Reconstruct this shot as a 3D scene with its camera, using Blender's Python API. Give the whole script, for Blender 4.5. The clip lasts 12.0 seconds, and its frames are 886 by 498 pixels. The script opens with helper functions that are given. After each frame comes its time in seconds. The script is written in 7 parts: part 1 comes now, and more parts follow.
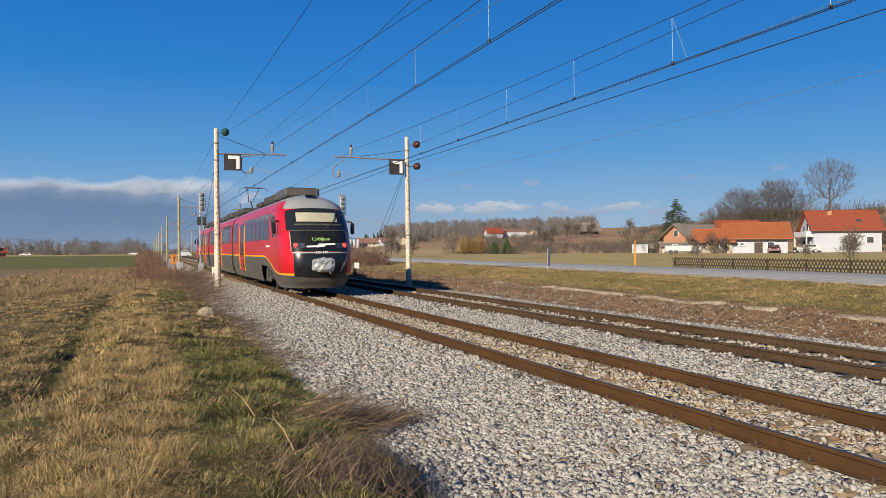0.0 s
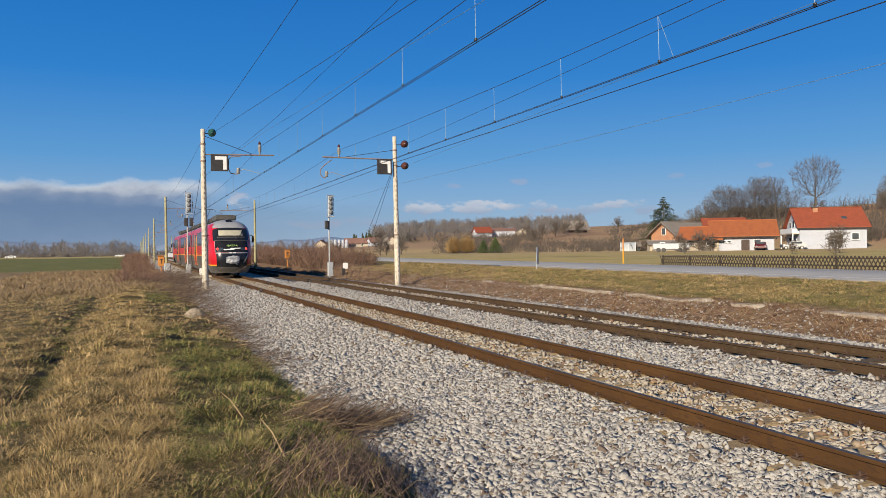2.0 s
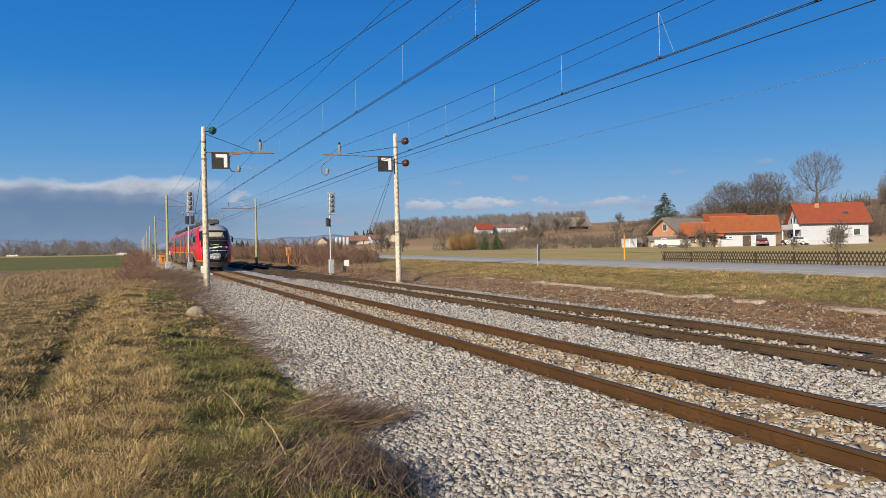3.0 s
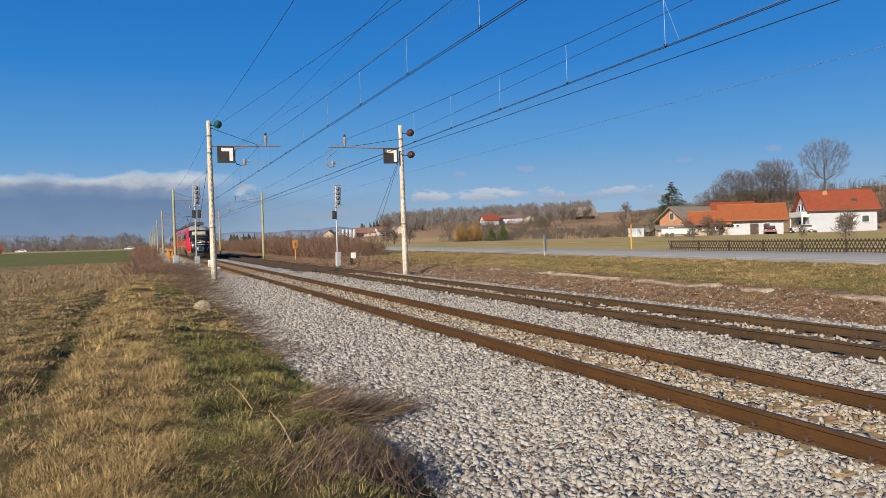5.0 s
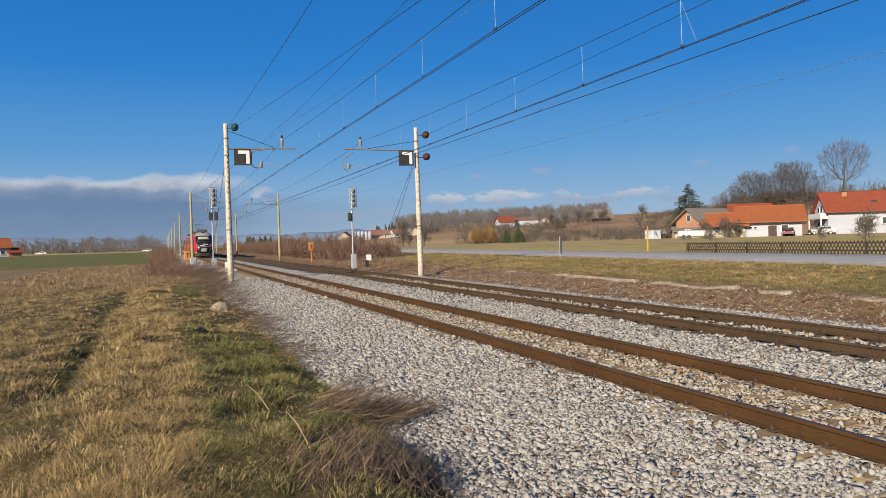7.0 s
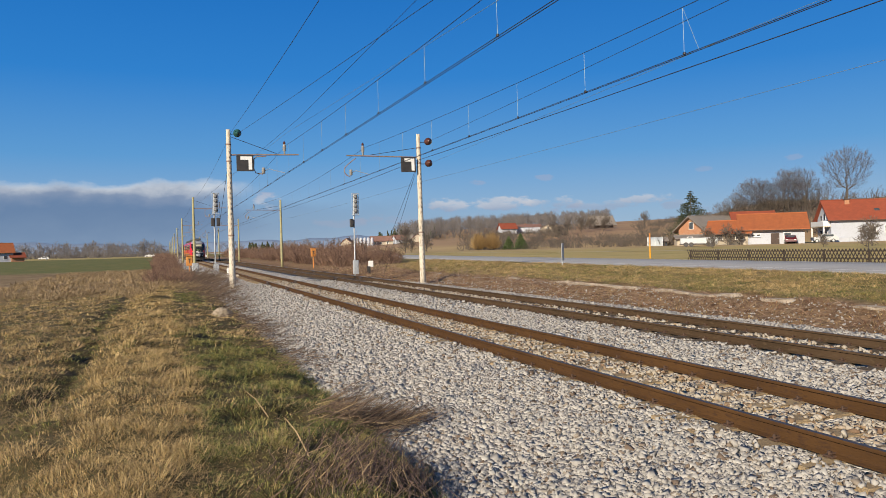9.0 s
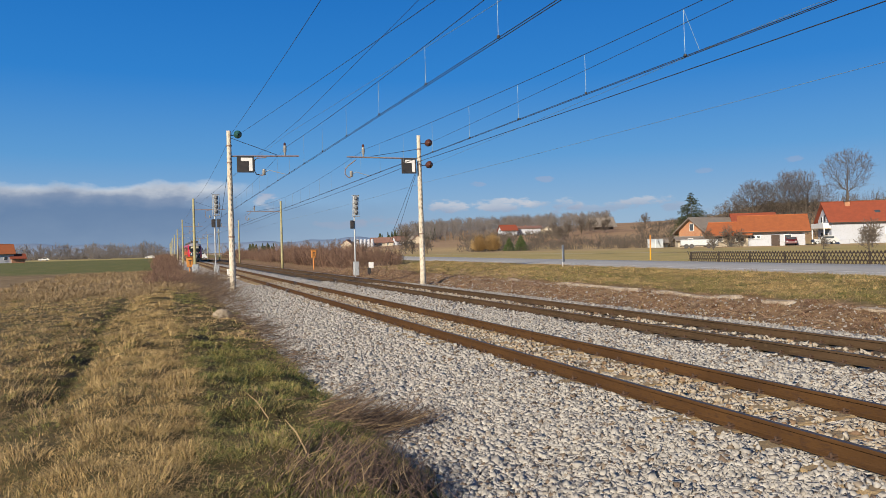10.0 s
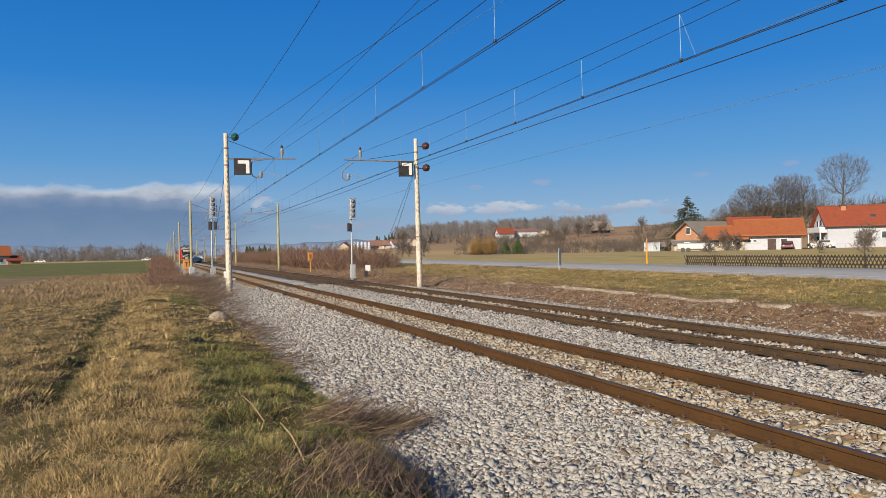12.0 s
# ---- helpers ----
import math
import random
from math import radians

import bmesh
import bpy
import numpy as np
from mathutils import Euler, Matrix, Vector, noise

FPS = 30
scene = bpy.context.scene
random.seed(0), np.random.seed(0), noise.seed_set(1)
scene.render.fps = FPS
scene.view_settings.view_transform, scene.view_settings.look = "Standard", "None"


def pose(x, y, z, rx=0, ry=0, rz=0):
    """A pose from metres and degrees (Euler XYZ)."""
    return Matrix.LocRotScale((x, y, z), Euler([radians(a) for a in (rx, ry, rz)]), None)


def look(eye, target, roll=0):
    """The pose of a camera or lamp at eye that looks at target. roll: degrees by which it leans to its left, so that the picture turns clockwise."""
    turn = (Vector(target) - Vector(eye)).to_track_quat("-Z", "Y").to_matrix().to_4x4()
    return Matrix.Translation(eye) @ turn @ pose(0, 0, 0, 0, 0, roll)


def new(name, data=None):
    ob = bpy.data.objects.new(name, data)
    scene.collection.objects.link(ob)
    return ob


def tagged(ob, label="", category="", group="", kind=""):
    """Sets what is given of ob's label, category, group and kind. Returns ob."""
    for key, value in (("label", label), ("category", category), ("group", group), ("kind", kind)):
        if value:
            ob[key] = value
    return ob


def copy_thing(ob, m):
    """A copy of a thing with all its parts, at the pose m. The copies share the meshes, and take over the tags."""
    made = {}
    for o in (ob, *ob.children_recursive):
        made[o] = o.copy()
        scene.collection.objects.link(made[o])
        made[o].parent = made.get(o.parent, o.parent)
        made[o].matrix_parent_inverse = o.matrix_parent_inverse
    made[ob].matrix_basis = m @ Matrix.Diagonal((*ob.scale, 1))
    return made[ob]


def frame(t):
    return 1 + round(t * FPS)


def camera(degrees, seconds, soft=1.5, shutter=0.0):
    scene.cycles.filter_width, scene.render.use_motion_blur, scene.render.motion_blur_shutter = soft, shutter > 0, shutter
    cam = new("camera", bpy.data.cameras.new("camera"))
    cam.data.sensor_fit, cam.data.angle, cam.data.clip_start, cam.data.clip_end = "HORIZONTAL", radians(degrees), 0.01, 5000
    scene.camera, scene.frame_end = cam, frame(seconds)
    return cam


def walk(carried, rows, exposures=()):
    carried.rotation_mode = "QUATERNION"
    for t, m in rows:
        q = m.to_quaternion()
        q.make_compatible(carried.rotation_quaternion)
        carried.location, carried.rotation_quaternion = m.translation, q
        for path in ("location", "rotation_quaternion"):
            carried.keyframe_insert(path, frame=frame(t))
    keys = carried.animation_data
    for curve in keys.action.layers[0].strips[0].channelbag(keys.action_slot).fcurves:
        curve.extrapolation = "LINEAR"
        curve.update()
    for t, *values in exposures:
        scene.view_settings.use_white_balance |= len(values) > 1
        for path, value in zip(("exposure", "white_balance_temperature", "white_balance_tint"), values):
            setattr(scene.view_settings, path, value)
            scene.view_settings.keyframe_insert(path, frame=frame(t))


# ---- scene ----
cam = camera(61.17, 12.0, soft=0.8)
CAM_ROWS = [
    (0, (-0.046, -0.040, 1.662), (18.282, 46.480, 1.719), -0.23),
    (0.5, (-0.030, -0.027, 1.661), (18.757, 46.309, 1.704), -0.39),
    (1, (-0.023, -0.021, 1.660), (19.043, 46.201, 1.698), -0.45),
    (1.5, (-0.020, -0.019, 1.659), (19.042, 46.205, 1.683), -0.55),
    (2, (-0.032, -0.029, 1.662), (18.987, 46.213, 1.682), -0.65),
    (2.5, (-0.020, -0.023, 1.659), (18.969, 46.231, 1.610), -0.76),
    (3, (-0.024, -0.021, 1.663), (18.919, 46.251, 1.481), -0.87),
    (5, (-0.009, -0.019, 1.669), (18.510, 46.419, 0.917), -1.46),
    (5.5, (-0.012, -0.021, 1.668), (18.264, 46.514, 0.957), -1.50),
    (6, (-0.017, -0.030, 1.667), (18.017, 46.600, 1.018), -1.50),
    (6.5, (-0.012, -0.015, 1.667), (17.706, 46.736, 1.025), -1.46),
    (7, (-0.018, -0.020, 1.668), (17.556, 46.786, 1.078), -1.47),
    (9, (0.007, -0.004, 1.670), (17.452, 46.853, 1.516), -1.27),
    (9.5, (0.004, 0.002, 1.674), (17.451, 46.860, 1.579), -1.26),
    (10, (0.007, 0.011, 1.669), (17.436, 46.874, 1.615), -1.22),
    (10.5, (0.000, 0.000, 1.674), (17.451, 46.856, 1.632), -1.19),
    (11, (0.005, -0.008, 1.674), (17.488, 46.836, 1.704), -1.15),
    (11.5, (0.011, -0.008, 1.674), (17.532, 46.821, 1.776), -1.10),
    (12, (0.012, -0.015, 1.672), (17.633, 46.777, 1.813), -1.06),
]
walk(cam, [(t, look(e, g, r)) for t, e, g, r in CAM_ROWS])

# ---- world, sun, exposure ----
SUN_EL, SUN_K = 22.8, 0.76          # elevation; shadows run (1, SUN_K) in plan
sd = Vector((1.0, SUN_K, 0)).normalized() * math.cos(radians(SUN_EL))
sun_way = Vector((sd.x, sd.y, -math.sin(radians(SUN_EL))))
sun = new("sun", bpy.data.lights.new("sun", "SUN"))
sun.data.energy, sun.data.angle, sun.data.color = 5.0, radians(0.5), (1.0, 0.87, 0.68)
sun.matrix_world = look((0, 0, 60), Vector((0, 0, 60)) + sun_way)
scene.view_settings.exposure = 0.48

world = bpy.data.worlds.new("world")
scene.world = world
world.use_nodes = True
wn, wl = world.node_tree.nodes, world.node_tree.links
wn.clear()


def wnode(kind, **kw):
    n = wn.new(kind)
    for k, v in kw.items():
        if k == "op":
            n.operation = v
    return n


def build_world():
    out = wn.new("ShaderNodeOutputWorld")
    bg = wn.new("ShaderNodeBackground")
    bg.inputs[1].default_value = 0.074
    sky = wn.new("ShaderNodeTexSky")
    sky.sky_type, sky.sun_disc = "NISHITA", False
    sky.sun_elevation = radians(SUN_EL)
    sky.sun_rotation = math.atan2(-sd.x, -sd.y)
    sky.altitude, sky.air_density, sky.dust_density, sky.ozone_density = 300, 1.0, 0.0, 5.0
    tc = wn.new("ShaderNodeTexCoord")
    sep = wn.new("ShaderNodeSeparateXYZ")
    wl.new(tc.outputs["Generated"], sep.inputs[0])

    def ramp(src, stops, ease="EASE"):
        r = wn.new("ShaderNodeValToRGB")
        r.color_ramp.interpolation = ease
        for i, (p, c) in enumerate(stops):
            e = r.color_ramp.elements[i] if i < 2 else r.color_ramp.elements.new(p)
            e.position, e.color = p, (*(c if isinstance(c, tuple) else (c, c, c)), 1)
        wl.new(src, r.inputs[0])
        return r.outputs[0]

    def mth(op, a, b):
        r = wnode("ShaderNodeMath", op=op)
        for i, v in enumerate((a, b)):
            if isinstance(v, (int, float)):
                r.inputs[i].default_value = v
            else:
                wl.new(v, r.inputs[i])
        return r.outputs[0]

    def mixc(f, a, b):
        r = wn.new("ShaderNodeMixRGB")
        if isinstance(f, float):
            r.inputs[0].default_value = f
        else:
            wl.new(f, r.inputs[0])
        wl.new(a, r.inputs[1]), wl.new(b, r.inputs[2])
        return r.outputs[0]

    def fbm(scale, detail=7, rough=0.55):
        mp = wn.new("ShaderNodeMapping")
        mp.inputs["Scale"].default_value = scale
        wl.new(tc.outputs["Generated"], mp.inputs[0])
        t = wn.new("ShaderNodeTexNoise")
        t.inputs["Scale"].default_value, t.inputs["Detail"].default_value, t.inputs["Roughness"].default_value = 1.0, detail, rough
        wl.new(mp.outputs[0], t.inputs["Vector"])
        return t.outputs[0]

    z, x = sep.outputs[2], sep.outputs[0]
    # clear winter blue, paler and hazier low down
    blue = ramp(z, [(0.0, (3.1, 4.2, 5.7)), (0.04, (2.6, 4.05, 5.9)), (0.12, (0.98, 3.08, 6.2)), (0.22, (0.20, 2.05, 5.9)), (0.36, (0.04, 1.40, 5.0)), (0.6, (0.03, 0.62, 2.1)), (1.0, (0.02, 0.32, 1.2))], "LINEAR")
    base = mixc(0.92, sky.outputs[0], blue)
    # a bank of cloud low ahead: bright broken tops, grey-blue below
    wob = mth("MULTIPLY", mth("SUBTRACT", fbm((22, 22, 40)), 0.5), 0.030)
    edge = mth("ADD", z, wob)
    bank = mth("MULTIPLY", ramp(edge, [(0.0, 0.75), (0.05, 0.95), (0.080, 1.0), (0.090, 0.0)], "LINEAR"), ramp(mth("ADD", x, mth("MULTIPLY", wob, 4.0)), [(0.0, 1.0), (0.02, 1.0), (0.14, 0.0)]))
    tone = ramp(mth("ADD", edge, mth("MULTIPLY", mth("SUBTRACT", fbm((14, 14, 30)), 0.5), 0.03)), [(0.0, (1.9, 2.75, 4.1)), (0.056, (1.35, 2.2, 3.7)), (0.070, (2.2, 2.9, 4.2)), (0.086, (6.2, 6.5, 6.9))], "LINEAR")
    c = mixc(bank, base, tone)
    # low grey-blue veil, and small flat clouds: azimuth, elevation, half width, half height, strength
    veil = mth("MULTIPLY", ramp(edge, [(0.0, 0.25), (0.03, 0.55), (0.05, 0.45), (0.066, 0.0)], "LINEAR"), ramp(x, [(0.05, 1.0), (0.45, 0.0)], "LINEAR"))
    c = mixc(veil, c, tone)
    az = mth("ARCTAN2", x, sep.outputs[1])
    puffs = [(7.4, 0.0655, 0.020, 0.011, 0.8), (13.0, 0.034, 0.040, 0.006, 0.6), (16.5, 0.037, 0.045, 0.007, 0.7), (20.7, 0.057, 0.036, 0.010, 0.9), (24.8, 0.056, 0.044, 0.010, 0.9), (28.7, 0.054, 0.040, 0.010, 0.8), (32.3, 0.048, 0.050, 0.007, 0.6), (35.8, 0.057, 0.030, 0.007, 0.8), (23.3, 0.083, 0.014, 0.005, 0.5),
             (28.1, 0.088, 0.013, 0.005, 0.5), (39.7, 0.091, 0.010, 0.004, 0.35), (45.7, 0.098, 0.012, 0.004, 0.4), (38.5, 0.046, 0.030, 0.008, 0.6)]
    rag = mth("MULTIPLY", mth("SUBTRACT", fbm((30, 30, 75), 7, 0.62), 0.5), 6.0)
    ptone = ramp(mth("ADD", z, mth("MULTIPLY", mth("SUBTRACT", fbm((20, 20, 50)), 0.5), 0.02)), [(0.0, (3.0, 3.9, 5.3)), (0.048, (3.2, 3.7, 4.9)), (0.062, (5.8, 6.0, 6.5)), (0.078, (3.6, 3.9, 5.2))], "LINEAR")
    for a0, e0, hw, hh, k in puffs:
        da = mth("DIVIDE", mth("SUBTRACT", az, radians(a0)), hw)
        de = mth("DIVIDE", mth("SUBTRACT", z, e0), hh)
        d = mth("ADD", mth("ADD", mth("MULTIPLY", da, da), mth("MULTIPLY", de, de)), rag)
        c = mixc(mth("MULTIPLY", ramp(d, [(0.0, 1.0), (1.0, 0.0)]), k * 0.85), c, ptone)
    wl.new(c, bg.inputs[0])
    wl.new(bg.outputs[0], out.inputs[0])


build_world()


# ---- materials ----
def surf(name, c1, c2=None, scale=8.0, rough=0.7, metal=0.0, bump=0.0, bscale=None, c3=None, obj_random=0.0, island=False, spec=0.5, coords="Object", stretch=(1, 1, 1), fine=None):
    """Procedural surface: two colours by coarse noise, a third by fine noise, relief by noise."""
    m = bpy.data.materials.new(name)
    m.use_nodes = True
    n, l = m.node_tree.nodes, m.node_tree.links
    b = n["Principled BSDF"]
    b.inputs["Roughness"].default_value, b.inputs["Metallic"].default_value = rough, metal
    b.inputs["Specular IOR Level"].default_value = spec
    tc, mp = n.new("ShaderNodeTexCoord"), n.new("ShaderNodeMapping")
    mp.inputs["Scale"].default_value = stretch
    l.new(tc.outputs[coords], mp.inputs[0])
    nz = n.new("ShaderNodeTexNoise")
    nz.inputs["Scale"].default_value, nz.inputs["Detail"].default_value = scale, 5
    l.new(mp.outputs[0], nz.inputs["Vector"])
    ramp = n.new("ShaderNodeValToRGB")
    ramp.color_ramp.elements[0].position, ramp.color_ramp.elements[1].position = 0.35, 0.65
    c2 = c2 or tuple(v * 0.8 for v in c1)
    ramp.color_ramp.elements[0].color, ramp.color_ramp.elements[1].color = (*c1, 1), (*c2, 1)
    src = nz.outputs[0]
    if island or obj_random:
        rnd = n.new("ShaderNodeNewGeometry").outputs["Random Per Island"] if island else n.new("ShaderNodeObjectInfo").outputs["Random"]
        mx = n.new("ShaderNodeMath")
        mx.operation = "MULTIPLY_ADD"
        mx.inputs[1].default_value, mx.inputs[2].default_value = (0.6 if island else obj_random), (-0.3 if island else -obj_random / 2)
        l.new(rnd, mx.inputs[0])
        ad = n.new("ShaderNodeMath")
        l.new(src, ad.inputs[0]), l.new(mx.outputs[0], ad.inputs[1])
        src = ad.outputs[0]
    l.new(src, ramp.inputs[0])
    col = ramp.outputs[0]
    if c3:
        n3 = n.new("ShaderNodeTexNoise")
        n3.inputs["Scale"].default_value, n3.inputs["Detail"].default_value = fine or scale * 9, 4
        l.new(mp.outputs[0], n3.inputs["Vector"])
        r3 = n.new("ShaderNodeMapRange")
        r3.inputs[1].default_value, r3.inputs[2].default_value = 0.52, 0.66
        l.new(n3.outputs[0], r3.inputs[0])
        mix = n.new("ShaderNodeMixRGB")
        mix.inputs[2].default_value = (*c3, 1)
        l.new(r3.outputs[0], mix.inputs[0]), l.new(col, mix.inputs[1])
        col = mix.outputs[0]
    l.new(col, b.inputs["Base Color"])
    if bump:
        nb, bp = n.new("ShaderNodeTexNoise"), n.new("ShaderNodeBump")
        nb.inputs["Scale"].default_value, nb.inputs["Detail"].default_value = bscale or scale * 5, 6
        bp.inputs["Strength"].default_value, bp.inputs["Distance"].default_value = bump, 0.03
        l.new(mp.outputs[0], nb.inputs["Vector"]), l.new(nb.outputs[0], bp.inputs["Height"])
        l.new(bp.outputs[0], b.inputs["Normal"])
    return m


def glow(name, color, strength):
    m = bpy.data.materials.new(name)
    m.use_nodes = True
    b = m.node_tree.nodes["Principled BSDF"]
    b.inputs["Base Color"].default_value = (*[c * 0.5 for c in color], 1)
    b.inputs["Emission Color"].default_value, b.inputs["Emission Strength"].default_value = (*color, 1), strength
    return m


M_RED = surf("train_red_paint", (0.50, 0.009, 0.017), (0.42, 0.009, 0.015), 1.2, 0.28, c3=(0.39, 0.016, 0.018), fine=3, spec=0.6)
M_TGREY = surf("train_grey_paint", (0.085, 0.082, 0.078), (0.06, 0.058, 0.052), 2.0, 0.45, c3=(0.11, 0.09, 0.065), fine=7, bump=0.05)
M_ROOF = surf("train_roof_grey", (0.30, 0.31, 0.33), (0.26, 0.27, 0.285), 1.5, 0.4, c3=(0.255, 0.26, 0.27), fine=6)
M_BLACK = surf("gloss_black", (0.010, 0.011, 0.013), (0.016, 0.017, 0.02), 3, 0.22, spec=0.4)
M_GLASS = surf("dark_glass", (0.012, 0.014, 0.017), (0.02, 0.022, 0.026), 2, 0.06, spec=0.7)
M_SIDEGLASS = surf("tinted_side_glass", (0.03, 0.032, 0.035), (0.05, 0.045, 0.045), 1, 0.10, spec=0.6)
M_YELLOW = surf("yellow_stripe", (0.75, 0.36, 0.02), (0.65, 0.30, 0.02), 4, 0.4)
M_SILVER = surf("silver_trim", (0.32, 0.33, 0.35), (0.25, 0.26, 0.28), 4, 0.6, 0.0)
M_DARKMETAL = surf("dark_equipment", (0.055, 0.055, 0.055), (0.035, 0.033, 0.03), 3, 0.6, c3=(0.09, 0.07, 0.05), fine=12)
M_BLIND = surf("pale_blind", (0.42, 0.40, 0.30), (0.36, 0.34, 0.25), 3, 0.7)
M_SHEET = surf("grey_wrap_sheet", (0.36, 0.37, 0.39), (0.27, 0.28, 0.30), 5, 0.45, bump=0.4, bscale=12)
M_WHITE = surf("white_paint", (0.78, 0.78, 0.76), (0.70, 0.70, 0.68), 3, 0.5)
M_RAIL = surf("rusty_rail_side", (0.090, 0.046, 0.018), (0.064, 0.033, 0.014), 2.5, 0.85, spec=0.12, c3=(0.06, 0.032, 0.017), fine=30, bump=0.2, bscale=60, stretch=(1, 0.35, 1))
M_RAIL2 = surf("dark_rail_side", (0.078, 0.049, 0.028), (0.055, 0.036, 0.021), 2.5, 0.85, spec=0.12, c3=(0.085, 0.057, 0.033), fine=30, bump=0.2, bscale=60, stretch=(1, 0.35, 1))
M_RAILTOP = surf("worn_rail_head", (0.15, 0.125, 0.115), (0.09, 0.07, 0.06), 3, 0.5, 0.7, stretch=(6, 0.3, 1))
M_SLEEPER = surf("weathered_sleeper", (0.30, 0.22, 0.125), (0.20, 0.145, 0.085), 5, 0.9, c3=(0.36, 0.27, 0.15), fine=40, bump=0.5, obj_random=0.4, stretch=(0.3, 2, 2))
M_SLEEPERDK = surf("dark_sleeper", (0.085, 0.06, 0.038), (0.055, 0.04, 0.027), 5, 0.9, c3=(0.12, 0.085, 0.052), fine=40, bump=0.5, obj_random=0.4, stretch=(0.3, 2, 2))
M_IRON = surf("rusty_fastener", (0.09, 0.045, 0.025), (0.05, 0.03, 0.02), 20, 0.85)
M_CONC = surf("weathered_concrete", (0.62, 0.56, 0.46), (0.52, 0.46, 0.37), 2.2, 0.9, c3=(0.36, 0.30, 0.23), fine=14, bump=0.35, bscale=40, stretch=(1, 1, 0.35))
M_POLEY = surf("lichen_concrete", (0.40, 0.36, 0.18), (0.30, 0.28, 0.16), 2, 0.9, c3=(0.22, 0.2, 0.12), fine=12)
M_LAMPBACK = surf("dark_lamp_casing", (0.17, 0.175, 0.18), (0.12, 0.122, 0.125), 6, 0.55)
M_GALV = surf("galvanised_steel", (0.52, 0.54, 0.55), (0.42, 0.44, 0.45), 6, 0.45, 0.35, c3=(0.34, 0.35, 0.36), fine=30)
M_SLOT = surf("shaded_slot_concrete", (0.20, 0.165, 0.125), (0.14, 0.115, 0.09), 6, 0.95)
M_RUSTARM = surf("rusted_bracket", (0.20, 0.12, 0.085), (0.28, 0.2, 0.16), 6, 0.8)
M_WIRE = surf("dark_wire", (0.03, 0.028, 0.03), (0.04, 0.035, 0.035), 3, 0.5, 0.3)
M_WIREPALE = surf("pale_copper_wire", (0.17, 0.23, 0.27), (0.14, 0.19, 0.22), 3, 0.5, 0.2)
M_INSUL = surf("brown_insulator", (0.09, 0.035, 0.025), (0.06, 0.025, 0.02), 8, 0.2)
M_INSULG = surf("green_insulator", (0.03, 0.10, 0.09), (0.02, 0.07, 0.065), 8, 0.2)
M_INSULW = surf("white_insulator", (0.30, 0.29, 0.27), (0.22, 0.21, 0.20), 8, 0.25)
M_SIGNBLK = surf("black_sign_plate", (0.028, 0.027, 0.027), (0.045, 0.04, 0.038), 4, 0.5)
M_ORANGE = surf("orange_box_paint", (0.60, 0.25, 0.045), (0.50, 0.20, 0.04), 6, 0.6, c3=(0.35, 0.16, 0.06), fine=30)


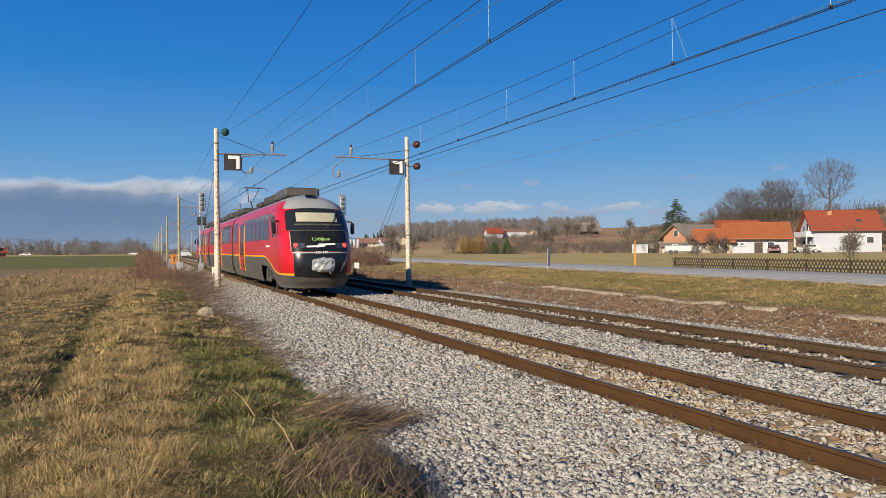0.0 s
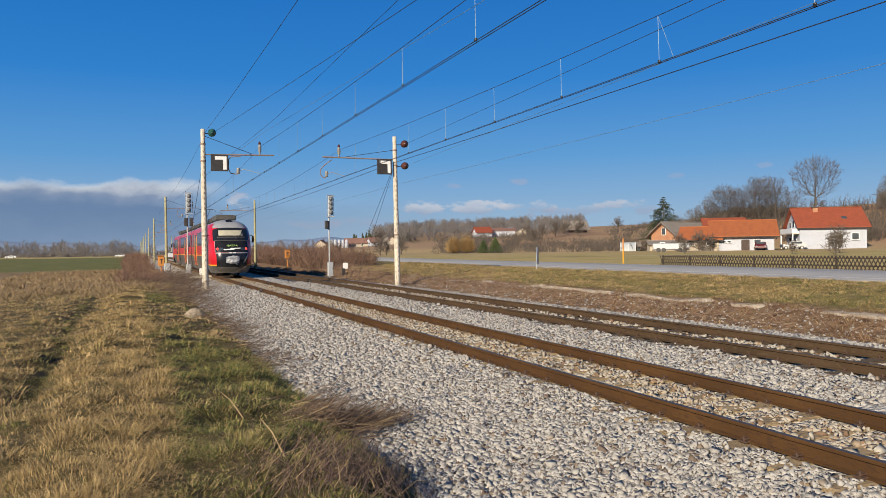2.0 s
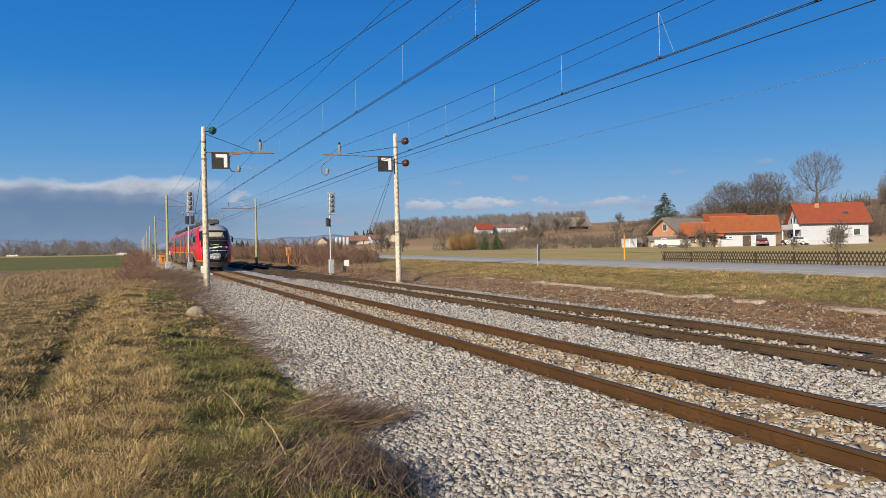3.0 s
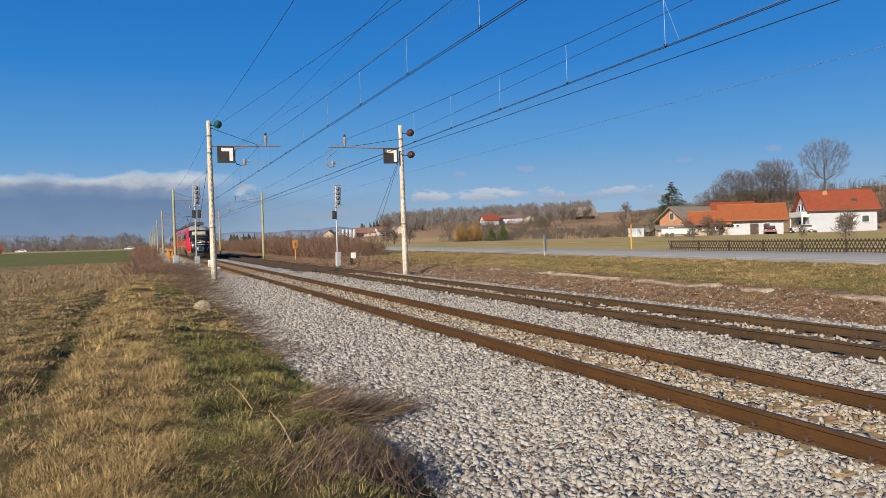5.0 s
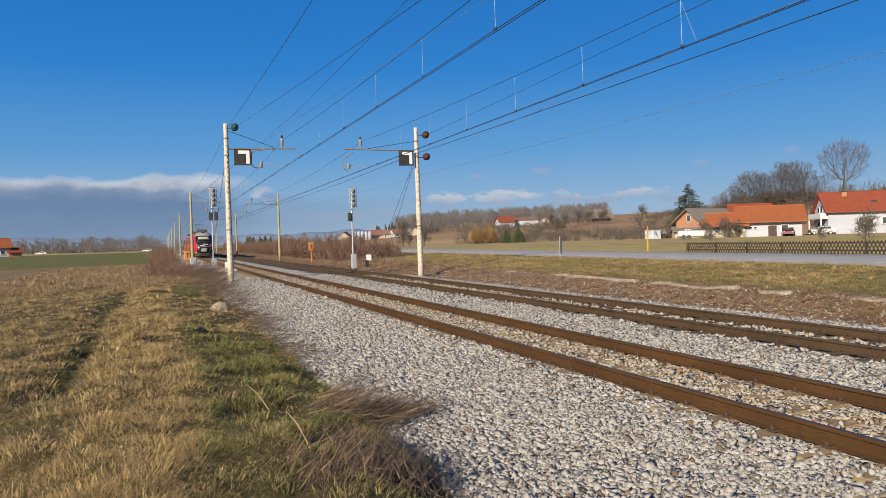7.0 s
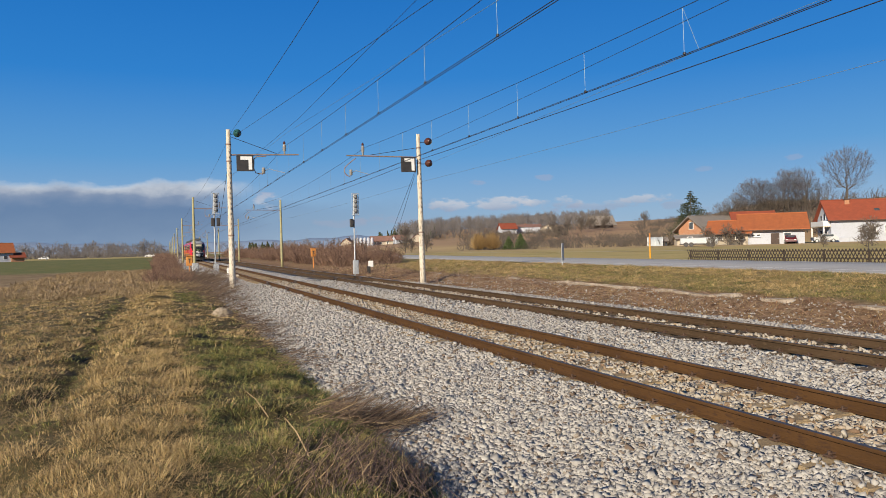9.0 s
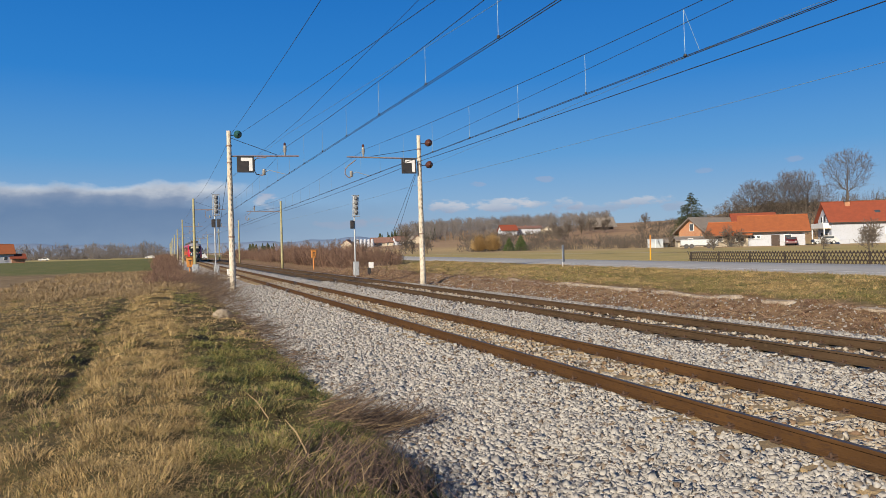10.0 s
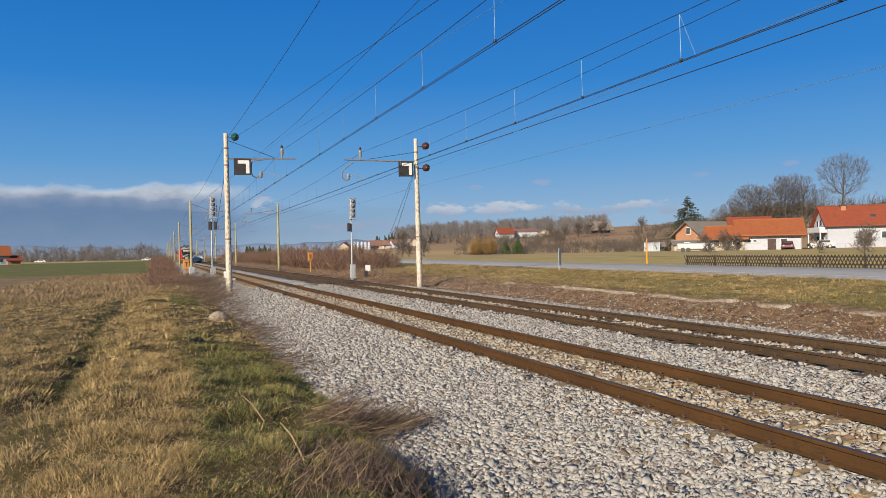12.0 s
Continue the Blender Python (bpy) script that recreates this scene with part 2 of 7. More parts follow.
# ---- mesh building ----
class Mesh:
    """Collects vertices and faces for one mesh."""

    def __init__(self):
        self.v, self.f = [], []

    def add(self, verts, faces):
        k = len(self.v)
        self.v += [tuple(p) for p in verts]
        self.f += [tuple(i + k for i in f) for f in faces]
        return self

    def box(self, c, s, bevel=0.0, m=None):
        """A box at centre c of full size s, with chamfered edges."""
        hx, hy, hz = s[0] / 2, s[1] / 2, s[2] / 2
        b = min(bevel, hx * 0.9, hy * 0.9, hz * 0.9)
        vs, fs = [], []
        if b <= 0:
            for x in (-hx, hx):
                for y in (-hy, hy):
                    for z in (-hz, hz):
                        vs.append((x, y, z))
            fs = [(0, 1, 3, 2), (4, 6, 7, 5), (0, 4, 5, 1), (2, 3, 7, 6), (0, 2, 6, 4), (1, 5, 7, 3)]
        else:
            idx = {}
            for sx in (-1, 1):
                for sy in (-1, 1):
                    for sz in (-1, 1):
                        for a in range(3):
                            p = [sx * (hx - b), sy * (hy - b), sz * (hz - b)]
                            p[a] += (sx, sy, sz)[a] * b
                            idx[sx, sy, sz, a] = len(vs)
                            vs.append(tuple(p))
            S = (-1, 1)
            for a in range(3):
                for s0 in S:
                    q = []
                    for u, w in ((-1, -1), (1, -1), (1, 1), (-1, 1)):
                        t = [0, 0, 0]
                        t[a], t[(a + 1) % 3], t[(a + 2) % 3] = s0, u, w
                        q.append(idx[(*t, a)])
                    fs.append(tuple(q if s0 > 0 else q[::-1]))
            for a in range(3):
                b1, b2 = (a + 1) % 3, (a + 2) % 3
                for u in S:
                    for w in S:
                        def k(sa, ax):
                            t = [0, 0, 0]
                            t[a], t[b1], t[b2] = sa, u, w
                            return idx[(*t, ax)]
                        q = [k(-1, b1), k(1, b1), k(1, b2), k(-1, b2)]
                        fs.append(tuple(q if u * w > 0 else q[::-1]))
            for sx in S:
                for sy in S:
                    for sz in S:
                        q = [idx[sx, sy, sz, 0], idx[sx, sy, sz, 1], idx[sx, sy, sz, 2]]
                        fs.append(tuple(q if sx * sy * sz > 0 else q[::-1]))
        c = Vector(c)
        vs = [(m @ Vector(p) if m else Vector(p)) + c for p in vs]
        return self.add(vs, fs)

    def tube(self, pts, r, n=6, cap=True):
        """A round bar along points; r is one radius or one for each point."""
        pts = [Vector(p) for p in pts]
        rs = r if isinstance(r, (list, tuple)) else [r] * len(pts)
        vs, fs = [], []
        ref = None
        for i, p in enumerate(pts):
            d = (pts[min(i + 1, len(pts) - 1)] - pts[max(i - 1, 0)]).normalized()
            if ref is None:
                ref = Vector((0, 0, 1)) if abs(d.z) < 0.9 else Vector((0, 1, 0))
            a = d.cross(ref).normalized()
            b = a.cross(d).normalized()
            ref = b
            for k in range(n):
                t = 2 * math.pi * k / n
                vs.append(p + a * (math.cos(t) * rs[i]) + b * (math.sin(t) * rs[i]))
        for i in range(len(pts) - 1):
            for k in range(n):
                k2 = (k + 1) % n
                fs.append((i * n + k, (i + 1) * n + k, (i + 1) * n + k2, i * n + k2))
        if cap:
            fs.append(tuple(range(n)))
            fs.append(tuple((len(pts) - 1) * n + k for k in range(n - 1, -1, -1)))
        return self.add(vs, fs)

    def lathe(self, prof, base=(0, 0, 0), n=14, axis="Z"):
        """A turned shape from (radius, height) pairs."""
        vs, fs = [], []
        for r, h in prof:
            for k in range(n):
                t = 2 * math.pi * k / n
                a, b = r * math.cos(t), r * math.sin(t)
                p = {"Z": (a, b, h), "X": (h, a, b), "Y": (b, h, a)}[axis]
                vs.append((p[0] + base[0], p[1] + base[1], p[2] + base[2]))
        for i in range(len(prof) - 1):
            for k in range(n):
                k2 = (k + 1) % n
                fs.append((i * n + k, i * n + k2, (i + 1) * n + k2, (i + 1) * n + k))
        fs.append(tuple(range(n - 1, -1, -1)))
        fs.append(tuple((len(prof) - 1) * n + k for k in range(n)))
        return self.add(vs, fs)

    def prism(self, poly, depth, m):
        """A flat outline (x, y) thickened by depth along z, placed by the matrix m."""
        n = len(poly)
        vs = [m @ Vector((x, y, z)) for z in (0, depth) for x, y in poly]
        fs = [tuple(range(n - 1, -1, -1)), tuple(range(n, 2 * n))]
        fs += [(i, (i + 1) % n, n + (i + 1) % n, n + i) for i in range(n)]
        return self.add(vs, fs)

    def grid(self, fn, us, vs_):
        """A surface fn(u, v) over two lists of values."""
        nu, nv = len(us), len(vs_)
        return self.add([fn(u, v) for u in us for v in vs_], [(i * nv + j, (i + 1) * nv + j, (i + 1) * nv + j + 1, i * nv + j + 1) for i in range(nu - 1) for j in range(nv - 1)])

    def mesh(self, name, material, smooth=False):
        me = bpy.data.meshes.new(name)
        me.from_pydata([tuple(p) for p in self.v], [], self.f)
        if material:
            me.materials.append(material)
        if smooth:
            me.polygons.foreach_set("use_smooth", [True] * len(me.polygons))
        me.update()
        return me


def part(name, b, material, parent=None, label="", smooth=False):
    """Links a built mesh as one object under a thing or a part."""
    ob = new(name, b.mesh(name, material, smooth))
    if parent:
        ob.parent = parent
    if label:
        ob["label"] = label
    return ob


def thing(name, label, category, group="", m=None):
    ob = new(name)
    ob.empty_display_size = 0.2
    if m:
        ob.matrix_basis = m
    return tagged(ob, label, category, group)


def soup(name, verts, faces, material, smooth=False):
    """One mesh from arrays of vertices and of equal faces."""
    verts, faces = np.asarray(verts, np.float32), np.asarray(faces, np.int32)
    me = bpy.data.meshes.new(name)
    me.vertices.add(len(verts))
    me.vertices.foreach_set("co", verts.ravel())
    k = faces.shape[1]
    me.loops.add(faces.size)
    me.loops.foreach_set("vertex_index", faces.ravel())
    me.polygons.add(len(faces))
    me.polygons.foreach_set("loop_start", np.arange(0, faces.size, k, dtype=np.int32))
    if smooth:
        me.polygons.foreach_set("use_smooth", np.ones(len(faces), bool))
    me.materials.append(material)
    me.update(calc_edges=True)
    return new(name, me)


def sstep(a, b, x):
    t = min(max((x - a) / (b - a), 0.0), 1.0)
    return t * t * (3 - 2 * t)


def lerp_table(tab, x):
    return float(np.interp(x, [p[0] for p in tab], [p[1] for p in tab]))


# ---- the lie of the land ----
T1, T2, GAUGE = 6.008, 10.209, 1.505      # track centre lines, distance of rail heads
RAIL_H = 0.16


def road_x(y):
    """Near edge of the road."""
    return 21.5 + 0.045 * min(max(y, -10), 75)


ROAD_W, ROAD_Z = 7.9, 0.5
CROSS = [(-400, -0.30), (-30, -0.30), (-6, -0.22), (-2.2, -0.15), (-1.75, -0.16), (-1.3, -0.20), (-0.95, -0.10), (-0.5, 0.06), (0.3, 0.03), (1.2, -0.05), (1.7, -0.13), (1.95, -0.25), (2.15, -0.45),
         (2.5, -0.60), (4, -0.60), (13, -0.60), (13.9, -0.34), (14.6, -0.28), (15.4, -0.04), (16.2, 0.04), (17.6, 0.12)]


def ground(x, y):
    r = math.hypot(x, y)
    phi = math.degrees(math.atan2(x, y))
    rx = road_x(y)
    if x < 17.6:
        z = lerp_table(CROSS, x)
        if x < -2 or x > 14:
            z += 0.05 * noise.noise(Vector((x * 0.5, y * 0.3, 0)))
        if -2.5 < x < 2.0:
            z += 0.07 * noise.noise(Vector((x * 2.7, y * 2.1, 31))) + 0.11 * noise.noise(Vector((x * 1.2, y * 0.7, 3))) + 0.05 * noise.noise(Vector((x * 3, y * 2.2, 7)))
            if x < -0.9:
                z -= 0.085 * sstep(-0.1, 0.3, noise.noise(Vector((x, y * 0.9, 1))) + 0.25 * math.exp(-((y - 13) / 3) ** 2)) * sstep(8.5, 11, y) * math.exp(-((x + 1.35 + 0.02 * (y - 12)) / 0.22) ** 2)
        if 13.6 < x:
            z += 0.06 * noise.noise(Vector((x * 1.1, y * 0.7, 9))) + 0.05 * noise.noise(Vector((x * 2.6, y * 2.0, 5)))
    elif x < rx - 0.3:
        t = (x - 17.6) / max(rx - 0.3 - 17.6, 0.3)
        z = 0.12 + (ROAD_Z - 0.05 - 0.12) * sstep(0, 1, t) + 0.05 * noise.noise(Vector((x * 0.9, y * 0.6, 9))) * (1 - t)
    elif x < rx + ROAD_W + 0.4:
        z = ROAD_Z - 0.08
    else:
        z = ROAD_Z - 0.04 + 0.004 * (x - rx - ROAD_W)
    # the field rises towards the houses, hills behind
    if x > 17.6 and phi > 8:
        z += 0.2 * sstep(60, 150, r)
        top = lerp_table([(8, 0), (14, 1.5), (22, 4), (26, 5), (32, 6.2), (36, 7), (40, 9), (44, 12), (50, 11.5), (60, 14), (90, 14)], phi)
        z += top * sstep(150, lerp_table([(26, 300), (36, 310), (42, 250), (60, 250)], phi), r)
        z += 12 * sstep(12, 20, phi) * sstep(420, 700, r)
    return z




def build_ground():
    def axis(parts):
        out = []
        for a, b, n in parts:
            out += list(np.linspace(a, b, n, endpoint=False))
        return out + [parts[-1][1]]
    xs = axis([(-3500, -400, 8), (-400, -60, 14), (-60, -8, 18), (-8, -3, 16), (-3, 2.2, 52), (2.2, 13.4, 10), (13.4, 24, 42), (24, 60, 20), (60, 400, 60), (400, 1000, 20), (1000, 3500, 10)])
    ys = axis([(-3000, -100, 10), (-100, -4, 16), (-4, 3, 10), (3, 30, 108), (30, 70, 50), (70, 150, 40), (150, 400, 40), (400, 900, 24), (900, 4000, 12)])
    b = Mesh().grid(lambda x, y: (x, y, ground(x, y)), xs, ys)
    b.f = [f[::-1] for f in b.f]
    ob = part("ground", b, None, smooth=True)
    tagged(ob, "winter meadow and field ground beside the railway", "ground", kind="structure")
    # colour by place: green field, stubble, verge
    m = bpy.data.materials.new("meadow_ground")
    m.use_nodes = True
    n, l = m.node_tree.nodes, m.node_tree.links
    bs = n["Principled BSDF"]
    bs.inputs["Roughness"].default_value = 0.95
    bs.inputs["Specular IOR Level"].default_value = 0.2
    tc = n.new("ShaderNodeTexCoord")
    sep = n.new("ShaderNodeSeparateXYZ")
    l.new(tc.outputs["Object"], sep.inputs[0])

    def nz(scale, detail=6):
        t = n.new("ShaderNodeTexNoise")
        t.inputs["Scale"].default_value, t.inputs["Detail"].default_value = scale, detail
        l.new(tc.outputs["Object"], t.inputs["Vector"])
        return t.outputs[0]

    def ramp(src, stops):
        r = n.new("ShaderNodeValToRGB")
        for i, (p, c) in enumerate(stops):
            e = r.color_ramp.elements[i] if i < 2 else r.color_ramp.elements.new(p)
            e.position, e.color = p, (*c, 1)
        l.new(src, r.inputs[0])
        return r.outputs[0]

    def rng(src, a, b_):
        r = n.new("ShaderNodeMapRange")
        r.inputs[1].default_value, r.inputs[2].default_value = a, b_
        l.new(src, r.inputs[0])
        return r.outputs[0]

    def mth(op, a, b_):
        r = n.new("ShaderNodeMath")
        r.operation = op
        for i, s in enumerate((a, b_)):
            if isinstance(s, (int, float)):
                r.inputs[i].default_value = s
            else:
                l.new(s, r.inputs[i])
        return r.outputs[0]

    def mix(f, a, b_):
        r = n.new("ShaderNodeMixRGB")
        l.new(f, r.inputs[0]), l.new(a, r.inputs[1]), l.new(b_, r.inputs[2])
        return r.outputs[0]
    X, Y = sep.outputs[0], sep.outputs[1]
    wob = mth("MULTIPLY", nz(0.25), 8.0)
    soil = ramp(nz(11, 9), [(0.3, (0.035, 0.027, 0.013)), (0.45, (0.11, 0.082, 0.037)), (0.57, (0.065, 0.058, 0.023)), (0.70, (0.22, 0.16, 0.075))])
    green = ramp(nz(0.22, 10), [(0.30, (0.24, 0.19, 0.075)), (0.42, (0.16, 0.155, 0.05)), (0.56, (0.125, 0.14, 0.04)), (0.70, (0.21, 0.19, 0.065))])
    brown = ramp(nz(0.9), [(0.3, (0.16, 0.11, 0.06)), (0.55, (0.27, 0.19, 0.10)), (0.7, (0.33, 0.26, 0.14))])
    pale = ramp(nz(0.16, 9), [(0.3, (0.38, 0.30, 0.115)), (0.5, (0.46, 0.36, 0.15)), (0.7, (0.33, 0.285, 0.10))])
    stubble = ramp(nz(0.05, 9), [(0.3, (0.50, 0.36, 0.185)), (0.55, (0.43, 0.315, 0.155)), (0.7, (0.36, 0.29, 0.125))])
    hill = ramp(nz(0.03), [(0.3, (0.25, 0.155, 0.095)), (0.5, (0.37, 0.245, 0.145)), (0.7, (0.32, 0.225, 0.125))])
    left = mth("LESS_THAN", X, -1.0)
    yw = mth("ADD", Y, wob)
    f_brown = mth("MULTIPLY", rng(yw, 34, 44), mth("LESS_THAN", X, 2.0))
    f_green = mth("MULTIPLY", rng(yw, 88, 98), left)
    c = mix(f_brown, soil, brown)
    c = mix(f_green, c, green)
    f_far = mth("MULTIPLY", rng(yw, 330, 350), left)
    c = mix(f_far, c, pale)
    verge = ramp(nz(2.6, 9), [(0.32, (0.085, 0.048, 0.028)), (0.47, (0.26, 0.17, 0.10)), (0.58, (0.13, 0.08, 0.048)), (0.70, (0.38, 0.29, 0.19))])
    bank = ramp(nz(1.7, 9), [(0.3, (0.085, 0.075, 0.028)), (0.5, (0.24, 0.19, 0.075)), (0.7, (0.12, 0.115, 0.036))])
    c = mix(mth("GREATER_THAN", X, 12.0), c, verge)
    xw = mth("ADD", X, mth("MULTIPLY", nz(0.6), 1.6))
    c = mix(rng(xw, 16.9, 17.5), c, bank)
    c = mix(mth("GREATER_THAN", X, 29.5), c, mix(rng(mth("ADD", mth("ADD", X, Y), wob), 166, 178), pale, stubble))
    c = mix(rng(mth("ADD", X, mth("MULTIPLY", Y, 0.6)), 175, 195), c, mix(mth("GREATER_THAN", X, 40), c, hill))
    fine = rng(nz(22, 4), 0.3, 0.7)
    dk = n.new("ShaderNodeMixRGB")
    dk.blend_type = "MULTIPLY"
    dk.inputs[0].default_value = 0.22
    l.new(c, dk.inputs[1]), l.new(fine, dk.inputs[2])
    l.new(dk.outputs[0], bs.inputs["Base Color"])
    bp = n.new("ShaderNodeBump")
    bp.inputs["Strength"].default_value, bp.inputs["Distance"].default_value = 0.35, 0.06
    l.new(nz(9, 8), bp.inputs["Height"])
    l.new(bp.outputs[0], bs.inputs["Normal"])
    ob.data.materials.append(m)


build_ground()

# ---- ballast ----
BALLAST = [(1.75, -0.46), (2.05, -0.30), (2.9, -0.285), (4.2, -0.22), (4.7, -0.195), (5.0, -0.185), (7.05, -0.185), (7.4, -0.16), (8.1, -0.15), (8.8, -0.16), (9.2, -0.205), (11.2, -0.205), (11.95, -0.22), (13.0, -0.30), (13.9, -0.40), (14.2, -0.62)]
BALLAST_END = 900.0


def ballast_z(x, y):
    return lerp_table(BALLAST, x) + 0.012 * math.sin(2.3 * x + 0.7 * y) * math.sin(1.1 * y + 1)


def build_ballast():
    m = bpy.data.materials.new("ballast_bed")
    m.use_nodes = True
    n, l = m.node_tree.nodes, m.node_tree.links
    bs = n["Principled BSDF"]
    bs.inputs["Roughness"].default_value, bs.inputs["Specular IOR Level"].default_value = 0.9, 0.25
    tc, vo = n.new("ShaderNodeTexCoord"), n.new("ShaderNodeTexVoronoi")
    vo.inputs["Scale"].default_value = 17
    l.new(tc.outputs["Object"], vo.inputs["Vector"])
    rp = n.new("ShaderNodeValToRGB")
    for i, (p, c) in enumerate([(0.0, (0.34, 0.31, 0.27)), (0.35, (0.46, 0.43, 0.385)), (0.75, (0.56, 0.53, 0.48)), (1.0, (0.28, 0.22, 0.17))]):
        e = rp.color_ramp.elements[i] if i < 2 else rp.color_ramp.elements.new(p)
        e.position, e.color = p, (*c, 1)
    sx = n.new("ShaderNodeSeparateColor")
    l.new(vo.outputs["Color"], sx.inputs[0]), l.new(sx.outputs[0], rp.inputs[0])
    l.new(rp.outputs[0], bs.inputs["Base Color"])
    bp = n.new("ShaderNodeBump")
    bp.invert = True
    bp.inputs["Strength"].default_value, bp.inputs["Distance"].default_value = 1.0, 0.05
    l.new(vo.outputs["Distance"], bp.inputs["Height"]), l.new(bp.outputs[0], bs.inputs["Normal"])
    ys = list(np.arange(-40, 60, 0.8)) + list(np.arange(60, 200, 5)) + list(np.linspace(200, BALLAST_END, 30))
    xs = sorted({x for x, _ in BALLAST} | set(np.arange(1.9, 14.1, 0.3)))
    b = Mesh().grid(lambda x, y: (x, y, ballast_z(x, y)), xs, ys)
    b.f = [f[::-1] for f in b.f]
    ob = part("ballast", b, m, smooth=True)
    tagged(ob, "pale grey crushed stone ballast under two tracks", "ballast", kind="structure")


build_ballast()

# ---- rails ----
def rail_profile(s=1.0):
    h = RAIL_H
    half = [(0.0, -h), (0.066, -h), (0.068, -h + 0.012), (0.03, -h + 0.028), (0.009, -h + 0.045), (0.009, -0.042), (0.034, -0.034), (0.0355, -0.012), (0.028, -0.003), (0.0, 0.0)]
    return half + [(-x, z) for x, z in half[-2:0:-1]]


def build_rails():
    prof = rail_profile()
    n = len(prof)
    for cx, mat, word in ((T1, M_RAIL, "rust-brown steel rail with a worn bright head"), (T2, M_RAIL2, "dark brown steel rail on the second track")):
        for s in (-1, 1):
            x0 = cx + s * GAUGE / 2
            ys = [-40, 0, 10, 20, 40, 80, 160, 320, BALLAST_END]
            b = Mesh()
            b.add([(x0 + px, y, pz) for y in ys for px, pz in prof], [(i * n + k, i * n + (k + 1) % n, (i + 1) * n + (k + 1) % n, (i + 1) * n + k) for i in range(len(ys) - 1) for k in range(n)])
            ob = part("rail", b, mat)
            ob.data.materials.append(M_RAILTOP)
            for p in ob.data.polygons:
                if p.center.z > -0.0125 and abs(p.center.x - x0) < 0.03:
                    p.material_index = 1
            tagged(ob, word, "rail", "rails of the two tracks", "structure")


build_rails()


def build_sleepers():
    """Timber sleepers under the near track with a fastener at each rail foot."""
    random.seed(5)
    sl = []
    for k in range(3):
        b = Mesh().box((0, 0, 0), (2.5, 0.25, 0.15), 0.012)
        for i, p in enumerate(b.v):
            b.v[i] = (p[0] + random.uniform(-0.02, 0.02), p[1] + random.uniform(-0.012, 0.012), p[2] + random.uniform(-0.006, 0.006))
        sl.append((b.mesh("sleeper", M_SLEEPER), b.mesh("sleeper", M_SLEEPERDK)))
    fb = Mesh()
    for s in (-1, 1):
        x = s * 0.075
        fb.box((x, 0, 0.006), (0.07, 0.10, 0.02), 0.004)
        fb.tube([(x + s * 0.01, 0, 0.01), (x + s * 0.01, 0, 0.055)], 0.014, 6)
        fb.box((x - s * 0.012, 0, 0.03), (0.06, 0.05, 0.016), 0.004)
    fm = fb.mesh("rail_fastener", M_IRON)
    for cx, lab in ((T1, "weathered brown timber sleepers of the near track"), (T2, "dark weathered timber sleepers of the far track")):
        bed = thing("sleeper_row", lab, "sleepers", "sleeper rows")
        bed["kind"] = "structure"
        k = 0
        y = 10.74 - 0.6 * 12
        far, farf = Mesh(), Mesh()
        while y < 260:
            near = y < 62
            z = -RAIL_H - 0.077 + random.uniform(-0.006, 0.006)
            if near:
                o = new("sleeper", sl[k % 3][cx == T2])
                o.parent, o.location = bed, (cx + random.uniform(-0.03, 0.03), y, z)
                o.rotation_euler = (0, 0, random.uniform(-0.012, 0.012))
                for s in (-1, 1):
                    q = new("rail_fastener", fm)
                    q.parent, q.location = bed, (cx + s * GAUGE / 2, y, -RAIL_H + 0.005)
            else:
                far.box((cx, y, z), (2.5, 0.25, 0.15))
                if y < 110:
                    for s in (-1, 1):
                        for q in (-1, 1):
                            farf.box((cx + s * GAUGE / 2 + q * 0.085, y, -RAIL_H + 0.025), (0.07, 0.09, 0.05))
            y += 0.6
            k += 1
        part("far_sleepers", far, M_SLEEPER if cx == T1 else M_SLEEPERDK, bed)["kind"] = "stuff"
        part("far_fasteners", farf, M_IRON, bed)["kind"] = "stuff"


build_sleepers()


def build_joints():
    """Insulated rail joints with dark fishplates, and bond cables beside them."""
    for cx, y in ((T1, 41.4), (T2, 43.5), (T2, 58.2), (T1, 34.5)):
        for s in (-1, 1):
            x = cx + s * GAUGE / 2
            j = thing("rail_joint", "dark bolted fishplate joint on a rail", "rail joint", "rail joints", pose(x, y, 0))
            for q in (-1, 1):
                pl = part("fishplate", Mesh().box((q * 0.034, 0, -0.085), (0.03, 0.9, 0.085), 0.008), M_SIGNBLK, j)
                for k in (-0.3, -0.1, 0.1, 0.3):
                    part("bolt", Mesh().tube([(q * 0.045, k, -0.085), (q * 0.072, k, -0.085)], 0.016, 6), M_IRON, pl)
        for s in (-1, 1):
            pts = [(cx + s * GAUGE / 2 + 0.08, y + 0.2, -0.15), (cx + s * 0.4 + 0.3, y + 0.5, -0.165), (cx + s * 0.2 + 0.8, y + 1.0, -0.16), (cx + 1.6, y + 1.6, -0.14), (cx + 2.1, y + 2.2, -0.13)]
            tagged(part("bond_cable", Mesh().tube(pts, 0.018, 5), M_SIGNBLK), "black bond cable lying across the ballast", "cable", "bond cables")


build_joints()

# ---- road ----
M_ASPH = surf("grey_asphalt", (0.37, 0.365, 0.36), (0.32, 0.315, 0.31), 0.5, 0.85, c3=(0.42, 0.41, 0.40), fine=40, bump=0.15, bscale=80)


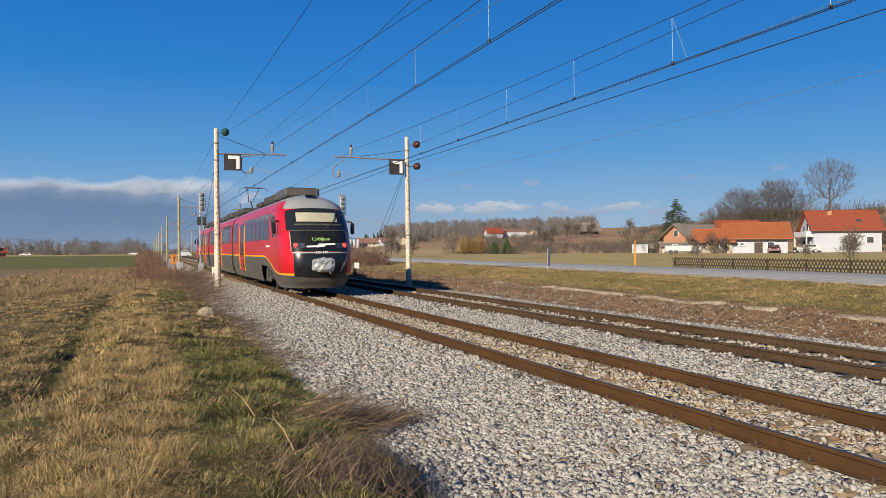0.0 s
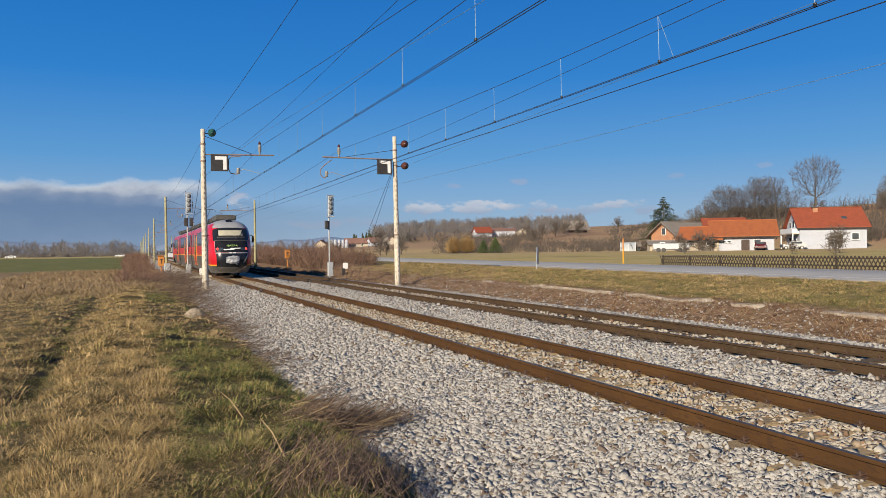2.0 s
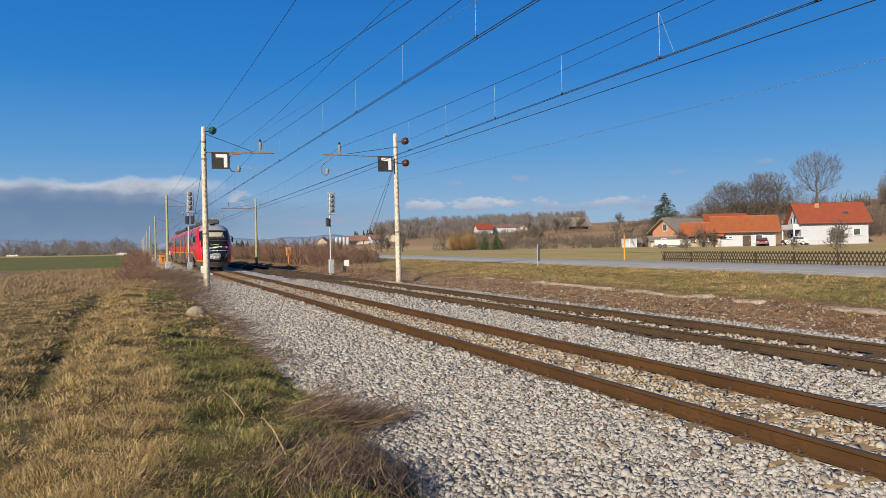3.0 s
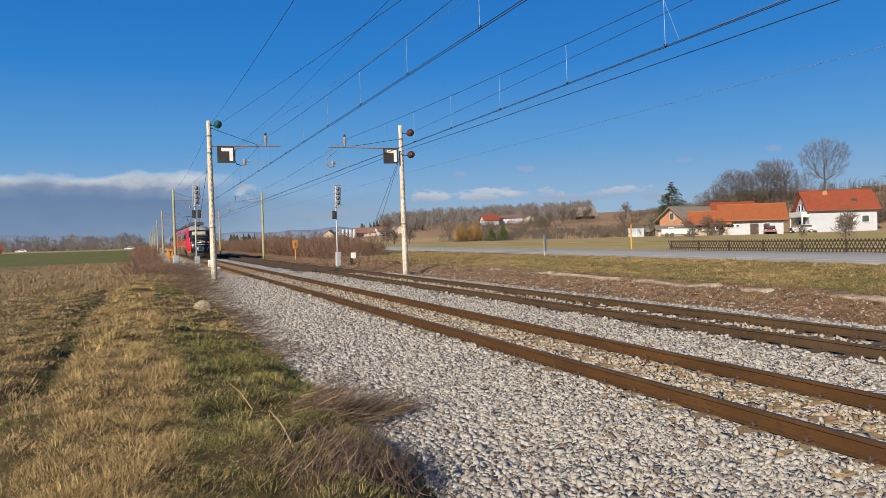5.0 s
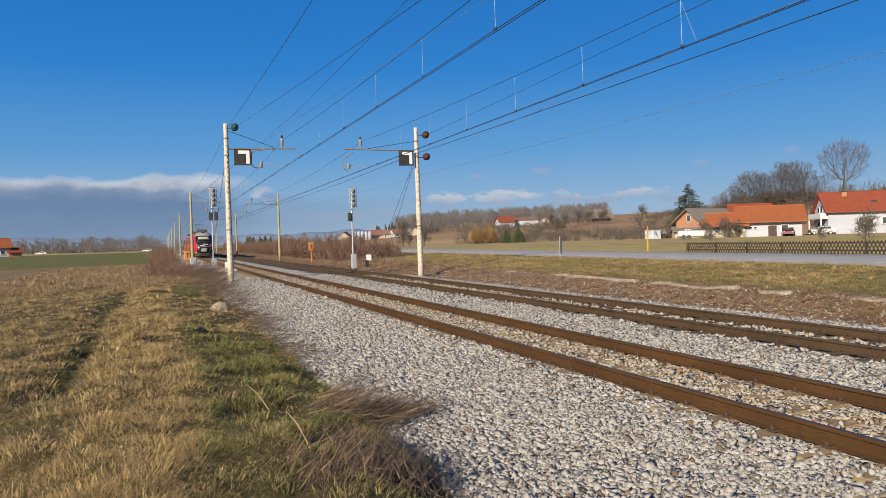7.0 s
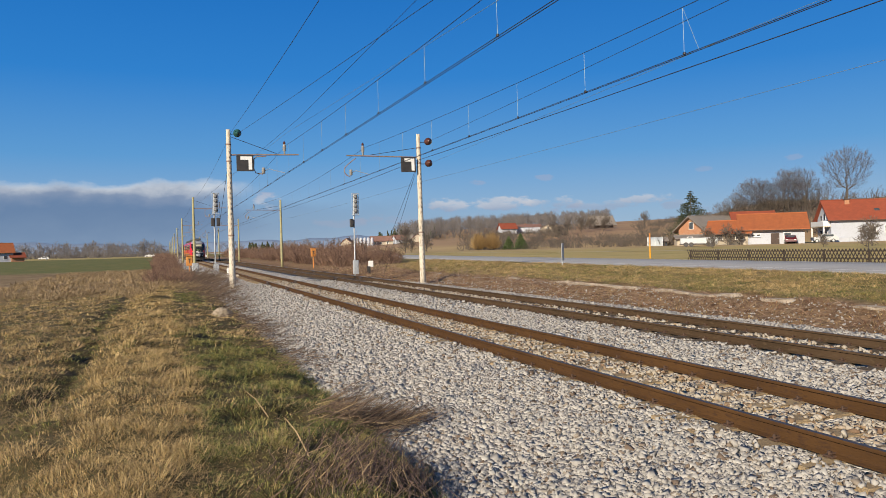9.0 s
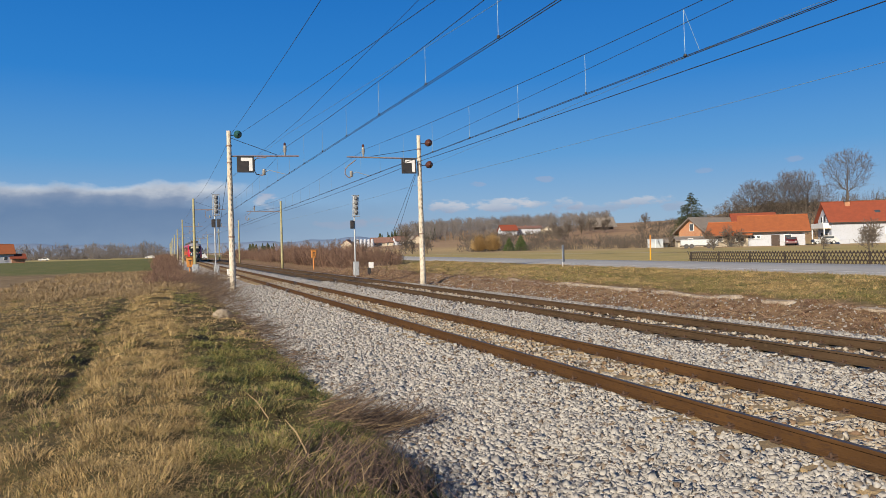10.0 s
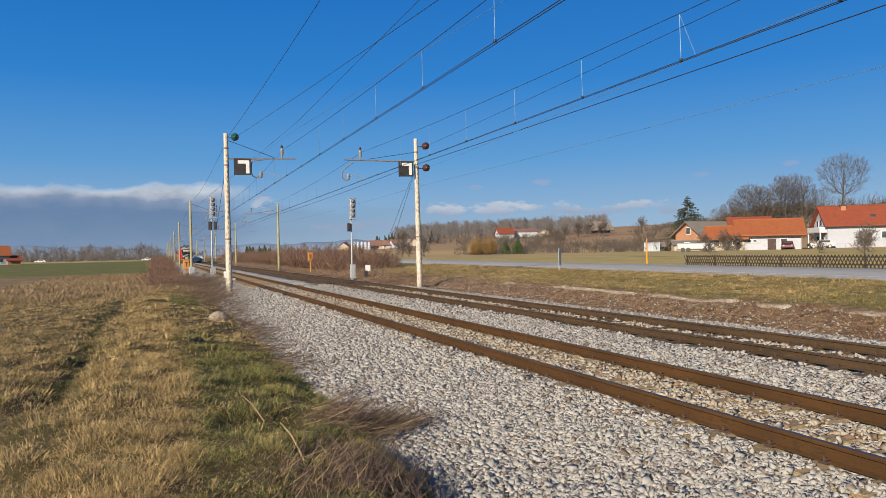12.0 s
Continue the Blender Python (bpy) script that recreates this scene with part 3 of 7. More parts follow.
def build_road():
    ys = [-60, -30, -8] + list(range(-4, 100, 4)) + [110, 130, 160, 200, 260, 340, 450]
    ws = [(-0.25, -0.10), (0.0, 0.0), (ROAD_W * 0.5, 0.05), (ROAD_W, 0.0), (ROAD_W + 0.25, -0.10)]
    def rise(y):
        r = math.hypot(road_x(y), y)
        return 0.2 * sstep(60, 150, r)
    b = Mesh().add([(road_x(y) + w, y, ROAD_Z + dz + rise(y) * 0.9) for y in ys for w, dz in ws], [(i * 5 + k, i * 5 + k + 1, i * 5 + 6 + k, i * 5 + 5 + k) for i in range(len(ys) - 1) for k in range(4)])
    tagged(part("road", b, M_ASPH, smooth=True), "light grey asphalt country road beside the railway", "road", kind="structure")
    for w, nm in ((0.55, "near"), (ROAD_W - 0.55, "far")):
        q = Mesh().add([(road_x(y) + w + s * 0.06, y, ROAD_Z + 0.012 + 0.05 * (1 - abs(w / ROAD_W - 0.5) * 2) + rise(y) * 0.9 + 0.004) for y in ys for s in (-1, 1)], [(i * 2, i * 2 + 1, i * 2 + 3, i * 2 + 2) for i in range(len(ys) - 1)])
        tagged(part("road_edge_line", q, M_WHITE), "thin white painted road edge line", "road marking", "road lines", "structure")


build_road()

# ---- the train ----
TRAIN_L = 54.0
HULL_W = [(0.30, 1.20), (0.55, 1.32), (0.9, 1.39), (1.4, 1.415), (2.3, 1.415), (2.9, 1.40), (3.2, 1.36), (3.45, 1.24), (3.65, 1.05), (3.8, 0.78), (3.9, 0.42), (3.95, 0.0)]
HULL_F = [(0.30, 0.42), (0.5, 0.18), (0.75, 0.05), (0.95, 0.0), (1.35, 0.02), (1.6, 0.08), (1.9, 0.20), (2.4, 0.48), (2.8, 0.78), (3.2, 1.12), (3.45, 1.40), (3.65, 1.75), (3.8, 2.15), (3.9, 2.7), (3.95, 3.2)]
NOSE_D = 1.55


def hull(u, z, off=0.0, side_z=None):
    """A point of the train's skin. u: -1..1 round the nose, past that metres along the side; z: height."""
    w, yf = lerp_table(HULL_W, z), lerp_table(HULL_F, z)
    s = 1 if u >= 0 else -1
    a = abs(u)
    if a <= 1:
        t = a * math.pi / 2
        x = w * math.sin(t) ** 0.72 if t > 0 else 0.0
        y = yf + NOSE_D * (1 - math.cos(t) ** 0.80)
        nx, ny = math.sin(t) * 1.0, -math.cos(t)
        x, y = x + nx * off, y + ny * off
    else:
        x, y = w + off, yf + NOSE_D + (a - 1)
    dz = off * 0.8 * sstep(3.2, 3.9, z)
    return (s * x, y, z + dz)


def patch(u0, u1, z0, z1, off=0.006, nu=12, nz=6, mirror=False):
    """A piece of the skin; limits may be functions: z of u."""
    b = Mesh()
    us = np.linspace(u0, u1, nu + 1)
    vs, fs = [], []
    for u in us:
        a0 = z0(u) if callable(z0) else z0
        a1 = z1(u) if callable(z1) else z1
        for k in range(nz + 1):
            vs.append(hull(u, a0 + (a1 - a0) * k / nz, off))
    m = nz + 1
    fs = [(i * m + j, (i + 1) * m + j, (i + 1) * m + j + 1, i * m + j + 1) for i in range(nu) for j in range(nz)]
    return b.add(vs, fs)


def side_patch(y0, y1, z0, z1, s, off=0.008, nz=5, rim=0.0):
    """A pane or panel on the straight side of the car."""
    b = Mesh()
    vs = []
    for y in (y0, y1):
        for k in range(nz + 1):
            z = z0 + (z1 - z0) * k / nz
            vs.append((s * (lerp_table(HULL_W, z) + off), y, z))
    for y in (y0, y1):
        for k in range(nz + 1):
            z = z0 + (z1 - z0) * k / nz
            vs.append((s * (lerp_table(HULL_W, z) - 0.02), y, z))
    m = nz + 1
    fs = [(j, m + j, m + j + 1, j + 1) for j in range(nz)]
    if s < 0:
        fs = [f[::-1] for f in fs]
    fs += [(j, j + 1, 2 * m + j + 1, 2 * m + j) for j in range(nz)] + [(m + j, 3 * m + j, 3 * m + j + 1, m + j + 1) for j in range(nz)]
    fs += [(0, 2 * m, 3 * m, m), (nz, m + nz, 3 * m + nz, 2 * m + nz)]
    return b.add(vs, fs)


def line_z(d):
    """Height of the yellow line at d metres behind the nose tip."""
    return lerp_table([(0, 0.74), (1.5, 0.76), (2.3, 0.85), (3.2, 1.10), (4.3, 1.36), (5.0, 1.40), (60, 1.40)], d)


def u_depth(u):
    a = abs(u)
    return NOSE_D * (1 - math.cos(min(a, 1) * math.pi / 2) ** 0.8) + max(a - 1, 0)


def text_mesh(text, size):
    cu = bpy.data.curves.new("text", "FONT")
    cu.body, cu.size, cu.align_x, cu.align_y, cu.extrude = text, size, "CENTER", "CENTER", 0.002
    tmp = new("text", cu)
    me = bpy.data.meshes.new_from_object(tmp.evaluated_get(bpy.context.evaluated_depsgraph_get()))
    bpy.data.objects.remove(tmp)
    return me


M_LED = glow("green_led", (0.50, 0.75, 0.22), 0.30)
M_TAIL = glow("red_tail_light", (1.0, 0.06, 0.04), 1.1)
M_LENS = surf("clear_lamp_glass", (0.03, 0.045, 0.06), (0.05, 0.07, 0.09), 4, 0.1)
M_GREYTXT = surf("light_grey_lettering", (0.6, 0.6, 0.6), (0.55, 0.55, 0.55), 4, 0.5)
M_TYRE = surf("steel_wheel", (0.10, 0.085, 0.07), (0.06, 0.05, 0.045), 6, 0.55, 0.6)


def build_train():
    tr = thing("train", "red and grey three-car electric multiple unit leaving along the near track", "train")
    half = TRAIN_L / 2
    # two end cars meet a middle car; the skin runs to the far nose
    joints = [17.9, 36.1]
    spans = [(0.0, joints[0] - 0.45), (joints[0] + 0.45, joints[1] - 0.45), (joints[1] + 0.45, TRAIN_L)]
    zs_low = list(np.linspace(0.30, 1.0, 6))
    zs_roof = [3.28, 3.40, 3.52, 3.65, 3.75, 3.83, 3.89, 3.93, 3.95]
    rooms = []
    for ci, (a, b_) in enumerate(spans):
        car = part("car_body", Mesh().box(((0), (a + b_) / 2 + (0.9 if ci == 0 else -0.9 if ci == 2 else 0), 2.12), (2.70, b_ - a - (4.2 if ci != 1 else 0.1), 2.25), 0.05), M_DARKMETAL, tr)
        rooms.append(car)
        if ci == 0 or ci == 2:
            flip = (lambda p: p) if ci == 0 else (lambda p: (-p[0], TRAIN_L - p[1], p[2]))
            ulen = (b_ - a) - NOSE_D
            far = [0.5, 1.0, 1.4, 1.9, 2.4, 2.9, 3.4, 3.9, 4.4, 5.0, 7.0, 9.5, 12.0, ulen - lerp_table(HULL_F, 2)]
            us = [-1 - k for k in far[::-1]] + list(np.linspace(-1, 1, 33)) + [1 + k for k in far]
            end = b_ if ci == 0 else TRAIN_L - a

            def skin(z0, z1, nz, name, mat, label, off=0.0):
                q = Mesh()
                m = nz + 1
                for u in us:
                    d = u_depth(u)
                    a0 = z0(d) if callable(z0) else z0
                    a1 = z1(d) if callable(z1) else z1
                    for k in range(m):
                        z = a0 + (a1 - a0) * k / nz
                        p = hull(u, z, off)
                        p = (p[0], min(p[1], end), p[2])
                        q.v.append(flip(p))
                for i in range(len(us) - 1):
                    for j in range(nz):
                        um = abs(us[i] + us[i + 1]) / 2 - 1
                        if name == "lower_skirt" and 1.0 < um < 4.4 and j < 4:
                            continue          # open over the bogie
                        if name == "waist_stripe" and um < -0.56:
                            continue          # the stripe ends at the black panel
                        q.f.append((i * m + j, (i + 1) * m + j, (i + 1) * m + j + 1, i * m + j + 1))
                o = part(name, q, mat, car, label, smooth=True)
                return o
            skin(0.30, lambda d: line_z(d), 6, "lower_skirt", M_TGREY, "dark grey lower bodyside")
            skin(lambda d: line_z(d), 3.28, 12, "bodyside", M_RED, "glossy red bodyside")
            skin(lambda d: line_z(d) - 0.02, lambda d: line_z(d) + 0.055, 1, "waist_stripe", M_YELLOW, "yellow-orange waist stripe", 0.006)
            # roof: red shoulder line rises over the nose, grey dome within
            q = Mesh()
            m = len(zs_roof)
            for u in us:
                for z in zs_roof:
                    p = hull(u, z)
                    q.v.append(flip((p[0], min(p[1], end), p[2])))
            for i in range(len(us) - 1):
                for j in range(m - 1):
                    q.f.append((i * m + j, (i + 1) * m + j, (i + 1) * m + j + 1, i * m + j + 1))
            part("roof", q, M_ROOF, car, "light grey roof", smooth=True)
            q = Mesh()
            for s in (-1, 1):
                uu = [s * (0.62 + 0.38 * k / 6) for k in range(7)] + [s * (1 + (ulen - 0.3) * k) for k in (0.05, 0.15, 0.4, 0.7, 1)]
                k0 = len(q.v)
                for u in uu:
                    for z in np.linspace(3.26, 3.62, 5):
                        p = hull(u, z, 0.006)
                        q.v.append(flip((p[0], min(p[1], end), p[2])))
                for i in range(len(uu) - 1):
                    for j in range(4):
                        f = (k0 + i * 5 + j, k0 + i * 5 + 5 + j, k0 + i * 5 + 6 + j, k0 + i * 5 + j + 1)
                        q.f.append(f)
            part("roof_shoulder", q, M_RED, car, "red roof shoulder", smooth=True)
        else:
            for s in (-1, 1):
                part("lower_skirt", side_patch(a, b_, 0.30, 1.40, s, 0.0), M_TGREY, car, "dark grey lower bodyside")
                part("bodyside", side_patch(a, b_, 1.40, 3.28, s, 0.0, 8), M_RED, car, "glossy red bodyside")
                part("waist_stripe", side_patch(a, b_, 1.38, 1.455, s, 0.006, 1), M_YELLOW, car, "yellow-orange waist stripe")
            q = Mesh()
            prof = [(-lerp_table(HULL_W, z), z) for z in zs_roof] + [(lerp_table(HULL_W, z), z) for z in zs_roof[-2::-1]]
            q.grid(lambda i, y: (prof[i][0], y, prof[i][1]), list(range(len(prof))), [a, b_])
            part("roof", q, M_ROOF, car, "light grey roof", smooth=True)
            for s in (-1, 1):
                part("roof_shoulder", side_patch(a, b_, 3.27, 3.60, s, 0.006), M_RED, car, "red roof shoulder")
        # windows and doors on both sides
        if ci == 0:
            wins = [(3.7 + 1.38 * k, 4.93 + 1.38 * k) for k in range(6)] + [(15.3, 16.9)]
            doors = [(12.1, 14.2)]
        elif ci == 1:
            wins = [(a + 0.6 + 1.42 * k, a + 1.85 + 1.42 * k) for k in range(4)] + [(a + 9.6 + 1.42 * k, a + 10.85 + 1.42 * k) for k in range(5)]
            doors = [(a + 6.9, a + 9.0)]
        else:
            wins = [(TRAIN_L - q1, TRAIN_L - q0) for q0, q1 in [(3.7 + 1.38 * k, 4.93 + 1.38 * k) for k in range(6)] + [(15.3, 16.9)]]
            doors = [(TRAIN_L - 14.2, TRAIN_L - 12.1)]
        for s in (-1, 1):
            for y0, y1 in wins:
                part("side_window", side_patch(y0, y1, 2.12, 3.17, s, 0.010), M_SIDEGLASS, car, "dark tinted side window")
            if ci != 1:
                yb = 3.5 if ci == 0 else TRAIN_L - 4.5
                part("side_lettering", side_patch(yb, yb + 1.0, 1.80, 1.88, s, 0.010, 1), M_GREYTXT, car, "small pale bar of lettering")
            for y0, y1 in doors:
                dr = part("door", side_patch(y0, y1, 0.62, 3.30, s, 0.014), M_RED, car, "red double passenger door")
                for e in (y0, y1):
                    part("door_edge", side_patch(e - 0.10, e + 0.10, 0.62, 3.36, s, 0.022), M_YELLOW, dr, "yellow door edge")
                mid = (y0 + y1) / 2
                for w0, w1 in ((y0 + 0.22, mid - 0.12), (mid + 0.12, y1 - 0.22)):
                    part("door_window", side_patch(w0, w1, 1.45, 3.05, s, 0.024), M_SIDEGLASS, dr, "dark door window")
        for s in (-1, 1):
            part("underframe", Mesh().box((s * 1.0, (a + b_) / 2 + (1.6 if ci == 0 else -1.6 if ci == 2 else 0), 0.62), (0.3, (b_ - a) * 0.5, 0.6), 0.04), M_DARKMETAL, car)
    # gangways
    for j in joints:
        b = Mesh()
        for k in range(7):
            y = j - 0.42 + k * 0.14
            sc = 0.985 if k % 2 else 0.955
            pr = [(-lerp_table(HULL_W, z) * sc, z) for z in (0.7, 1.4, 2.3, 3.2, 3.5, 3.75, 3.88)] + [(lerp_table(HULL_W, z) * sc, z) for z in (3.88, 3.75, 3.5, 3.2, 2.3, 1.4, 0.7)]
            b.v += [(x, y, z) for x, z in pr]
        for k in range(6):
            for i in range(13):
                b.f.append((k * 14 + i, k * 14 + i + 1, k * 14 + 15 + i, k * 14 + 14 + i))
        part("gangway", b, M_DARKMETAL, tr, "dark folded gangway bellows")
    # both faces: mask, glass, lamps
    for end in (0, 1):
        fc = part("face", patch(-0.46, 0.46, 1.62, 2.44, 0.012, 20, 6), M_BLACK, tr, "glossy black end panel", True)
        turn = pose(0, TRAIN_L, 0, 0, 0, 180)
        kids = []

        def fp(name, b, mat, label="", sm=True):
            o = part(name, b, mat, fc, label, sm)
            kids.append(o)
            return o
        edge = lambda u: 3.30 - 0.13 * (abs(u) / 0.55) ** 2.5
        fp("windscreen", patch(-0.55, 0.55, lambda u: 2.40 + 0.02 * abs(u), edge, 0.016, 24, 8), M_GLASS, "black-framed windscreen", True)
        fp("blind", patch(-0.30, 0.28, 2.76, 3.12, 0.022, 12, 4), M_BLIND, "pale roller blind behind the windscreen")
        fp("lower_panel", patch(-0.43, 0.43, lambda u: 0.64 + 0.10 * abs(u), 1.56, 0.012, 20, 5), M_BLACK, "black panel round the coupler")
        fp("silver_band", patch(-0.46, 0.46, 1.555, 1.605, 0.020, 20, 1), M_SILVER, "silver band")
        for s in (-1, 1):
            fp("silver_strip", patch(s * 0.462, s * 0.48, 1.64, 2.36, 0.018, 2, 5), M_SILVER, "thin silver edging")
            if s > 0:
                fp("chin_plate", patch(s * 0.26, s * 0.43, lambda u: 0.84 + 0.45 * (abs(u) - 0.26) / 0.17, lambda u: 0.98 + 0.52 * (abs(u) - 0.26) / 0.17, 0.020, 6, 2), M_SILVER, "slanting silver plate")
            lamp = fp("lamp_unit", patch(s * 0.19, s * 0.42, 1.76, 1.94, 0.020, 6, 3), M_LENS, "lamp cluster behind glass")
            c = hull(s * 0.36, 1.85, 0.03)
            red = part("tail_light", Mesh().lathe([(0.09, 0.02), (0.092, -0.01), (0.07, -0.025), (0.0, -0.03)], c, 14, "Y"), M_TAIL, lamp, "lit red tail light", True)
            kids.append(red)
            # mirror on its arm
            mz, my = 2.62, 1.65
            arm = fp("mirror_arm", Mesh().tube([(s * 1.36, my, mz + 0.18), (s * 1.50, my - 0.10, mz + 0.17), (s * 1.53, my - 0.12, mz + 0.05)], 0.035, 6), M_BLACK)
            o = part("mirror", Mesh().box((s * 1.55, my - 0.13, mz - 0.10), (0.15, 0.16, 0.46), 0.05), M_BLACK, arm, "black rear-view mirror")
            kids.append(o)
            fp("cab_window", patch(s * 0.97, s * 1.85, 2.20, lambda u: 3.05 + 0.12 * (abs(u) - 1.05), 0.012, 6, 4), M_GLASS, "dark cab side window")
        # lines mark drawn as plain bars
        for u0, u1, z0, z1 in ((-0.17, 0.02, 1.775, 1.835), (-0.02, 0.17, 1.855, 1.915)):
            fp("emblem", patch(u0, u1, lambda u: z0 + 0.10 * (u - u0), lambda u: z1 + 0.10 * (u - u0), 0.03, 8, 1), M_WHITE, "plain white bar emblem")
        fp("emblem", patch(-0.035, 0.035, lambda u: 1.80 + 1.0 * u, lambda u: 1.89 + 1.0 * u, 0.032, 6, 1), M_WHITE, "plain white bar emblem")
        q = Mesh()
        for k in range(7):
            x = -0.20 + k * 0.066
            if k != 3:
                q.box((x, hull(0.03, 1.59, 0.03)[1], 1.59), (0.04, 0.01, 0.09))
            else:
                q.box((x, hull(0.03, 1.59, 0.03)[1], 1.59), (0.04, 0.01, 0.02))
        fp("number_bars", q, M_WHITE, "row of small white bars")
        # destination display
        q = fp("display", patch(-0.40, 0.40, 2.02, 2.30, 0.022, 12, 2), M_BLACK, "destination display")
        me = text_mesh("Ljubljana", 0.20)
        me.materials.append(M_LED)
        tx = new("display_text", me)
        tx.parent = q
        y0, y1 = hull(0, 2.06, 0.05)[1], hull(0, 2.26, 0.05)[1]
        tilt = math.degrees(math.atan2(y1 - y0, 0.20))
        tx.matrix_basis = pose(0.0, (y0 + y1) / 2 - 0.085, 2.09, 90 - tilt, 0, 0)
        kids.append(tx)
        # wrapped coupler and plough
        random.seed(3)
        q = Mesh()
        pr = [(0.20, 0.0), (0.27, -0.12), (0.30, -0.30), (0.27, -0.46), (0.15, -0.54), (0.0, -0.55)]
        q.lathe(pr, (0, 0, 0), 11, "Y")
        q.v = [(math.copysign(abs(p[0] / 0.3) ** 0.6 * 0.3, p[0]) * 1.5 + random.uniform(-0.045, 0.045), p[1] + 0.12 + random.uniform(-0.05, 0.05), math.copysign(abs(p[2] / 0.3) ** 0.6 * 0.3, p[2]) * 0.85 + 1.13 + random.uniform(-0.045, 0.045)) for p in q.v]
        fp("coupler_cover", q, M_SHEET, "creased grey sheet wrapped round the coupler", False)
        fp("rope_end", Mesh().tube([(0.12, -0.30, 0.92), (0.2, -0.33, 0.86), (0.27, -0.3, 0.78)], 0.016, 5), M_WHITE, "white rope end")
        fp("plough", patch(-1.2, 1.2, 0.24, 0.62, 0.03, 24, 4), M_TGREY, "grey snow plough lip", True)
        w = Mesh().tube([hull(0.05, 2.46, 0.05), hull(0.22, 2.85, 0.05), hull(0.30, 3.2, 0.05)], 0.014, 5)
        fp("wiper", w, M_DARKMETAL, "windscreen wiper")
        fp("scuttle_bar", patch(-0.50, 0.50, 2.405, 2.435, 0.026, 16, 1), M_TGREY, "grey bar under the windscreen")
        fp("dashboard", patch(-0.36, 0.36, 2.62, 2.68, 0.020, 12, 1), M_TGREY, "pale edge of the dashboard behind the glass")
        fp("roof_hatch", Mesh().box((0.0, 2.08, 3.80), (0.42, 0.34, 0.05), 0.015, Euler((0.42, 0, 0)).to_matrix()), M_BLACK, "dark roof lamp hatch")
        if end:
            fc.matrix_basis = turn
    # roof gear
    for y, l, w, h, z in ((5.0, 2.4, 1.45, 0.36, 3.92), (8.4, 3.6, 1.4, 0.34, 3.90), (12.2, 1.6, 1.4, 0.22, 3.92), (21, 4.4, 1.5, 0.30, 3.92), (27.0, 3.4, 1.5, 0.34, 3.92), (32.5, 3.0, 1.5, 0.28, 3.92), (42.5, 4, 1.5, 0.34, 3.92), (48.4, 3.4, 1.6, 0.38, 3.92)):
        bx = part("roof_unit", Mesh().box((0, y, z + h / 2), (w, l, h), 0.06), M_DARKMETAL if y > 5 else M_TGREY, tr, "grey roof equipment case")
        for k in range(5):
            part("roof_unit_vent", Mesh().box((0, y - l * 0.4 + k * l * 0.2, z + h + 0.01), (w * 0.8, l * 0.12, 0.03), 0.008), M_BLACK, bx)
    # pantograph
    py = 19.9
    pan = part("pantograph", Mesh().box((0, py, 4.0), (1.2, 1.5, 0.08), 0.02), M_DARKMETAL, tr, "raised single-arm pantograph")
    for s in (-1, 1):
        for q in (-0.6, 0.6):
            part("foot_insulator", Mesh().lathe([(0.05, 0), (0.08, 0.03), (0.05, 0.06), (0.08, 0.09), (0.05, 0.12)], (s * 0.5, py + q, 3.86), 10), M_INSUL, pan)
        part("upper_arm", Mesh().tube([(s * 0.12, py + 0.95, 4.75), (s * 0.35, py - 0.45, 5.48)], 0.022, 6), M_DARKMETAL, pan)
        part("bow_horn", Mesh().tube([(s * 0.55, py - 0.45, 5.50), (s * 0.72, py - 0.45, 5.48), (s * 0.82, py - 0.45, 5.38), (s * 0.84, py - 0.45, 5.30)], 0.018, 6), M_DARKMETAL, pan)
    part("lower_arm", Mesh().tube([(0, py - 0.5, 4.05), (0, py + 0.95, 4.75)], 0.05, 6), M_DARKMETAL, pan)
    part("contact_strip", Mesh().box((0, py - 0.30, 5.51), (1.15, 0.05, 0.04), 0.01), M_DARKMETAL, pan)
    part("contact_strip", Mesh().box((0, py - 0.60, 5.51), (1.15, 0.05, 0.04), 0.01), M_DARKMETAL, pan)
    # bogies and wheelsets
    sets = []
    for yc in (4.3, joints[0], joints[1], TRAIN_L - 4.3):
        fr = part("bogie_frame", Mesh().box((0.98, yc, 0.55), (0.16, 3.0, 0.22), 0.04).box((-0.98, yc, 0.55), (0.16, 3.0, 0.22), 0.04).box((0, yc, 0.5), (1.9, 0.5, 0.25), 0.04), M_DARKMETAL, tr)
        for s in (-1, 1):
            part("spring", Mesh().lathe([(0.12, 0), (0.14, 0.1), (0.12, 0.2), (0.14, 0.3), (0.12, 0.38)], (s * 1.0, yc, 0.62), 12), M_DARKMETAL, fr)
            for q in (-1.05, 1.05):
                part("axle_box", Mesh().box((s * 1.08, yc + q, 0.44), (0.14, 0.3, 0.28), 0.05), M_DARKMETAL, fr)
        for q in (-1.05, 1.05):
            w = Mesh().tube([(-0.9, 0, 0), (0.9, 0, 0)], 0.08, 10)
            ax = part("wheelset", w, M_TYRE, tr, "steel wheels on an axle")
            for s in (-1, 1):
                wh = Mesh().lathe([(0.10, -0.07), (0.30, -0.03), (0.36, -0.065), (0.42, -0.06), (0.415, 0.06), (0.36, 0.065), (0.30, 0.02), (0.10, 0.07)], (s * 0.755, 0, 0), 22, "X")
                wb = part("wheel", wh, M_TYRE, ax)
                part("brake_disc", Mesh().lathe([(0.14, -0.02), (0.26, -0.02), (0.26, 0.02), (0.14, 0.02)], (s * 0.66, 0, 0), 16, "X"), M_DARKMETAL, ax)
            sets.append((ax, yc + q))
    return tr, sets


train, wheelsets = build_train()


def train_y(t):
    return 27.6 + 11.6 * t + 0.20 * t * t

# ---- masts of the overhead line ----
MAST_Y = 39.1


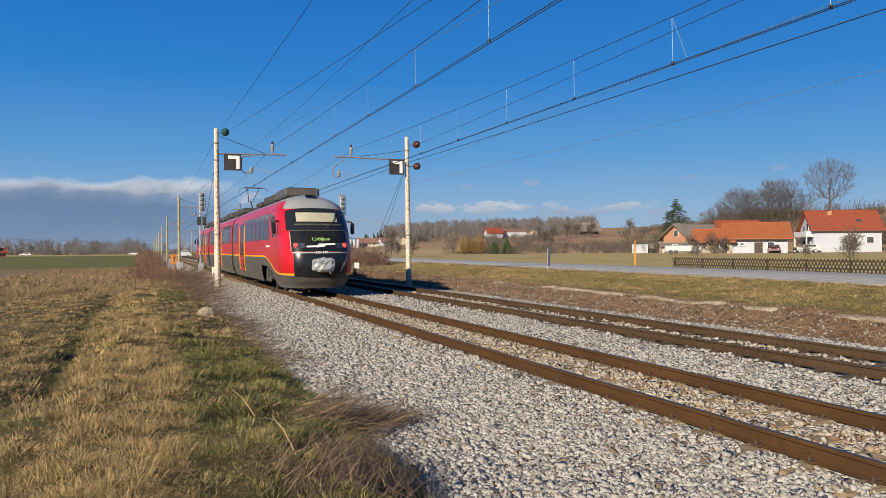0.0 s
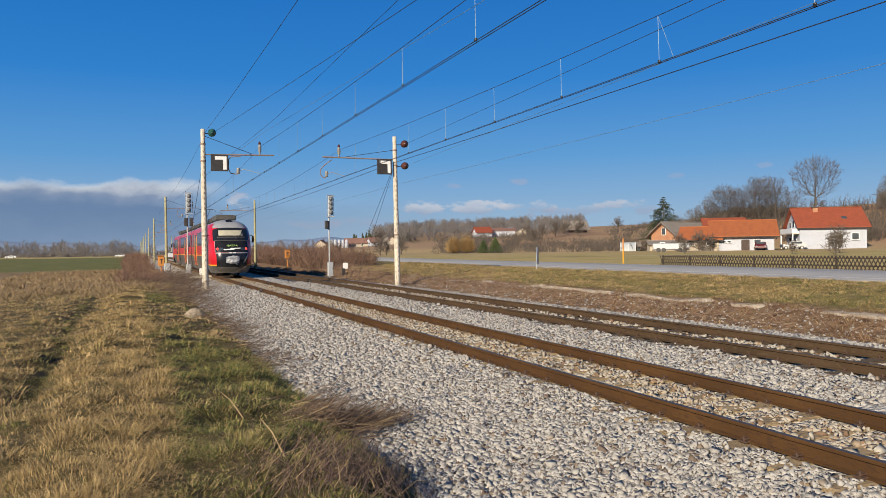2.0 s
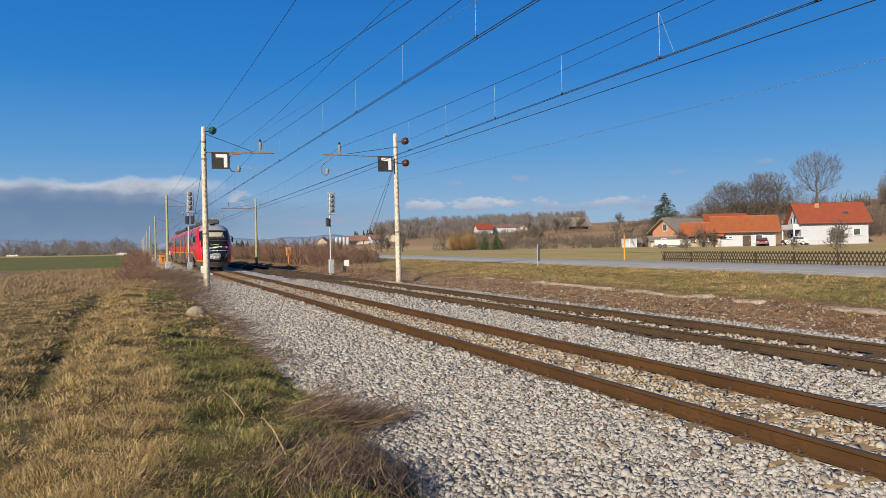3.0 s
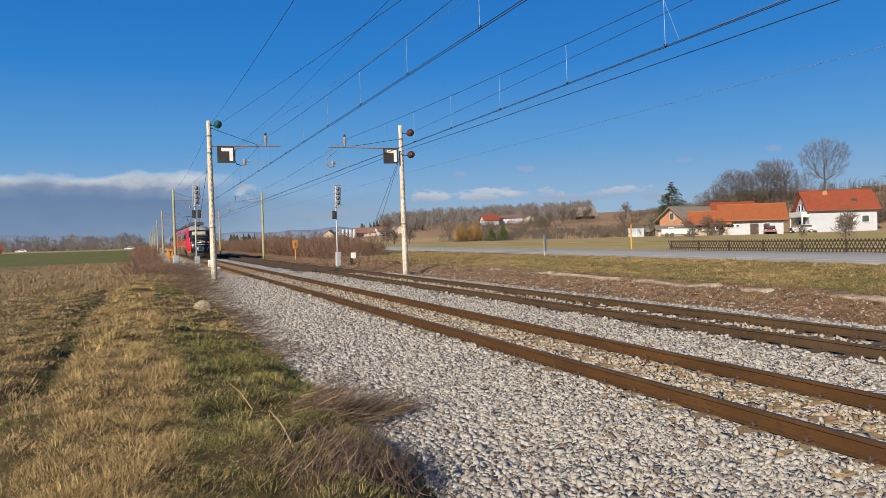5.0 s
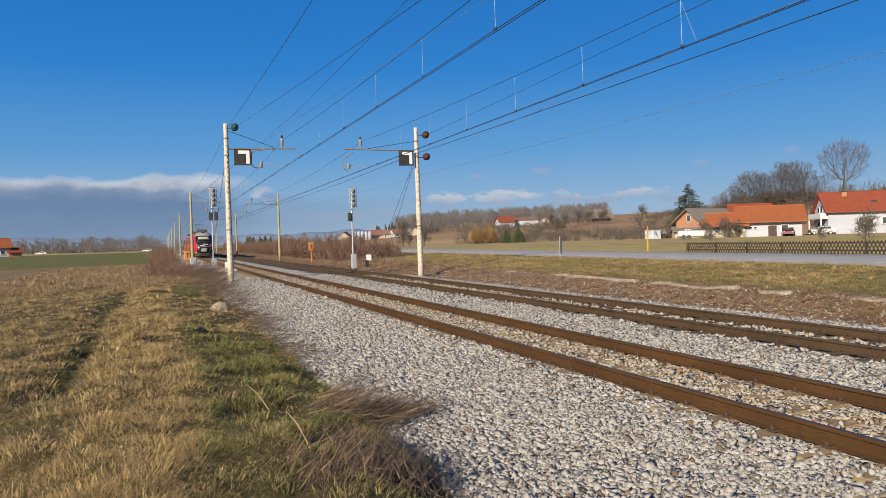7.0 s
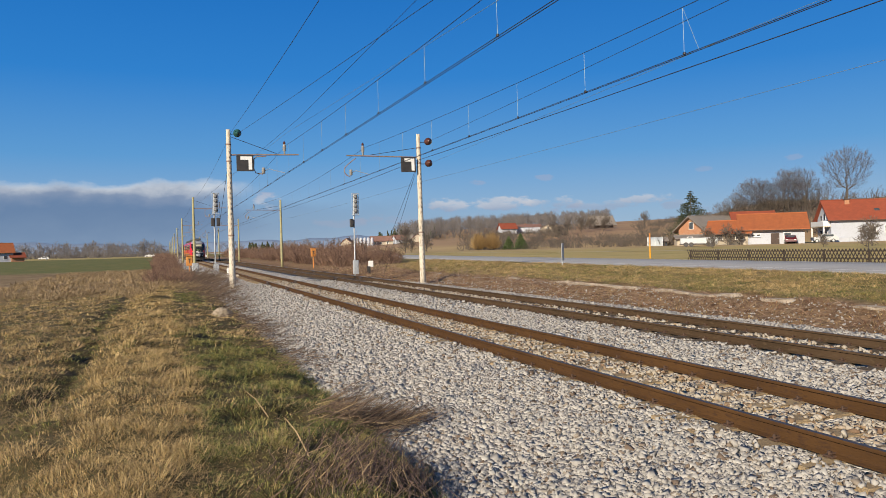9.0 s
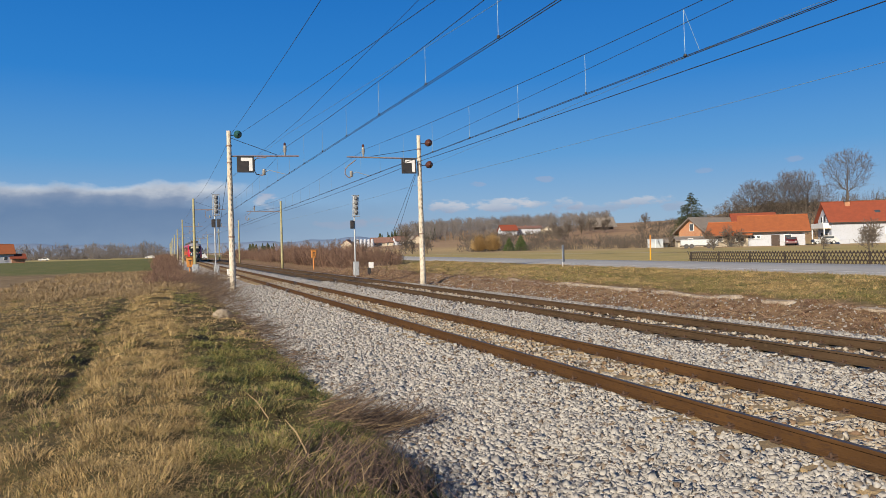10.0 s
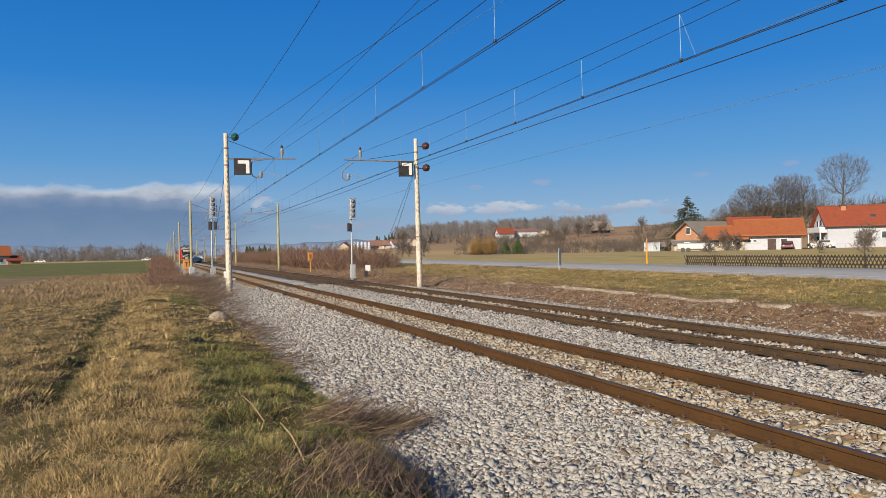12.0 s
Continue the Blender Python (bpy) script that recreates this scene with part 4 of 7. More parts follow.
def mast(m, side, top, sign=True, pale=True, disc=None, detail=2, arm=2.9, dirn=1):
    """A concrete line mast with its bracket over the track. side: +1 when the track lies towards +x."""
    mt = M_CONC if pale else M_POLEY
    ob = thing("line_mast", "weathered pale concrete overhead line mast with a bracket arm" if pale else "yellowish lichen-stained concrete line mast with a bracket arm", "line mast", "overhead line masts", m)
    q = Mesh()
    random.seed(int(abs(m.translation.y) * 10) + 3)
    prof = []
    nz_ = 16 if pale else 6
    for k in range(nz_ + 1):
        z = -0.35 + (top + 0.35) * k / nz_
        prof.append((0.165 - 0.055 * k / nz_ + (random.uniform(-0.006, 0.006) if pale else 0), z))
    q.lathe(prof, n=12)
    pole = part("pole", q, mt, ob, smooth=True)
    if pale:
        # slots are not cut in: dark boxes carry their shade as colour
        for k in range(26):
            z = 0.3 + k * (top - 1.2) / 26
            part("relief_slot", Mesh().box((0.012, -0.155 + 0.045 * z / top, z), (0.020, 0.024, 0.11), 0.005), M_SLOT, pole)
        for z in (2.55, top - 1.6, top - 0.75):
            part("clamp_band", Mesh().lathe([(0.165 - 0.05 * z / top, z - 0.04), (0.175 - 0.05 * z / top, z - 0.03), (0.175 - 0.05 * z / top, z + 0.03), (0.165 - 0.05 * z / top, z + 0.04)], n=12), M_RUSTARM, pole, "rusty steel clamp band")
        part("base_collar", Mesh().lathe([(0.24, -0.55), (0.22, -0.26), (0.19, -0.22), (0.15, -0.2)], n=10), M_CONC, ob, "rough concrete foot")
    za = top - 1.25
    tip = side * arm
    part("bracket_arm", Mesh().tube([(side * 0.1, 0, za - 0.02), (tip + side * (0.72 if side > 0 else 0.90), 0, za + 0.04)], 0.035, 8), M_RUSTARM, ob, "rusty tubular bracket arm")
    part("tie_rod", Mesh().tube([(side * 0.08, 0, top - 0.35 if side > 0 else top - 0.75), (tip - side * 0.4, 0, za + 0.08)], 0.014, 5), M_WIRE, ob)
    ins = part("wire_insulator", Mesh().lathe([(0.03, 0.04), (0.05, 0.12), (0.035, 0.2), (0.10, 0.24), (0.05, 0.30), (0.11, 0.34), (0.06, 0.42), (0.10, 0.46), (0.05, 0.56), (0.0, 0.60)], (tip, 0, za), 12), M_INSULW, ob, "white ribbed insulator", True)
    part("insulator_cap", Mesh().lathe([(0.06, 0.58), (0.07, 0.64), (0.03, 0.72), (0.0, 0.73)], (tip, 0, za), 10), M_INSUL, ins)
    # drop bracket with the steady arm that holds the contact wire
    sx = tip - side * 1.55
    if side > 0:
        pts = [(tip - side * 0.95, 0, za - 0.06), (sx + 0.12, 0, za - 0.10), (sx, 0, za - 0.22), (sx - 0.02, 0, za - 0.72), (sx + 0.08, 0, za - 0.92), (sx + 0.42, 0, za - 0.98)]
        hold = (sx + 0.46, 0, za - 0.82)
    else:
        sx = tip - 0.95
        pts = [(sx + 0.55, 0, za - 0.10), (sx + 0.12, 0, za - 0.42), (sx - 0.06, 0, za - 0.62), (sx - 0.08, 0, za - 0.86), (sx + 0.04, 0, za - 1.02), (sx + 0.22, 0, za - 1.08)]
        hold = (sx + 0.26, 0, za - 0.88)
    part("drop_bracket", Mesh().tube(pts, 0.026, 6), M_RUSTARM, ob, "curved rusty drop bracket")
    part("steady_insulator", Mesh().lathe([(0.05, -0.14), (0.10, -0.10), (0.06, -0.03), (0.11, 0.01), (0.06, 0.08), (0.10, 0.12), (0.04, 0.18)], hold, 12), M_INSULW, ob, "white ribbed insulator", True)
    ce = (tip if side > 0 else tip + 0.0, 0, 5.72)
    hx = hold[0]
    end = (tip, 0, 5.72) if side > 0 else (hx + 1.05, 0, 5.72)
    part("steady_arm", Mesh().tube([hold, (hx + 0.3, 0, hold[2] + 0.12), (hx + 0.5, 0, hold[2] + 0.05), end], 0.016, 5), M_GALV, ob)
    if sign:
        w = 0.84
        cx = side * (0.16 + w / 2 + (0.18 if side > 0 else 0.10))
        sg = part("sign_plate", Mesh().box((cx, -0.22, za - 0.44), (w, 0.03, w), 0.006), M_SIGNBLK, ob, "black square sign with a white angle mark")
        part("angle_mark", Mesh().box((cx + 0.06, -0.238, za - 0.44 + 0.24), (0.56, 0.006, 0.17)).box((cx + 0.255, -0.238, za - 0.44 - 0.09), (0.17, 0.006, 0.49)), M_WHITE, sg, "white angle mark")
        for k in (-0.3, 0.3):
            part("sign_hanger", Mesh().tube([(cx + k, -0.2, za - 0.04), (cx + k, -0.03, za + 0.01)], 0.012, 5), M_RUSTARM, sg)
    for dz, mat_ in disc or ():
        dx = 0.42 if side > 0 else 0.50
        zz = top - dz
        dd = part("strain_insulator", Mesh().lathe([(0.03, -0.32), (0.06, -0.26), (0.19, -0.20), (0.20, -0.16), (0.10, -0.10), (0.19, -0.04), (0.19, 0.0), (0.06, 0.06), (0.02, 0.14)], (dx, -0.1, zz), 16, "Y"), mat_, ob, "disc insulator of a stayed wire", True)
        part("insulator_rod", Mesh().tube([(0.05, 0, zz - 0.03), (dx, 0.05, zz)], 0.02, 5), M_WIRE, dd)
    return ob


def wire(name, pts, r, mat_, label, sag=0.0, n=10):
    """A wire hung between points, with a little sag in each span."""
    out = []
    for a, b in zip(pts[:-1], pts[1:]):
        for k in range(n):
            t = k / n
            out.append((a[0] + (b[0] - a[0]) * t, a[1] + (b[1] - a[1]) * t, a[2] + (b[2] - a[2]) * t - sag * 4 * t * (1 - t)))
    out.append(pts[-1])
    return tagged(part(name, Mesh().tube(out, r, 5, False), mat_), label, "overhead wire", "overhead wires")


def build_line():
    mast(pose(3.22, MAST_Y, -0.08, 0, -0.4, 0), 1, 7.88, disc=((0.20, M_INSULG),), arm=2.78)
    mast(pose(13.34, MAST_Y, -0.06, 0, -0.7, 0), -1, 7.95, disc=((0.42, M_INSUL), (1.62, M_INSUL)), arm=3.15)
    for y, x in ((88, 3.2), (143, 3.2), (198, 3.2), (253, 3.2), (308, 3.2), (363, 3.2), (418, 3.2), (473, 3.2)):
        mast(pose(x, y, -0.1, 0, -0.3, 0), 1, 7.9, False, False, arm=2.8)
    for y, x in ((92, 13.4), (147, 13.4), (202, 13.4), (257, 13.4), (312, 13.4), (367, 13.4)):
        mast(pose(x, y, -0.1, 0, -0.3, 0), -1, 7.9, False, False, arm=3.15)
    ys = [-22, MAST_Y, 90, 145, 200, 255, 310, 365]
    for cx, z0 in ((T1, 5.63), (T2, 5.55)):
        for dx in (-0.02, 0.05) if cx == T1 else (-0.04, 0.03):
            wire("contact_wire", [(cx + dx + (0.0 if k < 2 else 0.08 if k % 2 else -0.08), y, z0) for k, y in enumerate(ys)], 0.0085, M_WIRE, "dark copper contact wire over the track", 0.02)
        wire("catenary_wire", [(cx, y, 7.07) for y in ys], 0.008, M_WIRE, "carrier wire above the contact wire", 0.55, 16)
        # droppers between carrier and contact wire
        step, start = (4.2, 0.3) if cx == T1 else (3.9, 1.1)
        for k in range(20):
            y = start + step * k
            a0, b0 = max(k for k in ys if k <= y), min(k for k in ys if k > y)
            t = (y - a0) / (b0 - a0)
            zc = 7.07 - 0.55 * 4 * t * (1 - t)
            for lean in ((0.0, 0.45) if cx == T2 and k == 3 else (0.0,)):
                tagged(part("dropper_wire", Mesh().tube([(cx, y - lean, z0), (cx + 0.01, y + 0.04, zc)], 0.005, 4), M_WIREPALE), "thin pale dropper wire between overhead wires", "overhead wire", "dropper wires")
            tagged(part("dropper_clamp", Mesh().box((cx, y, z0 + 0.01), (0.05, 0.06, 0.06), 0.01), M_WIRE), "small dark clamp on the contact wire", "wire clamp", "dropper clamps")
    wire("feeder_wire", [(3.5, -22, 7.6), (3.35, MAST_Y, 7.75), (3.3, 88, 7.7), (3.3, 143, 7.7), (3.3, 198, 7.7)], 0.008, M_WIRE, "dark feeder wire over the mast tops", 0.45)
    wire("anchor_wire", [(3.64, MAST_Y - 0.35, 7.60), (5.0, 13.2, 6.42), (5.5, -5, 5.9)], 0.007, M_WIRE, "slack wire anchored to the mast top", 0.03)
    wire("anchor_wire", [(13.84, MAST_Y - 0.35, 7.50), (10.3, 11.3, 6.3), (9.4, -2, 5.9)], 0.007, M_WIRE, "slack wire anchored to the mast top", 0.03)
    wire("anchor_wire", [(13.84, MAST_Y - 0.35, 6.28), (10.3, 11.0, 5.60), (9.4, -2, 5.5)], 0.005, M_WIREPALE, "thin pale wire anchored to the mast", 0.02)
    wire("carrier_tail_wire", [(5.0, -5, 6.2), (5.0, 14.4, 6.77), (5.2, 30, 6.95), (3.3, 88, 6.7)], 0.006, M_WIRE, "dark crossing carrier wire over the track", 0.0)
    wire("carrier_tail_wire", [(6.6, -5, 5.7), (6.0, 12.6, 6.27), (5.3, 34, 6.95), (3.3, 88, 6.9)], 0.005, M_WIREPALE, "thin pale crossing carrier wire", 0.0)
    wire("return_wire", [(13.1, -22, 6.35), (13.1, MAST_Y, 6.42), (13.2, 92, 6.45), (13.2, 147, 6.45)], 0.013, M_WIRE, "dark return wire along the masts", 0.15)
    wire("signal_cable", [(13.5, -22, 5.3), (13.5, MAST_Y, 5.3), (13.5, 92, 5.4), (13.5, 147, 5.4)], 0.006, M_WIREPALE, "thin pale cable along the masts", 0.12)
    # stay wires of the two near masts
    for x0, x1, y1 in ((13.34, 12.9, 47.5), (13.34, 13.1, 46.2), (3.22, 2.6, 47.0)):
        wire("mast_stay", [(x0, MAST_Y, 6.6), (x1, y1, -0.2)], 0.010, M_WIRE, "steel stay wire of a line mast", 0.0, 2)


build_line()

# ---- signals and lineside things ----
def signal(m, top, box_side, label):
    ob = thing("railway_signal", label, "railway signal", "light signals", m)
    part("post", Mesh().tube([(-0.06, 0, -0.2), (-0.06, 0, top)], 0.055, 10), M_GALV, ob)
    hd = part("signal_head", Mesh().box((0.05, -0.02, top - 0.75), (0.34, 0.22, 1.45), 0.03), M_GALV, ob, "grey lamp housing seen from behind")
    for k in range(4):
        z = top - 0.22 - k * 0.35
        part("lamp_back", Mesh().lathe([(0.0, -0.30), (0.10, -0.28), (0.15, -0.18), (0.155, -0.10), (0.16, -0.08)], (0.05, 0, z), 14, "Y"), M_LAMPBACK, hd, "round dark lamp back", True)
        part("lamp_rim", Mesh().lathe([(0.17, -0.10), (0.18, -0.09), (0.18, -0.06), (0.17, -0.05)], (0.05, 0, z), 14, "Y"), M_SIGNBLK, hd)
    for s in (-1, 1):
        part("head_rail", Mesh().tube([(0.05 + s * 0.25, -0.04, top - 1.6), (0.05 + s * 0.25, -0.04, top + 0.02)], 0.02, 6), M_GALV, hd)
    part("head_cap", Mesh().box((0.05, -0.04, top + 0.02), (0.54, 0.2, 0.04), 0.01), M_GALV, hd)
    part("head_foot", Mesh().box((0.05, -0.04, top - 1.58), (0.54, 0.24, 0.05), 0.01), M_GALV, hd)
    for b in box_side:
        part("relay_box", Mesh().box((b, -0.05, top - 2.2), (0.26, 0.22, 0.62), 0.03), M_SIGNBLK, ob, "small black box")
    cb = part("cabinet", Mesh().box((0.0, 0, 0.42), (0.40, 0.30, 1.05), 0.03), M_GALV, ob, "grey steel foot cabinet")
    part("cabinet_door", Mesh().box((0.0, -0.155, 0.44), (0.33, 0.02, 0.86), 0.008), M_GALV, cb)
    part("cabinet_lock", Mesh().box((0.11, -0.17, 0.45), (0.03, 0.02, 0.10), 0.004), M_SIGNBLK, cb)
    return ob


def lineside():
    signal(pose(3.75, 60, -0.2), 6.35, (-0.18, 0.22), "grey four-lamp light signal with two black boxes")
    signal(pose(13.6, 55.5, -0.15), 5.95, (-0.26,), "grey four-lamp light signal with one black box")
    # orange telephone boxes on posts
    for x, y, h in ((14.6, 78, 1.95), (1.98, 66, 1.55)):
        tb = thing("lineside_telephone", "weathered orange telephone box on a short post", "telephone box", "lineside telephones", pose(x, y, -0.2))
        part("post", Mesh().tube([(0, 0, -0.1), (0, 0, h - 0.7)], 0.06, 8), M_ORANGE, tb)
        bd = part("housing", Mesh().box((0, 0, h - 0.40), (0.50, 0.34, 0.80), 0.03), M_ORANGE, tb)
        part("roof_lip", Mesh().box((0, -0.03, h + 0.03), (0.62, 0.46, 0.06), 0.015), M_ORANGE, bd)
        part("mark", Mesh().box((0.02, -0.178, h - 0.24), (0.26, 0.016, 0.07)).box((0.02, -0.178, h - 0.42), (0.07, 0.016, 0.36)), M_SIGNBLK, bd, "dark T-shaped mark")
    # grey cabinet by the near mast row
    cb = thing("cable_cabinet", "light grey steel cable cabinet on a concrete foot", "cabinet", "", pose(2.15, 58, -0.3))
    part("foot", Mesh().box((0, 0, 0.1), (0.5, 0.4, 0.4), 0.02), M_CONC, cb)
    part("body", Mesh().box((0, 0, 0.72), (0.46, 0.34, 0.9), 0.05), M_GALV, cb)
    part("door", Mesh().box((0, -0.18, 0.72), (0.38, 0.02, 0.78), 0.008), M_GALV, cb)
    # concrete block and white box at the foot of the signal
    bx = thing("cable_pit", "mossy concrete cable pit with a white cable box", "cable pit", "", pose(4.35, 57.2, -0.25))
    part("slab", Mesh().box((0, 0, 0.05), (1.6, 0.9, 0.3), 0.04), M_CONC, bx)
    part("box", Mesh().box((0.2, 0.1, 0.45), (0.45, 0.3, 0.55), 0.03), M_WHITE, bx, "white cable box")
    # low shunting sign
    sg = thing("track_sign", "small white and black lineside sign on a short post", "sign", "", pose(14.6, 55, -0.28))
    part("post", Mesh().tube([(-0.1, 0.03, -0.1), (-0.1, 0.03, 0.6)], 0.04, 8), M_SIGNBLK, sg)
    part("plate", Mesh().box((0.04, 0, 0.78), (0.38, 0.04, 0.45), 0.01), M_WHITE, sg)
    part("lower_plate", Mesh().box((-0.12, 0.0, 0.35), (0.26, 0.05, 0.5), 0.01), M_SIGNBLK, sg)
    # road delineator, edge on, and a snow pole across the road
    dl = thing("road_sign", "grey metal road sign plate seen from behind on a post", "road sign", "", pose(21.6, 38.26, 0.40, 0, 0, 35))
    part("post", Mesh().tube([(0, 0, -0.3), (0, 0, 1.3)], 0.035, 8), M_GALV, dl)
    part("plate", Mesh().box((0, -0.05, 0.82), (0.26, 0.03, 1.0), 0.01), M_GALV, dl)
    part("plate_edge", Mesh().box((0.10, -0.045, 0.82), (0.04, 0.06, 1.0), 0.008), M_SIGNBLK, dl)
    sp = thing("snow_pole", "slim snow pole banded in yellow and red", "snow pole", "", pose(33.4, 46.2, 0.42))
    for k in range(5):
        part("band", Mesh().tube([(0, 0, k * 0.38 - (0.1 if k == 0 else 0)), (0, 0, (k + 1) * 0.38)], 0.05, 8), M_ORANGE if k > 2 else M_YELLOW, sp, "orange-red band" if k > 2 else "yellow band")


lineside()

M_EDGE = surf("dirty_concrete_edging", (0.40, 0.34, 0.27), (0.25, 0.20, 0.15), 3, 0.95, c3=(0.18, 0.14, 0.10), fine=16, bump=0.4, bscale=30)


# kerb of broken concrete along the foot of the bank
def build_kerb():
    random.seed(12)
    kb = thing("concrete_edging", "broken pale concrete edging half buried in the bank", "edging")
    kb["kind"] = "structure"
    ms = []
    for k in range(3):
        q = Mesh().box((0, 0, 0), (0.26, 0.96, 0.12), 0.03)
        q.v = [(p[0] + random.uniform(-.03, .03), p[1] + random.uniform(-.04, .04), p[2] + random.uniform(-.02, .02)) for p in q.v]
        ms.append(q.mesh("edging_slab", M_EDGE))
    y = 6.0
    while y < 34:
        if random.random() < 0.72:
            o = new("edging_slab", ms[int(y) % 3])
            o.parent = kb
            x = 15.35 + 0.02 * y + random.uniform(-0.06, 0.06)
            o.location = (x, y, ground(x, y) + 0.015)
            o.rotation_euler = (random.uniform(-.06, .06), random.uniform(-.15, .1), random.uniform(-.06, .06))
        y += 1.0


build_kerb()


# ---- lattice fence beside the road ----
M_FENCE = surf("dark_fence_timber", (0.045, 0.033, 0.024), (0.03, 0.023, 0.018), 3, 0.9, c3=(0.065, 0.048, 0.035), fine=25, obj_random=0.5)


def build_fence():
    fn = thing("lattice_fence", "dark weathered timber lattice fence with crossed slats", "fence")
    y0, y1 = 10.0, 39.5
    step, h = 0.215, 0.64
    lean = math.atan2(0.36, h)
    ln = math.hypot(0.36, h) + 0.05
    def xat(y):
        return road_x(y) + ROAD_W + 0.38
    m1 = Mesh().box((0, 0, 0), (0.035, 0.050, ln), 0.010).mesh("slat", M_FENCE)
    n = int((y1 - y0) / step)
    for k in range(min(n, 150)):
        y = y1 - k * step
        x = xat(y)
        z = ground(x, y) + 0.06
        for s in (-1, 1):
            o = new("slat", m1)
            o.parent = fn
            o.location = (x + s * 0.022, y, z + h / 2)
            o.rotation_euler = (s * lean, 0, 0)
    k = 0
    y = y1
    while y > y0:
        x = xat(y)
        part("post", Mesh().tube([(x + 0.09, y, ground(x, y) - 0.3), (x + 0.09, y, ground(x, y) + h + 0.04)], 0.055, 7), M_FENCE, fn)
        ya = max(y - 2.7, y0)
        for zz in (0.2, 0.56):
            part("rail_bar", Mesh().tube([(x + 0.05, y, ground(x, y) + zz + 0.05), (xat(ya) + 0.05, ya, ground(xat(ya), ya) + zz + 0.05)], 0.028, 6), M_FENCE, fn)
        y -= 2.7


build_fence()

# ---- houses ----
def tile_mat(name, c1, c2):
    m = surf(name, c1, c2, 1.5, 0.8, c3=tuple(v * 0.75 for v in c1), fine=9)
    n, l = m.node_tree.nodes, m.node_tree.links
    tc = n.new("ShaderNodeTexCoord")
    wv = n.new("ShaderNodeTexWave")
    wv.inputs["Scale"].default_value = 1.4
    bp = n.new("ShaderNodeBump")
    bp.inputs["Strength"].default_value, bp.inputs["Distance"].default_value = 0.22, 0.03
    l.new(tc.outputs["Object"], wv.inputs["Vector"]), l.new(wv.outputs[0], bp.inputs["Height"])
    l.new(bp.outputs[0], n["Principled BSDF"].inputs["Normal"])
    return m


M_TILE = tile_mat("orange_roof_tile", (0.35, 0.105, 0.034), (0.28, 0.085, 0.03))
M_TILERED = tile_mat("red_roof_tile", (0.27, 0.062, 0.028), (0.22, 0.052, 0.025))
M_TILEFADE = tile_mat("faded_roof_tile", (0.24, 0.13, 0.10), (0.19, 0.105, 0.085))
M_TILEGREY = tile_mat("grey_roof_tile", (0.23, 0.20, 0.17), (0.19, 0.165, 0.145))
M_STUCCO = surf("white_stucco", (0.44, 0.465, 0.52), (0.41, 0.43, 0.48), 0.6, 0.9, c3=(0.38, 0.395, 0.43), fine=4)
M_CREAM = surf("cream_stucco", (0.46, 0.40, 0.31), (0.40, 0.345, 0.27), 0.6, 0.9)
M_BRICK = surf("bare_orange_brick", (0.40, 0.19, 0.10), (0.33, 0.15, 0.08), 1.5, 0.9, c3=(0.45, 0.30, 0.2), fine=12)
M_PANE = surf("window_pane", (0.05, 0.06, 0.07), (0.08, 0.09, 0.10), 1, 0.08)
M_DKWOOD = surf("dark_timber", (0.075, 0.05, 0.04), (0.05, 0.036, 0.03), 4, 0.8)


